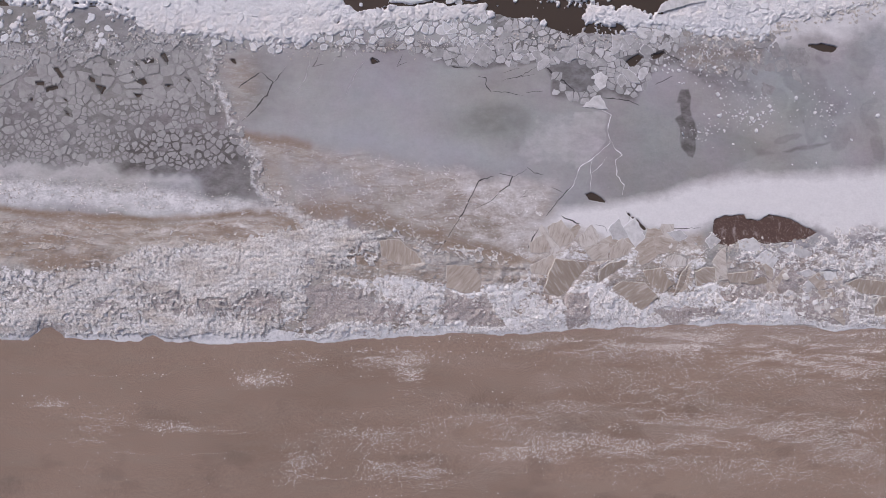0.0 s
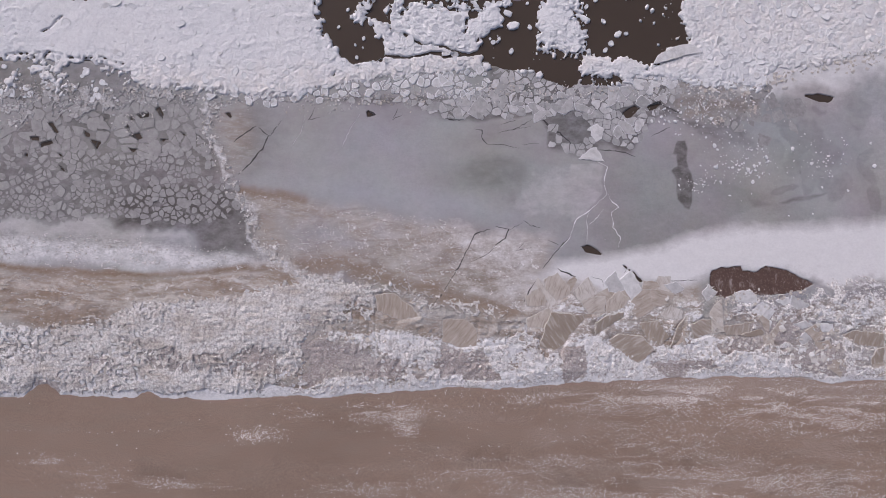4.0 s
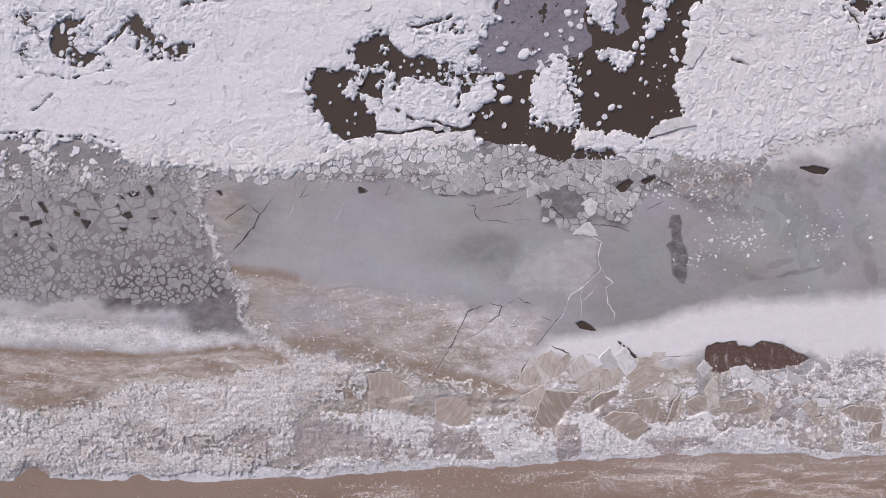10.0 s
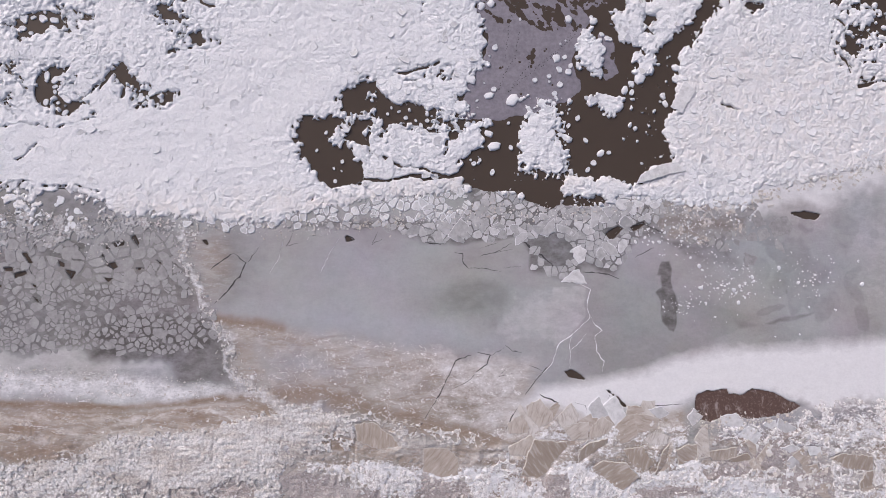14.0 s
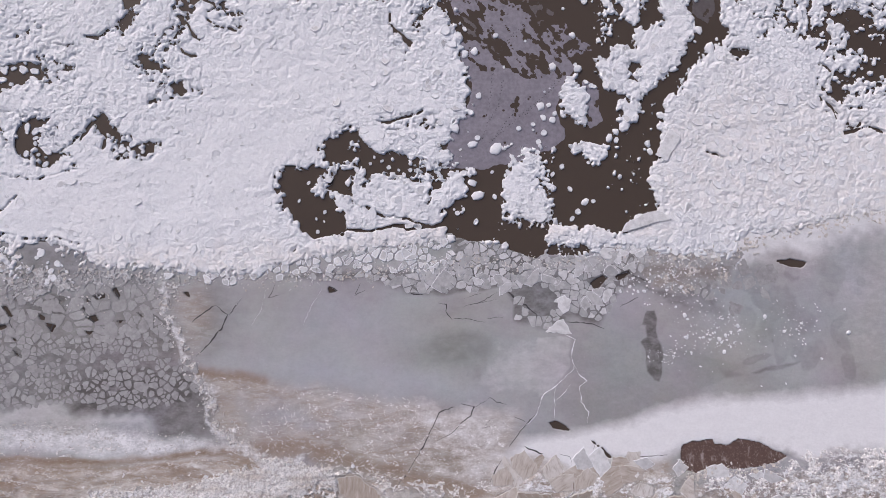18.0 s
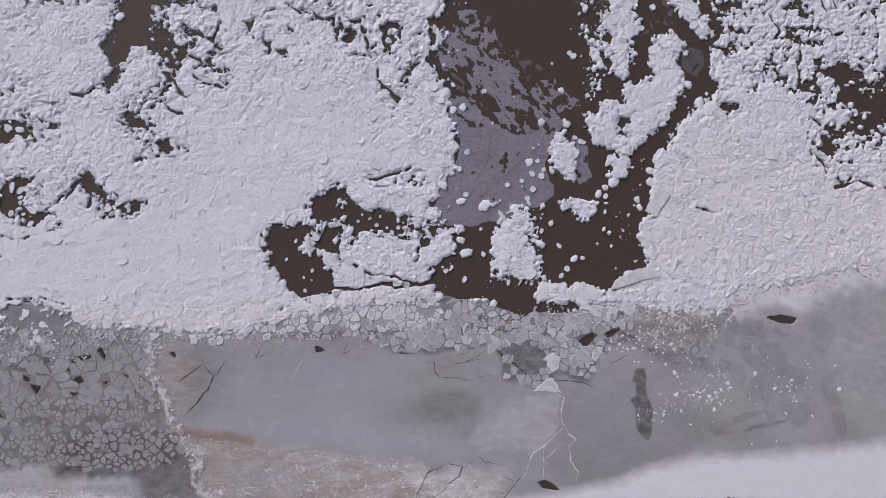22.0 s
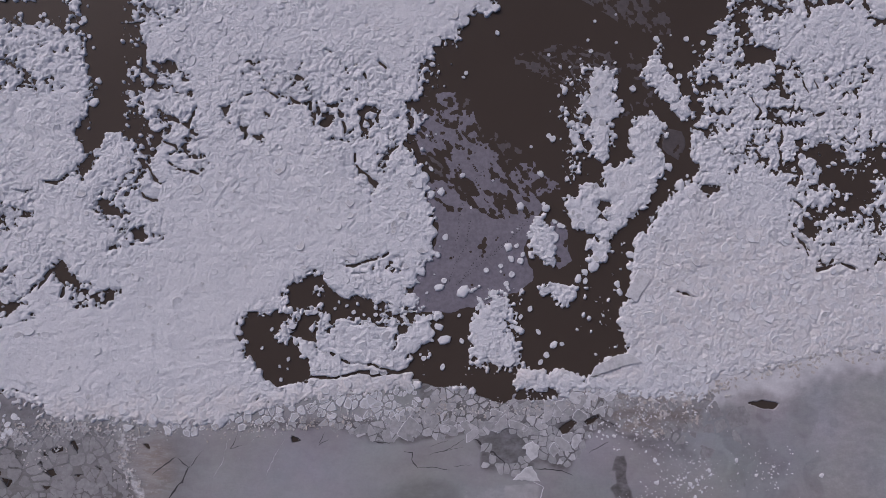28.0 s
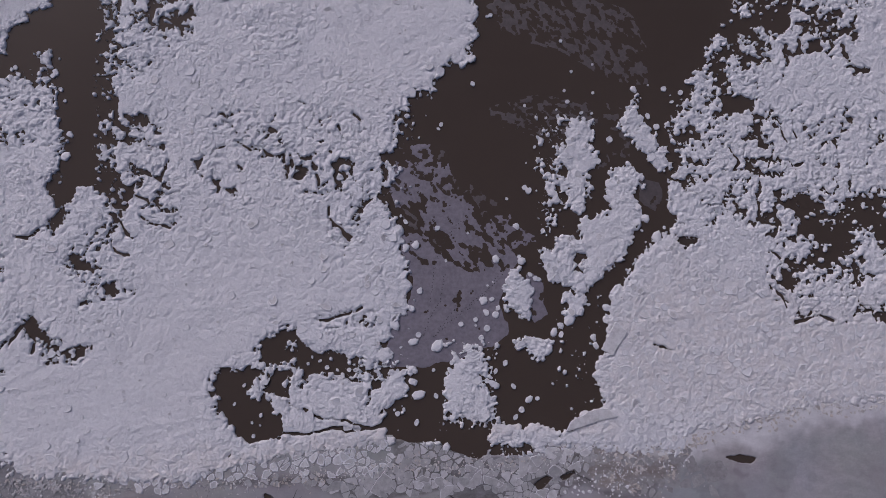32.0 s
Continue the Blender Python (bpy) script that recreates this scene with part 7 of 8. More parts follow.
CRACKS = [
    ([(-23.6, 32.6), (-22.0, 31.2), (-22.6, 29.4), (-24.8, 26.6), (-26.7, 24.8)], 0.12),
    ([(-23.8, 32.7), (-25.8, 31.4), (-27.3, 30.1)], 0.13),
    ([(-21.9, 30.9), (-20.0, 33.5)], 0.06),
    ([(-14.5, 36.0), (-15.6, 33.8), (-13.9, 34.2)], 0.07), ([(-1.3, 36.0), (-2.2, 34.0), (-0.7, 34.8)], 0.07), ([(14.9, 32.1), (17.8, 32.8), (20.5, 34.4)], 0.045), ([(15.1, 33.4), (17.8, 34.2)], 0.035), ([(17.1, 32.6), (20.2, 33.1)], 0.04), ([(18.7, 30.2), (21.5, 30.4)], 0.04),
    ([(13.4, 16.4), (10.8, 15.5), (10.1, 13.8), (8.0, 9.7), (5.7, 6.1), (4.1, 4.3)], 0.09), ([(14.31, 16.80), (16.37, 16.37), (15.95, 14.95), (14.08, 13.75)], 0.08), ([(18.87, 17.78), (19.89, 16.95), (21.55, 16.64)], 0.09), ([(16.37, 16.17), (17.41, 16.77), (18.74, 17.61)], 0.04),
    ([(10.37, 11.16), (13.25, 12.54), (14.70, 14.15)], 0.04), ([(26.10, 14.84), (24.42, 13.22), (23.36, 11.93), (21.89, 9.99)], 0.1), ([(20.62, 7.98), (19.57, 6.38), (18.85, 4.69)], 0.1), ([(22.77, 14.67), (24.63, 13.79)], 0.07), ([(19.04, 14.51), (17.58, 12.90), (20.27, 13.47)], 0.03),
    ([(24.37, 9.96), (25.61, 9.33), (27.26, 8.78)], 0.14), ([(34.82, 10.84), (35.65, 10.21), (35.21, 9.19)], 0.06), ([(29.76, 8.66), (31.63, 8.23), (31.82, 7.00)], 0.04), ([(40.24, 8.02), (43.62, 8.05), (47.44, 8.16)], 0.05),
    ([(21.10, 35.51), (23.38, 32.80), (24.84, 32.18), (27.12, 30.09)], 0.14), ([(31.32, 29.45), (34.70, 29.23), (36.18, 28.89), (37.44, 28.30)], 0.08), ([(40.07, 31.73), (41.80, 32.65), (43.31, 33.32)], 0.06), ([(33.09, 33.63), (34.81, 35.09), (35.67, 35.51)], 0.1), ([(38.24, 36.35), (41.26, 37.41), (42.53, 36.77), (45.08, 35.72)], 0.1),
    ([(-56.03, 32.94), (-54.83, 31.34), (-54.18, 28.76)], 0.09), ([(-43.83, 32.72), (-42.81, 30.91), (-41.43, 29.91)], 0.14), ([(-39.39, 35.53), (-38.58, 34.32), (-38.37, 33.51)], 0.14),
    ([(-49.39, 29.93), (-48.40, 29.13), (-48.23, 29.93)], 0.16), ([(-56.89, 29.56), (-55.57, 30.15)], 0.16), ([(-43.28, 34.32), (-42.86, 33.32), (-41.71, 34.32), (-40.54, 34.52)], 0.12), ([(-35.78, 31.70), (-34.67, 31.01)], 0.1), ([(-54.31, 26.38), (-52.36, 25.18), (-52.14, 24.38)], 0.07),
    ([(10.8, 32.7), (12.2, 32.4), (12.1, 31.4), (13.0, 30.1)], 0.09), ([(13.0, 30.1), (15.3, 30.1), (18.2, 29.6)], 0.045), ([(5.98, 34.28), (8.66, 33.95)], 0.12), ([(-6.50, 35.52), (-5.07, 34.78), (-6.21, 34.50)], 0.14), ([(57.75, 39.32), (58.83, 38.89), (59.46, 38.04)], 0.1), ([(55.28, 36.76), (56.13, 35.91), (55.86, 34.21)], 0.05),
]
for k, (line, width) in enumerate(CRACKS):
    crack(line, width * 1.3, 400 + k)
for k, (line, width) in enumerate([
    ([(31.08, 27.58), (32.71, 26.66), (32.08, 24.25), (32.50, 21.97), (31.18, 20.87), (29.47, 19.31), (27.87, 18.42), (26.93, 17.08), (26.57, 15.24), (25.85, 14.51), (23.74, 12.61)], 0.13),
    ([(32.55, 22.59), (33.08, 21.35), (34.45, 20.10), (33.34, 19.28), (33.55, 16.80), (34.65, 15.15), (34.41, 13.50)], 0.12), ([(29.47, 19.31), (29.12, 18.08), (29.43, 16.44), (29.05, 13.98)], 0.08), ([(32.00, 19.70), (30.71, 18.07), (29.44, 17.05)], 0.08),
    ([(-7.31, 35.11), (-9.13, 32.25), (-10.33, 29.39)], 0.05), ([(-16.00, 35.12), (-16.78, 31.86), (-18.37, 29.42)], 0.04), ([(-19.81, 33.90), (-21.97, 30.85)], 0.04), 
]):
    crack(line, 0.85 * width, 450 + k, 0.012, RIM_EDGE, 0.03).name = "frost_rim"
print("objects", len(bpy.data.objects))

# ---- single floes adrift ----
def round_outline(rng, n=9, wild=0.16):
    e, turn = rng.uniform(0.6, 1.0), rng.uniform(0, 6.28)
    out = []
    for k in range(n):
        a = 6.283 * (k + rng.uniform(-0.25, 0.25)) / n
        r = 1 + rng.uniform(-wild, wild)
        u, v = r * math.cos(a), r * e * math.sin(a)
        out.append((u * math.cos(turn) - v * math.sin(turn), u * math.sin(turn) + v * math.cos(turn)))
    return out


def chunk_mesh(name, rng, mat, angular=False):
    """A floe or lump of unit radius: a steep edge, a frosted rim and a slightly sunken top."""
    out = round_outline(rng, 7 if angular else 10, 0.22 if angular else 0.13)
    if not angular:
        out = soften(out)
    bm = bmesh.new()
    loops = []
    for s, z in (((1.0, -0.25), (1.0, 0.14), (0.82, 0.3), (0.55, 0.38)) if angular else ((1.0, -0.25), (1.02, 0.12), (0.94, 0.34), (0.8, 0.4), (0.62, 0.33))):
        loops.append([bm.verts.new((x * s, y * s, z + rng.uniform(-0.04, 0.04) * (z > 0))) for x, y in out])
    n = len(out)
    for a, b in zip(loops, loops[1:]):
        for k in range(n):
            bm.faces.new((a[k - 1], a[k], b[k], b[k - 1])).smooth = not angular
    top = bm.verts.new((rng.uniform(-0.1, 0.1), rng.uniform(-0.1, 0.1), (0.42 if angular else 0.33) + rng.uniform(-0.03, 0.05)))
    for k in range(n):
        bm.faces.new((loops[-1][k - 1], loops[-1][k], top)).smooth = not angular
    foot = set(bm.faces[:n])
    pair = []
    for part_name, m, gone in ((name, WET_ICE, lambda f: f not in foot), ("snow_cap", mat, lambda f: f in foot)):
        keep = [f for f in bm.faces if not gone(f)]
        verts = list({v for f in keep for v in f.verts})
        at = {v: k for k, v in enumerate(verts)}
        me = bpy.data.meshes.new(part_name)
        me.from_pydata([tuple(v.co) for v in verts], [], [[at[v] for v in f.verts] for f in keep])
        me.polygons.foreach_set("use_smooth", [not angular] * len(keep))
        me.materials.append(m)
        pair.append(me)
    bm.free()
    return pair


def put_chunk(name, shape, m, label, category, group):
    ob = new(name)
    ob.matrix_basis = m
    foot = new("wet_foot", shape[0])
    foot.parent = ob
    tagged(foot, "wet grey ice foot")
    cap = new("snow_cap", shape[1])
    cap.parent = ob
    tagged(cap, "white snow cap")
    tagged(ob, label, category, group)


rng = np.random.default_rng(51)
FLOE_SHAPES = [chunk_mesh("floe", rng, FLOE_SNOW) for _ in range(9)]
LUMP_SHAPES = [chunk_mesh("ice_lump", rng, FLOE_SNOW, True) for _ in range(7)]
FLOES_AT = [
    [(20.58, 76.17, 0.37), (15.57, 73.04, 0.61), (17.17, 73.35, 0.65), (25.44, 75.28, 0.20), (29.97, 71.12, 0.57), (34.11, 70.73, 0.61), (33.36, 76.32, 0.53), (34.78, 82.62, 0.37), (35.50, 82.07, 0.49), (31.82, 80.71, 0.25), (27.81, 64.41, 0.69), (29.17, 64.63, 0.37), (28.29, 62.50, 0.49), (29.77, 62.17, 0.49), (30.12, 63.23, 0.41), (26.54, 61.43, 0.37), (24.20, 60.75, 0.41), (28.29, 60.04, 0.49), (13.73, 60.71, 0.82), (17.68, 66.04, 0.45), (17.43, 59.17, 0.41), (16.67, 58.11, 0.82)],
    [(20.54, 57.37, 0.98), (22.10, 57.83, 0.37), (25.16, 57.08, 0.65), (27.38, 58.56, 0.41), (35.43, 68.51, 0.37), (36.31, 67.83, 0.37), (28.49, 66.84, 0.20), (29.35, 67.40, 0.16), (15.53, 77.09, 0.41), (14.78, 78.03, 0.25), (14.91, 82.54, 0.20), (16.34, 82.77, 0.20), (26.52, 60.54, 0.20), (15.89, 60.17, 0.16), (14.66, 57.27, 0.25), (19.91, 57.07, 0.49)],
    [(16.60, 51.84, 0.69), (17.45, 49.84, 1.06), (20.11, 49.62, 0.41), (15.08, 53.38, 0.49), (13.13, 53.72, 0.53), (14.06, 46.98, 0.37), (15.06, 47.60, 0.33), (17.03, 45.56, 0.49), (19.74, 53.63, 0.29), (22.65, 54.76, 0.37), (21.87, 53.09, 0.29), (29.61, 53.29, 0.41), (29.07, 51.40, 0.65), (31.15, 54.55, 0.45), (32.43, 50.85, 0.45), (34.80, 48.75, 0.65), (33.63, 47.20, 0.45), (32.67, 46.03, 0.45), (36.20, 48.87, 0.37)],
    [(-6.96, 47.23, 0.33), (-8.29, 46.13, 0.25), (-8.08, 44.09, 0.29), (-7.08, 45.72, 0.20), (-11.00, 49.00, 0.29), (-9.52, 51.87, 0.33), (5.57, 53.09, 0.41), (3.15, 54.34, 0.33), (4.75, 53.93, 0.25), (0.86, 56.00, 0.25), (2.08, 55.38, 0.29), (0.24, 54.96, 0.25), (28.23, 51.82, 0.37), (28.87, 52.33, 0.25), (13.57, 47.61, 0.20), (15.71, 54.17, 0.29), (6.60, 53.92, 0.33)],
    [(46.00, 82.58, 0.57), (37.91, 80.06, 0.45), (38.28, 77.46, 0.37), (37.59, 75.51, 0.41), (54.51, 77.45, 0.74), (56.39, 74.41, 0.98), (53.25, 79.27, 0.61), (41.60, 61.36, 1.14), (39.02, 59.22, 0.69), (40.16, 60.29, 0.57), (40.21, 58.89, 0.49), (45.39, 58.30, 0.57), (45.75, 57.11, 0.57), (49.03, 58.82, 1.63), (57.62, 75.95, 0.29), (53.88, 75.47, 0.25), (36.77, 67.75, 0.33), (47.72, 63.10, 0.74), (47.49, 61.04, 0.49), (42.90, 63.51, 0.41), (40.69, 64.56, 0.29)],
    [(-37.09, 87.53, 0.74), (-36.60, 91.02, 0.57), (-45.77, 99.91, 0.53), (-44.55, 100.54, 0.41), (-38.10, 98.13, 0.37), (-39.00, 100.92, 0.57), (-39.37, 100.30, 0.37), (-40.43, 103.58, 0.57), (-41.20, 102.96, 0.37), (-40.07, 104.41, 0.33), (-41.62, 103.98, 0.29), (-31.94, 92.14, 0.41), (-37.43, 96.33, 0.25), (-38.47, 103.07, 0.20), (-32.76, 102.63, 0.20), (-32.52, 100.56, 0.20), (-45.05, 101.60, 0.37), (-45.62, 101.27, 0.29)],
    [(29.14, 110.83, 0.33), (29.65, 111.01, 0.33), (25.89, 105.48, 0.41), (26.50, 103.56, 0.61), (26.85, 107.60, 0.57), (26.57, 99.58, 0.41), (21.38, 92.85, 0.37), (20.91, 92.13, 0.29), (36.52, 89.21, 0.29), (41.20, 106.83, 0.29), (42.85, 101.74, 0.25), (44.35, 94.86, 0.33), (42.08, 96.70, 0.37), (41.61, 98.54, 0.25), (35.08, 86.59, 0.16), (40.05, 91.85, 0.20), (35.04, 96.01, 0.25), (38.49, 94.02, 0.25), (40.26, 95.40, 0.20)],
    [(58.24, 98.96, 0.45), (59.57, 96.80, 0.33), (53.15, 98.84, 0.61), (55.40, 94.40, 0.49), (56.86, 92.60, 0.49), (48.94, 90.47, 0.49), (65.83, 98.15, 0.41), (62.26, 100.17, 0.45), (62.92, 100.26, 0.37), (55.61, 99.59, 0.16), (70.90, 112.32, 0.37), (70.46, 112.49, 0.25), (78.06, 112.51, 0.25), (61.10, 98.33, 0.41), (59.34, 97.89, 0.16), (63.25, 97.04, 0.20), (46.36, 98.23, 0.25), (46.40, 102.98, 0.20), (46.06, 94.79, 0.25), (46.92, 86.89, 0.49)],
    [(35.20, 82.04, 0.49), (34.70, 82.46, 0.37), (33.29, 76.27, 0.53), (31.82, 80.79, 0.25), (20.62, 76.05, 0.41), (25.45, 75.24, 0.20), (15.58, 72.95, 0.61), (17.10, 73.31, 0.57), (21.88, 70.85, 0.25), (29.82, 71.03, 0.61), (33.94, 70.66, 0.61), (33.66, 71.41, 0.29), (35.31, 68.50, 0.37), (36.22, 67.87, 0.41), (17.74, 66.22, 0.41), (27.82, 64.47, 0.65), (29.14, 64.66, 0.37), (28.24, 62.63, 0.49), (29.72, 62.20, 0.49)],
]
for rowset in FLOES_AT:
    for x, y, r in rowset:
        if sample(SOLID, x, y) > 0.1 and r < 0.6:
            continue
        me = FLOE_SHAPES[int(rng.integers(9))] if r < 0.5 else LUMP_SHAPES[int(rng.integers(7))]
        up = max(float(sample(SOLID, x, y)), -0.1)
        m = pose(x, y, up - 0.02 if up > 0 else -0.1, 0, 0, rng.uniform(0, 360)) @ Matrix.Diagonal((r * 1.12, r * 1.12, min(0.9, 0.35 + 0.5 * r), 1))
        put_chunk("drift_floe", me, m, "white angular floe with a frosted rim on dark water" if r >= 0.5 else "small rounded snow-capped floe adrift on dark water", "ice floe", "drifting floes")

for cx, cy, sx_, sy_, n in ((-51.6, 57.3, 1.5, 2.2, 22), (-54.3, 68.8, 2.3, 0.9, 16), (-37.0, 57.0, 1.6, 0.6, 8)):
    for _ in range(n):
        x, y, r = rng.normal(cx, sx_), rng.normal(cy, sy_), 0.25 + 0.5 * rng.random() ** 1.8
        if sample(SOLID, x, y) < 0.0:
            put_chunk("drift_floe", FLOE_SHAPES[int(rng.integers(9))], pose(x, y, -0.1, 0, 0, rng.uniform(0, 360)) @ Matrix.Diagonal((r * 1.2, r * 0.9, 0.5, 1)), "small rounded snow-capped floe adrift on dark water", "ice floe", "drifting floes")
for _ in range(46):
    x, y = rng.uniform(-66.5, -46), rng.uniform(36.5, 42.0)
    r = 0.22 + 0.55 * rng.random() ** 1.6
    put_chunk("drift_floe", FLOE_SHAPES[int(rng.integers(9))], pose(x, y, max(float(sample(SHEET_Z, x, y)), 0.0) - 0.02, 0, 0, rng.uniform(0, 360)) @ Matrix.Diagonal((r * 1.1, r * 0.9, 0.3, 1)), "rounded snow-rimmed floe frozen into grey ice", "ice floe", "floes frozen into grey ice")

# ---- slabs of silt-stained and white ice on the beach ridge ----
def slab(outline, mat, label, thick=0.22, tilt=(0, 0), seed=0):
    rng = np.random.default_rng(seed)
    rough_edge = []
    for (ax, ay), (bx, by) in zip(outline, outline[1:] + outline[:1]):
        ln = math.hypot(bx - ax, by - ay)
        rough_edge.append((ax, ay))
        for s in np.arange(0.5, ln - 0.3, 0.5):
            o = rng.uniform(-0.14, 0.14)
            rough_edge.append((ax + (bx - ax) * s / ln + (by - ay) / ln * o, ay + (by - ay) * s / ln - (bx - ax) / ln * o))
    me, cx, cy = plate_mesh("ice_slab", rough_edge, thick, mat, rng=rng, edge_mat=RIM_EDGE if mat is RIM_PLATE else SLAB_EDGE)
    pieces = []
    ob = new("ice_slab")
    for index, nm in ((0, "slab_top"), (1, "frosted_edge")):
        polys = [list(p.vertices) for p in me.polygons if p.material_index == index]
        used = sorted({v for p in polys for v in p})
        at = {v: k for k, v in enumerate(used)}
        half = bpy.data.meshes.new(nm)
        half.from_pydata([tuple(me.vertices[v].co) for v in used], [], [[at[v] for v in p] for p in polys])
        half.materials.append(me.materials[index])
        pieces.append(new(nm, half))
        pieces[-1].parent = ob
    tagged(pieces[1], "pale frosted broken edge")
    ob.matrix_basis = pose(cx, cy, 0.36 if label is LEAF else float(sample(SHEET_Z, cx, cy)) + 0.03, *tilt, 0)
    tagged(ob, label, "ice slab", "slabs on the beach ridge")


for k, (outline, mat, label, tilt) in enumerate(SLAB_PLAN):
    slab(outline, mat, label, 0.16 if label is BROWN else 0.07, [v * (0.8 if label is BROWN else 0.4) for v in tilt], 500 + k)

# ---- contiguous broken slabs under them ----
SLAB_FIELD = [(17.0, 9.5), (25.9, 9.6), (33.3, 7.2), (37.9, 7.8), (45.0, 6.8), (48.0, 4.8), (44.0, 2.4), (36.5, 2.2), (30.4, 2.0), (23.4, 1.0), (19.4, 2.0)]
plate_field("stranded_slab_field", "brown and beige silt-streaked ice slabs lying close together", SLAB_FIELD, 2.9, 0.05, MUD_PLATE, 0.03, 41, 0, 0.1, 0.6, edge=SLAB_EDGE)
SLAB_TAIL = [(49.4, 4.6), (55.9, 4.8), (64.4, 2.1), (72.1, 3.0), (78.7, 1.1), (85.8, 2.1), (85.4, -6.3), (71.8, -6.3), (62.3, -4.4), (52.8, -2.6), (47.2, -0.7)]
plate_field("scattered_slabs", "brown and beige ice slabs half buried in snow", SLAB_TAIL, 2.4, 0.1, MUD_PLATE, 0.05, 42, 0, 0.72, 3, edge=SLAB_EDGE, raft=0.2)


# ---- crusts of old snow and scaly ice ----
def crust(name, label, poly, cover, grain, thick, mat, seed, squash=1.0, slant=0.0, fade=1.2, cell=0.11, ridged=0.5):
    """A broken crust with ragged holes, lying on the shore ice."""
    xs, ys = [p[0] for p in poly], [p[1] for p in poly]
    x, y = np.meshgrid(np.arange(max(min(xs), -67) - 1, min(max(xs), 101) + 1, cell), np.arange(min(ys) - 1, max(ys) + 1, cell))
    u, v = x + slant * y + 0.8 * (fbm(x, y, 2.0, seed + 50, 3) - 0.5), y * squash + 0.8 * (fbm(x, y, 2.0, seed + 60, 3) - 0.5)
    f = (1 - ridged) * fbm(u, v, grain, seed, 6) + ridged * (1 - np.abs(2 * fbm(u, v, grain, seed + 20, 5) - 1))
    inside = signed(poly, x, y)
    lv = np.sort(f[inside > 0][::7])
    share = np.interp(f, lv, np.linspace(0, 1, lv.size))
    edge_ = smooth(inside + 1.2 * fade * (fbm(x, y, 3.0, seed + 30, 4) - 0.5), -0.3, fade)
    solid = np.minimum((share - 1 + cover * edge_ * (0.55 + 0.9 * vnoise(x, y, 7.0, seed + 70))) * 1.2, (sample(beach_in, x, y) - 0.25) * 0.5)
    solid = np.minimum(solid, sample(cut, x, y) - 0.1) - 0.95 * sample(grit, x, y)
    solid = np.minimum(solid, -(sample(LAID, x, y) + 0.12 - 0.9 * (fbm(x, y, 1.2, seed + 80, 3) - 0.5)))
    i = np.clip((x - X0) / CELL, 0, NX - 1.01)
    j = np.clip((y - Y0) / CELL, 0, NY - 1.01)
    i0, j0 = i.astype(int), j.astype(int)
    fi, fj = i - i0, j - j0
    base = (SHEET_Z[j0, i0] * (1 - fi) + SHEET_Z[j0, i0 + 1] * fi) * (1 - fj) + (SHEET_Z[j0 + 1, i0] * (1 - fi) + SHEET_Z[j0 + 1, i0 + 1] * fi) * fj
    bits = np.abs(2 * fbm(x * 1.25 + 0.6 * y, y * 0.75 - 0.45 * x, 0.75, seed + 40, 3) - 1) * 1.4
    z = base + 0.02 + thick * (0.45 + 0.6 * np.clip(solid * 3, 0, 1) ** 0.5 + 0.55 * bits * np.clip(solid * 3, 0, 1))
    pos = solid > 0
    gy, gx = np.gradient(solid, cell)
    g = np.sqrt(gx * gx + gy * gy) + 1e-4
    step = np.where(pos, 0, np.clip(-solid / g, 0, 0.9 * cell))
    co = np.stack([x + step * gx / g, y + step * gy / g, np.where(pos, z, base - 0.04)], -1).reshape(-1, 3)
    keep = pos[:-1, :-1] | pos[1:, :-1] | pos[:-1, 1:] | pos[1:, 1:]
    r, q = np.nonzero(keep)
    n = x.shape[1]
    k = r * n + q
    cells_ = np.stack([k, k + 1, k + 1 + n, k + n], 1)
    used, idx = np.unique(cells_, return_inverse=True)
    thing(name, mesh_from(name, co[used], idx.reshape(cells_.shape), None, False), mat, label, "ice crust", kind="stuff")


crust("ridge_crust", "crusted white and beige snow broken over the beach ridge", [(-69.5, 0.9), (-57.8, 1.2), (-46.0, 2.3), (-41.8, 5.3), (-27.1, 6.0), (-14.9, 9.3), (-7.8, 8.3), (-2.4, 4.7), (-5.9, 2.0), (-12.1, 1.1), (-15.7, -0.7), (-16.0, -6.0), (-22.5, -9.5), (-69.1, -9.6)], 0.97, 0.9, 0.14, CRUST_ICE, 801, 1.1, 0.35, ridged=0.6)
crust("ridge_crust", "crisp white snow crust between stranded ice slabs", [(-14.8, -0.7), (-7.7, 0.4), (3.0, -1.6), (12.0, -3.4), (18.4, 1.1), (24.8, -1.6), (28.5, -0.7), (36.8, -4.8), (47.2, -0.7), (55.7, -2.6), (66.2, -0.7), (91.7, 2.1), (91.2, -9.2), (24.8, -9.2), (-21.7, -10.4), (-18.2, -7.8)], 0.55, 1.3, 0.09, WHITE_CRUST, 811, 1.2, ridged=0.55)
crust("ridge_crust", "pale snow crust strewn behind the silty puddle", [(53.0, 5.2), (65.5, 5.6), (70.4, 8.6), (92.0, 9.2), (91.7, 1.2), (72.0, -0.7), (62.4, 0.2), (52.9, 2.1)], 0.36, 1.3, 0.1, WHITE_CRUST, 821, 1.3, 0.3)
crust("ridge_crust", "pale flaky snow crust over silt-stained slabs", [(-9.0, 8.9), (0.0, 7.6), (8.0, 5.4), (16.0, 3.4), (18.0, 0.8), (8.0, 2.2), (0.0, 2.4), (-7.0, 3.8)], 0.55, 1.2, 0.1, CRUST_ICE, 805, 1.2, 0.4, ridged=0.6)
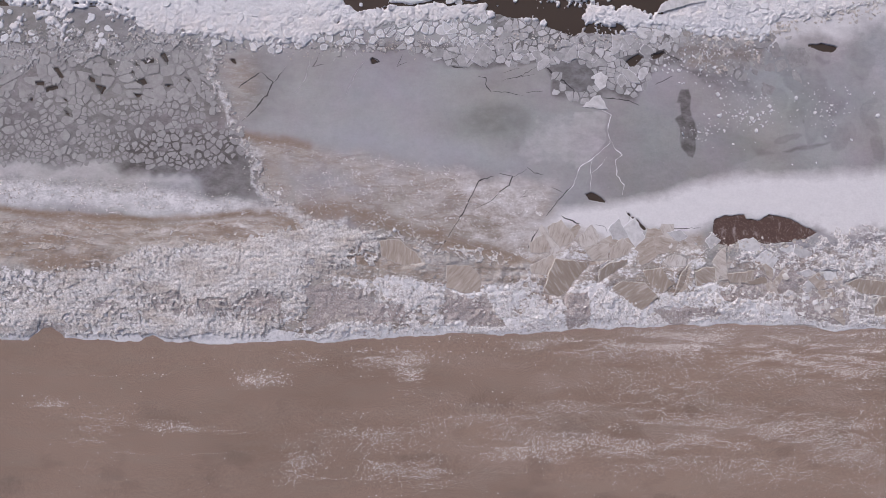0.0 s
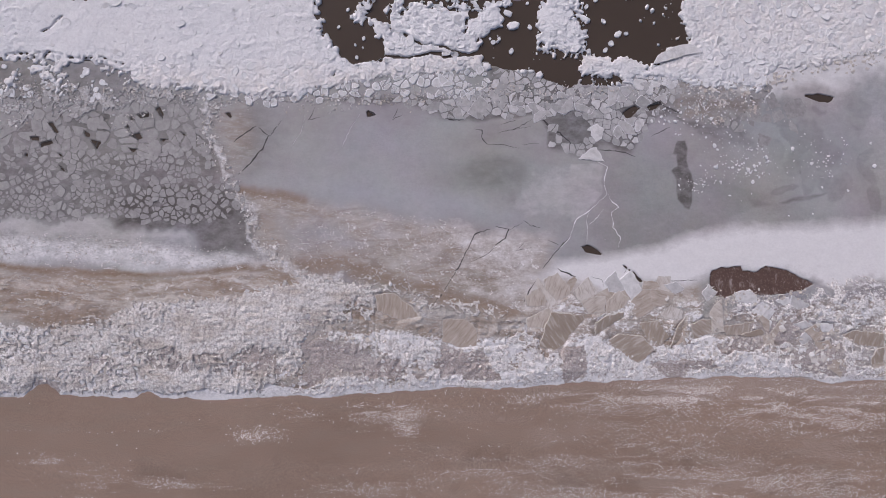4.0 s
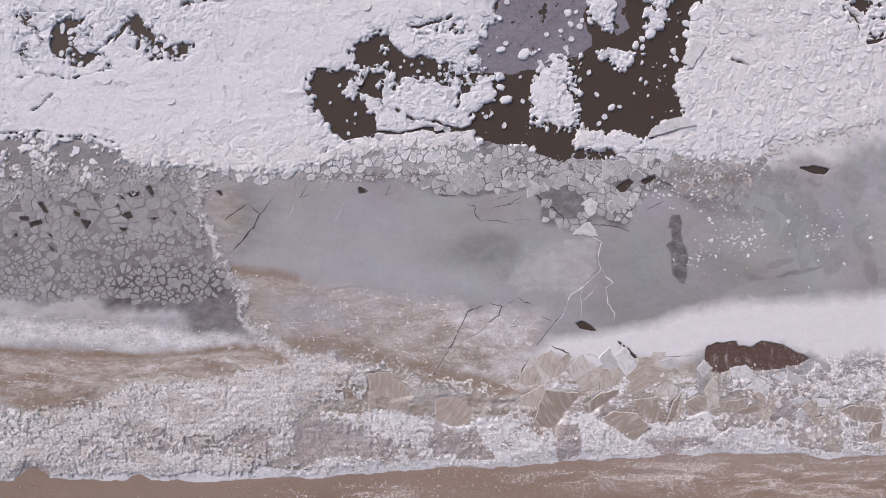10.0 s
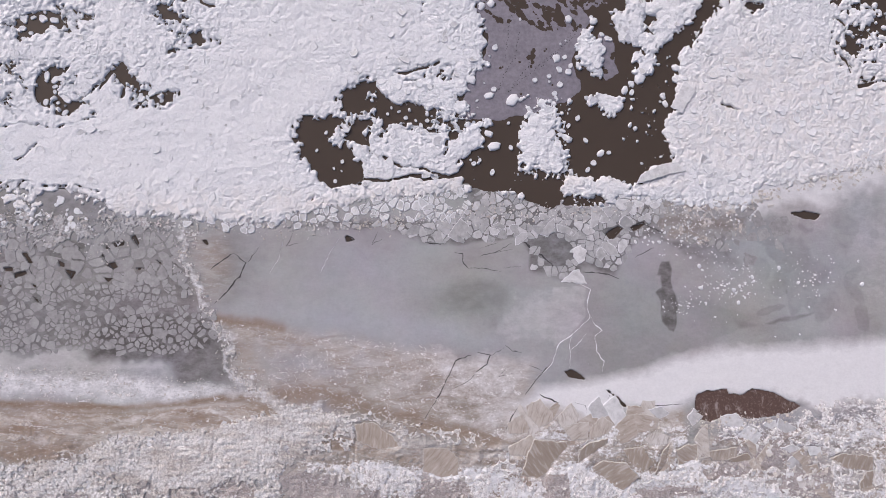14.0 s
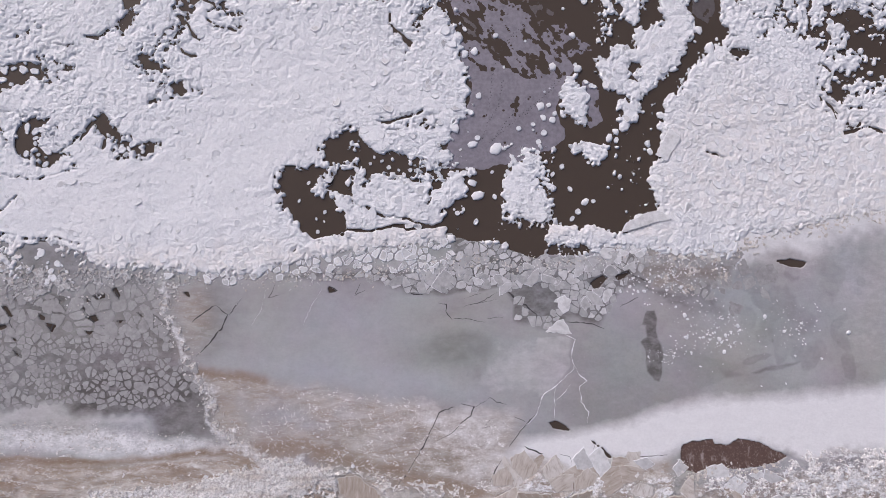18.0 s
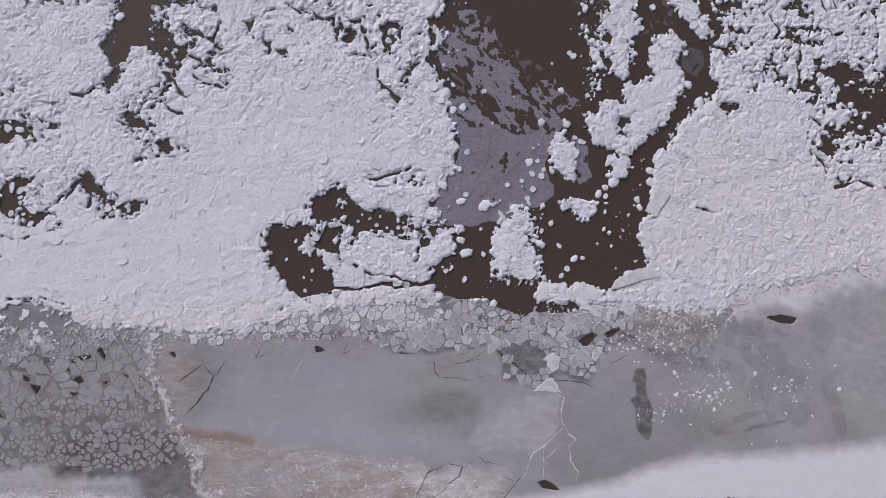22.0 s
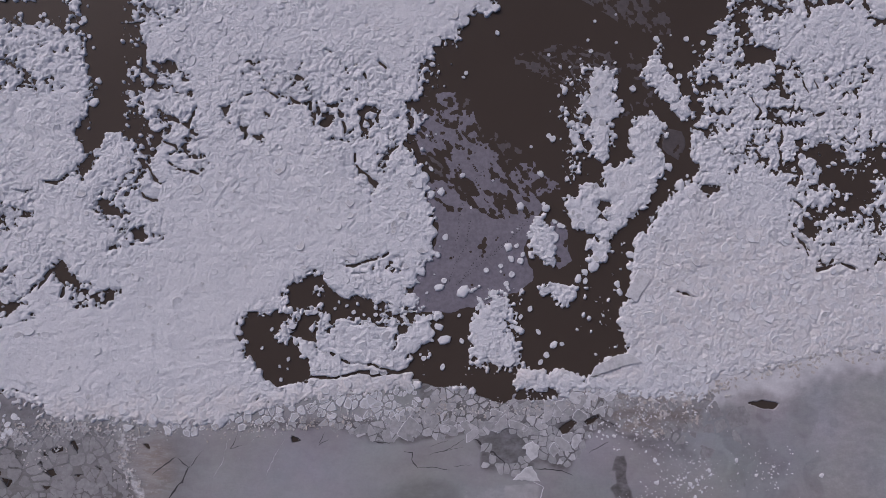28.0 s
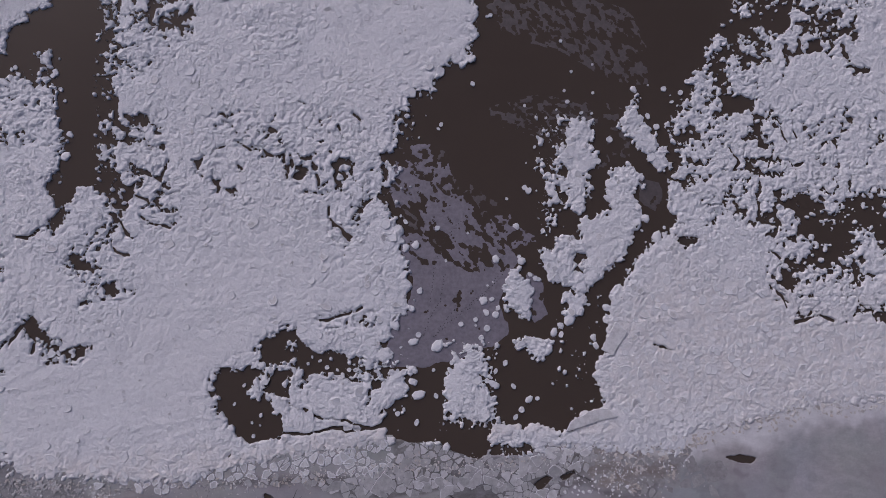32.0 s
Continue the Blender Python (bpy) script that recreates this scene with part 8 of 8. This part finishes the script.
crust("silt_band_crust", "wavy beige ice ridges along the silt band", [(-69.8, 10.1), (-58.1, 9.1), (-41.9, 8.5), (-21.9, 10.0), (-14.9, 8.6), (-27.1, 5.9), (-41.8, 5.1), (-46.0, 1.9), (-69.5, 0.7)], 0.12, 2.4, 0.04, SILTY_CRUST, 831, 4.5, 0.2)
crust("scaly_crust", "thin scaly cream crust on silt-stained ice", [(-20.3, 18.5), (-2.4, 17.4), (13.9, 15.2), (22.7, 14.4), (21.2, 9.3), (18.4, 2.0), (10.2, 2.0), (-2.4, 4.7), (-7.8, 8.1), (-14.9, 10.5), (-22.0, 13.1)], 0.13, 1.6, 0.05, WHITE_CRUST, 841, 2.0, 0.6, ridged=0.85)
crust("frost_crust", "veined white frost crust on blue-grey ice", [(-68.0, 16.7), (-52.9, 16.0), (-40.1, 15.3), (-27.2, 13.0), (-21.1, 11.4), (-24.6, 9.7), (-35.8, 9.2), (-52.7, 10.4), (-67.8, 11.2)], 0.12, 2.0, 0.03, WHITE_CRUST, 851, 1.8, -0.2, ridged=0.85)
crust("frost_crust", "lumpy white frost crust beside the pack ice", [(-68.7, 39.2), (-56.9, 39.5), (-41.5, 38.9), (-32.3, 37.9), (-33.6, 36.1), (-44.8, 35.1), (-53.3, 33.3), (-68.4, 29.6)], 0.42, 1.3, 0.09, GREY_CRUST, 861, 1.0, ridged=0.6)

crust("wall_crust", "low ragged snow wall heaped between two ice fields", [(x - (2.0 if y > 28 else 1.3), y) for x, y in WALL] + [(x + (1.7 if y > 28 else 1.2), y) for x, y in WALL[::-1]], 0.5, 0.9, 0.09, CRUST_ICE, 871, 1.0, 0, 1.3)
crust("rubble_crust", "brownish crumbly ice crust beside broken plates", [(45.1, 40.7), (58.4, 40.2), (59.2, 35.1), (55.2, 31.4), (48.7, 34.2), (44.0, 36.5)], 0.16, 1.0, 0.06, SILTY_CRUST, 891, 1.2)

# ---- rubble and crumbs ----
def shards(n, place, sizes, seed, flatness=0.4):
    """Many small broken blocks as one mesh: corners shaken, turned at random."""
    rng = np.random.default_rng(seed)
    cube = np.array([(x, y, z) for z in (-1, 1) for y in (-1, 1) for x in (-1, 1)], float)
    quad = np.array([(0, 2, 3, 1), (4, 5, 7, 6), (0, 1, 5, 4), (2, 6, 7, 3), (0, 4, 6, 2), (1, 3, 7, 5)])
    pts = place(rng, n)
    n = len(pts)
    s = rng.uniform(0, 1, n) ** 2.4 * (sizes[1] - sizes[0]) + sizes[0]
    v = cube[None] * (1 + rng.uniform(-0.6, 0.2, (n, 8, 3)))
    v *= np.stack([s * rng.uniform(0.7, 1.3, n), s * rng.uniform(0.4, 0.9, n), s * flatness * rng.uniform(0.5, 1.2, n)], 1)[:, None]
    lean = 0.16 + 0.7 * flatness
    a, b, c = rng.uniform(0, 6.28, n), rng.normal(0, lean, n), rng.normal(0, lean, n)
    y, z = v[..., 1] * np.cos(b)[:, None] - v[..., 2] * np.sin(b)[:, None], v[..., 1] * np.sin(b)[:, None] + v[..., 2] * np.cos(b)[:, None]
    x, z = v[..., 0] * np.cos(c)[:, None] + z * np.sin(c)[:, None], z * np.cos(c)[:, None] - v[..., 0] * np.sin(c)[:, None]
    x, y = x * np.cos(a)[:, None] - y * np.sin(a)[:, None], x * np.sin(a)[:, None] + y * np.cos(a)[:, None]
    out = np.stack([x + pts[:, 0:1], y + pts[:, 1:2], z + pts[:, 2:3] + 0.3 * s[:, None] * flatness], -1)
    faces = (quad[None] + 8 * np.arange(n)[:, None, None]).reshape(-1, 4)
    return mesh_from("rubble", out.reshape(-1, 3), faces)


def within(poly, bias=0.0, seed=0, floor=None):
    def place(rng, n):
        xs, ys = [p[0] for p in poly], [p[1] for p in poly]
        x, y = rng.uniform(min(xs), max(xs), n * 4), rng.uniform(min(ys), max(ys), n * 4)
        ok = (signed(poly, x, y) + rng.normal(0, 0.7, n * 4) > 0) & (sample(beach_in, x, y) > 0.6)
        if bias:
            ok &= fbm(x, y, 3.0, seed, 4) + rng.normal(0, 0.05, n * 4) > bias
        x, y = x[ok][:n], y[ok][:n]
        return np.stack([x, y, sample(SHEET_Z, x, y) if floor is None else np.full(len(x), floor)], 1)
    return place


def along(line, width):
    def place(rng, n):
        seg = [math.hypot(b[0] - a[0], b[1] - a[1]) for a, b in zip(line, line[1:])]
        k = rng.choice(len(seg), n, p=np.array(seg) / sum(seg))
        t = rng.random(n)
        p, q = np.array(line)[k], np.array(line)[k + 1]
        xy = p + (q - p) * t[:, None] + rng.normal(0, width, (n, 2))
        return np.column_stack([xy, sample(SHEET_Z, xy[:, 0], xy[:, 1])])
    return place


LEFT_RIDGE = [(-69.5, 0.7), (-46.0, 1.9), (-41.8, 5.3), (-27.1, 5.7), (-14.9, 8.6), (-7.7, 5.6), (-12.1, 1.1), (-16.1, -0.7), (-16.5, -6.0), (-22.6, -8.6), (-69.1, -9.1)]
RIGHT_RIDGE = [(-14.8, 2.0), (-2.4, 0.2), (11.1, -2.5), (18.4, 2.0), (24.8, -2.5), (34.0, -4.3), (47.2, 2.1), (72.1, 3.0), (91.8, 4.9), (91.3, -8.2), (24.8, -8.8), (-14.7, -9.5)]
JUMBLE = [(41.7, 5.7), (49.2, 5.7), (55.8, 4.4), (70.2, 2.1), (77.8, -0.7), (77.6, -6.3), (67.0, -6.3), (52.8, -1.6), (43.4, -0.7)]
for nm, me, lb in (
    ("ridge_rubble", shards(1300, within(LEFT_RIDGE, 0.46, 601), (0.05, 0.24), 61, 0.2), "crumbled white and beige ice rubble on the beach ridge"),
    ("ridge_rubble", shards(2600, within(RIGHT_RIDGE, 0.45, 611), (0.04, 0.3), 62, 0.28), "loose snowy ice rubble between stranded slabs"),
    ("ridge_flakes", shards(1300, within(LEFT_RIDGE, 0.4, 603), (0.12, 0.5), 72, 0.08), "thin overlapping flakes of white ice on the ridge"),
    ("ridge_flakes", shards(420, within(RIGHT_RIDGE, 0.5, 613), (0.15, 0.55), 73, 0.1), "thin tilted flakes of snowy ice among slabs"),
    ("field_crumbs", shards(420, within([(-68.7, 38.1), (-56.9, 38.6), (-32.8, 38.3), (-32.3, 33.4), (-41.3, 31.6), (-51.6, 33.3), (-68.4, 30.6)], 0.5, 641), (0.05, 0.24), 74, 0.25), "white and beige ice crumbs frozen onto grey plates"),
    ("slab_jumble", shards(300, within(JUMBLE, 0.48, 621), (0.1, 0.6), 63, 0.14), "jumbled broken ice slabs beside the silty puddle"),
    ("pool_rubble", shards(260, along([(x + 0.2, y - 0.4) for x, y in SILT_HOLE[9:]], 0.45), (0.05, 0.3), 75), "broken pinkish-white ice bits rimming the silty puddle"),
    ("wall_rubble", shards(420, along(WALL, 0.95), (0.05, 0.26), 64, 0.2), "low wall of white ice rubble between ice fields"),
    ("belt_rubble", shards(1600, along([(-67.0, 38.5), (-53.4, 37.3), (-40.6, 37.8), (-31.0, 37.5), (-23.1, 37.2), (-13.4, 36.9), (-0.8, 37.7), (13.7, 39.1), (26.7, 38.7), (36.0, 39.3), (41.7, 40.1)], 0.9), (0.06, 0.26), 65), "white ice crumbs along the pack edge"),
    ("edge_rubble", shards(700, along([(46.0, 40.6), (58.5, 40.2), (66.8, 43.8), (81.4, 46.4), (97.0, 47.2)], 0.9), (0.08, 0.45), 78, 0.22), "broken white ice along the soft edge of the pack"),
    ("scum_rubble", shards(350, within([(-70.0, 15.8), (-50.6, 15.3), (-33.3, 13.5), (-24.6, 13.1), (-14.9, 9.6), (-37.6, 10.1), (-54.7, 10.5), (-69.9, 12.2)], 0.5, 631), (0.05, 0.22), 66), "frozen white crumbs at the edge of the silt band"),
):
    thing(nm, me, SHARD, lb, "ice rubble", kind="stuff")
crust("frost_scales", "ragged white frost scales along the silt-stained ice", [(-24.5, 22.0), (-17.0, 21.4), (-9.0, 20.0), (2.0, 18.6), (10.0, 17.4), (8.0, 15.6), (-2.0, 16.6), (-12.0, 18.0), (-21.0, 19.4)], 0.2, 1.3, 0.05, WHITE_CRUST, 895, 2.6, 0.5, ridged=0.9)
thing("frost_flakes", shards(420, within([(-20.0, 19.0), (-4.0, 17.6), (8.0, 15.5), (10.0, 9.0), (-4.0, 9.5), (-18.0, 13.0)], 0.5, 651), (0.04, 0.16), 77, 0.12), SHARD, "thin cream flakes of ice scattered on brown silt", "ice flakes", kind="stuff")
# bits of white ice thrown onto the grey sheet
BITS = [
    [(50.89, 26.76, 0.45), (50.77, 30.33, 0.41), (51.19, 29.66, 0.29), (59.47, 28.45, 0.37), (59.79, 27.77, 0.33), (56.37, 26.39, 0.41), (57.38, 26.94, 0.33), (53.74, 26.70, 0.29), (57.13, 24.33, 0.37), (64.09, 29.95, 0.41), (67.25, 27.48, 0.37), (78.12, 27.14, 0.41), (68.94, 23.50, 0.25), (73.40, 23.00, 0.29), (50.25, 34.85, 0.33), (44.20, 34.22, 0.37), (40.22, 34.31, 0.33), (51.65, 24.32, 0.25), (58.19, 25.12, 0.25)],
    [(45.10, 35.70, 0.25), (41.86, 34.98, 0.29), (42.49, 34.43, 0.25), (43.13, 34.22, 0.29), (42.27, 33.80, 0.20), (41.42, 34.22, 0.20), (46.63, 36.67, 0.25), (47.86, 34.43, 0.25), (48.92, 33.46, 0.20), (49.30, 31.68, 0.25), (44.68, 36.12, 0.20), (54.87, 27.03, 0.25), (55.66, 27.45, 0.20), (56.70, 25.84, 0.25), (54.76, 26.28, 0.20), (56.04, 25.76, 0.20), (57.58, 26.26, 0.25), (48.32, 26.98, 0.20), (63.11, 18.74, 0.20), (67.21, 19.08, 0.20)],
]
BITS.append([(-2.55, 7.59, 0.37), (-0.30, 8.34, 0.20), (1.96, 5.87, 0.25), (-8.47, 7.27, 0.20), (5.05, 4.03, 0.25)])
for rowset in BITS:
    for x, y, r in rowset:
        shape = LUMP_SHAPES[int(rng.integers(7))]
        put_chunk("ice_bit", shape, pose(x, y, float(sample(SHEET_Z, x, y)) + 0.03, 0, 0, rng.uniform(0, 360)) @ Matrix.Diagonal((r, r, r, 1)), "small white lump of ice on grey ice", "ice lump", "ice lumps on the grey sheet")


def puffs(centres):
    def place(rng, n):
        out = []
        for x, y, sx, sy, share in centres:
            m = int(n * share)
            out.append(np.column_stack([rng.normal(x, sx, m), rng.normal(y, sy, m)]))
        xy = np.concatenate(out)
        return np.column_stack([xy, sample(SHEET_Z, xy[:, 0], xy[:, 1]) + 0.03])
    return place


(b1, b2, b3, b4, b5) = [(49.2, 35.8), (55.6, 27.5), (48.0, 24.1), (68.5, 28.6), (50.2, 38.4)]
me = shards(700, puffs([(*b1, 4.0, 2.6, 0.3), (*b2, 3.2, 2.0, 0.25), (*b3, 1.8, 0.7, 0.08), (*b4, 3.5, 2.0, 0.12), (*b5, 5.0, 2.4, 0.25)]), (0.05, 0.2), 68, 0.6)
me.materials.clear()
thing("ice_crumbs", me, FLOE_SNOW, "tiny white ice crumbs strewn over the grey sheet", "ice crumbs", kind="stuff")

# ---- snow-filled footprints on the sand ----
def ground_z(x, y):
    b = np.interp(x, [p[0] for p in SAND_EDGE], [p[1] for p in SAND_EDGE]) - y
    return 0.02 + 0.016 * b + 0.10 * (fbm(x * 0.6, y * 1.4, 5.0, 301, 4) - 0.5) * np.clip(b, 0, 1)


def footprints():
    rng = np.random.default_rng(71)
    spots = []
    for (x, y), sx, sy, n in (
        ([(-11.1, -12.4)][0], 5.0, 0.55, 260), ([(-3.2, -12.6)][0], 3.6, 0.7, 240), ([(-0.3, -15.1)][0], 1.2, 1.2, 130), ([(-23.2, -15.8)][0], 2.0, 0.7, 110), ([(21.1, -10.2)][0], 9.0, 1.0, 260),
        ([(41.4, -10.4)][0], 9.0, 1.0, 620), ([(55.4, -11.5)][0], 11.0, 1.8, 900), ([(69.7, -13.2)][0], 9.0, 2.4, 900), ([(77.5, -11.9)][0], 6.0, 3.0, 500),
        ([(33.8, -18.8)][0], 6.0, 3.6, 380), ([(30.1, -25.0)][0], 8.0, 2.6, 520), ([(42.0, -26.9)][0], 8.0, 2.4, 520), ([(63.6, -24.5)][0], 11.0, 2.2, 700), ([(69.2, -29.1)][0], 10.0, 3.0, 600),
        ([(19.2, -27.5)][0], 5.0, 1.2, 260), ([(-16.7, -29.1)][0], 2.0, 1.6, 150), ([(-4.0, -29.3)][0], 2.2, 1.2, 120), ([(3.1, -29.9)][0], 2.4, 1.4, 160), ([(-46.6, -24.1)][0], 2.5, 2.0, 130),
        ([(-33.5, -22.8)][0], 4.5, 0.5, 110), ([(-54.7, -19.6)][0], 1.5, 0.8, 60), ([(-5.8, -24.7)][0], 4.0, 1.0, 130), ([(46.8, -18.9)][0], 2.0, 3.0, 90), ([(13.8, -22.1)][0], 8.0, 2.0, 200),
    ):
        n = int((5.0 if x < 25 else 5.5) * n)
        spots.append(np.column_stack([rng.normal(x, sx * 1.1, n), rng.normal(y, sy, n)]))
    # single trails, pace by pace
    for line in (
        [(-12.0, -15.5), (-2.3, -15.5), (3.0, -17.6)], [(13.8, -23.2), (17.8, -21.3), (19.7, -20.9)], [(8.4, -15.0), (11.1, -17.7), (15.6, -17.5)], [(-38.6, -22.3), (-28.4, -23.8), (-14.5, -24.4), (-5.8, -24.9)], [(-15.3, -31.1), (-2.2, -30.8), (5.7, -31.2)],
        [(-7.5, -34.0), (0.4, -33.8), (6.6, -31.7)], [(9.3, -15.0), (12.7, -15.9), (12.9, -14.6)], [(28.4, -14.7), (43.2, -15.5), (52.4, -19.0)], [(-19.8, -18.2), (-9.3, -21.4), (3.0, -22.0), (15.6, -22.3)], [(-52.1, -20.9), (-45.4, -21.6), (-35.2, -21.9)],
        [(22.7, -31.5), (26.3, -33.1), (30.0, -34.7)], [(-45.3, -26.5), (-35.1, -27.1), (-26.6, -26.8), (-16.3, -26.1)], [(-60.7, -14.4), (-47.3, -15.0), (-34.5, -14.8)], [(45.6, -33.2), (51.2, -31.6), (56.8, -32.5)], [(-14.6, -21.3), (-7.6, -21.1), (6.6, -21.6), (18.3, -21.6)],
    ):
        for (ax, ay), (bx, by) in zip(line, line[1:]):
            n = int(math.hypot(bx - ax, by - ay) / 0.62)
            t = (np.arange(n) + 0.5) / max(n, 1)
            spots.append(np.column_stack([ax + (bx - ax) * t + rng.normal(0, 0.1, n), ay + (by - ay) * t + rng.normal(0, 0.12, n)]))
    xy = np.concatenate(spots + [np.column_stack([rng.uniform(-64, 84, 500), rng.uniform(-36, -10, 500)])])
    lim = np.interp(xy[:, 0], [p[0] for p in SAND_EDGE], [p[1] for p in SAND_EDGE]) - 0.3
    xy = xy[(xy[:, 1] < lim) & (fbm(xy[:, 0] * 0.35 + 0.2 * xy[:, 1], xy[:, 1] * 2.2, 2.2, 75, 4) + rng.normal(0, 0.07, len(xy)) > 0.47)]
    n = len(xy)
    ln = 0.055 + 0.11 * rng.random(n) ** 2.5
    wd, a = ln * rng.uniform(0.4, 0.7, n), rng.normal(0.1, 0.6, n)
    ang = np.arange(6) * math.pi / 3
    u, v = np.cos(ang)[None] * ln[:, None], np.sin(ang)[None] * wd[:, None]
    x = xy[:, :1] + u * np.cos(a)[:, None] - v * np.sin(a)[:, None]
    y = xy[:, 1:] + u * np.sin(a)[:, None] + v * np.cos(a)[:, None]
    z = ground_z(x, y) - 0.01
    top = np.column_stack([xy, ground_z(xy[:, 0], xy[:, 1]) + 0.045])
    co = np.concatenate([np.stack([x, y, z], -1), top[:, None]], 1)
    tri = np.array([(k, (k + 1) % 6, 6) for k in range(6)])
    return mesh_from("footprint_snow", co.reshape(-1, 3), (tri[None] + 7 * np.arange(n)[:, None, None]).reshape(-1, 3))


thing("footprint_snow", footprints(), SAND_FROST, "white snow caught in footprints on the sand", "snow", kind="stuff")


# ---- bird tracks pressed into the new ice ----
def tracks():
    rng = np.random.default_rng(81)
    pts = []
    for line in ([(32.17, 70.07), (29.77, 67.27), (27.19, 65.13), (24.62, 62.99), (21.63, 60.44), (19.30, 58.33)], [(31.09, 69.42), (28.48, 65.99), (25.04, 62.99)], [(21.75, 68.92), (20.84, 64.24), (18.92, 61.28), (18.05, 58.75)], [(23.58, 63.83), (21.21, 60.44), (19.52, 58.75)], [(24.41, 77.29), (21.83, 74.47), (20.08, 70.18), (19.37, 64.23)]):
        for (ax, ay), (bx, by) in zip(line, line[1:]):
            n = int(math.hypot(bx - ax, by - ay) / 0.42)
            t = (np.arange(n) + 0.5) / max(n, 1)
            pts.append(np.column_stack([ax + (bx - ax) * t + rng.normal(0, 0.1, n), ay + (by - ay) * t + rng.normal(0, 0.1, n)]))
    xy = np.concatenate(pts)
    n = len(xy)
    r, a = rng.uniform(0.06, 0.11, n), rng.uniform(0, 6.28, n)
    ang = np.arange(5) * 2 * math.pi / 5
    x, y = xy[:, :1] + np.cos(ang + a[:, None]) * r[:, None], xy[:, 1:] + np.sin(ang + a[:, None]) * r[:, None]
    co = np.concatenate([np.stack([x, y, np.full(x.shape, -0.081)], -1), np.column_stack([xy, np.full(n, -0.079)])[:, None]], 1)
    tri = np.array([(k, (k + 1) % 5, 5) for k in range(5)])
    return mesh_from("bird_tracks", co.reshape(-1, 3), (tri[None] + 6 * np.arange(n)[:, None, None]).reshape(-1, 3))


thing("bird_tracks", tracks(), CRACK, "dotted dark animal tracks across thin new ice", "tracks", kind="stuff")
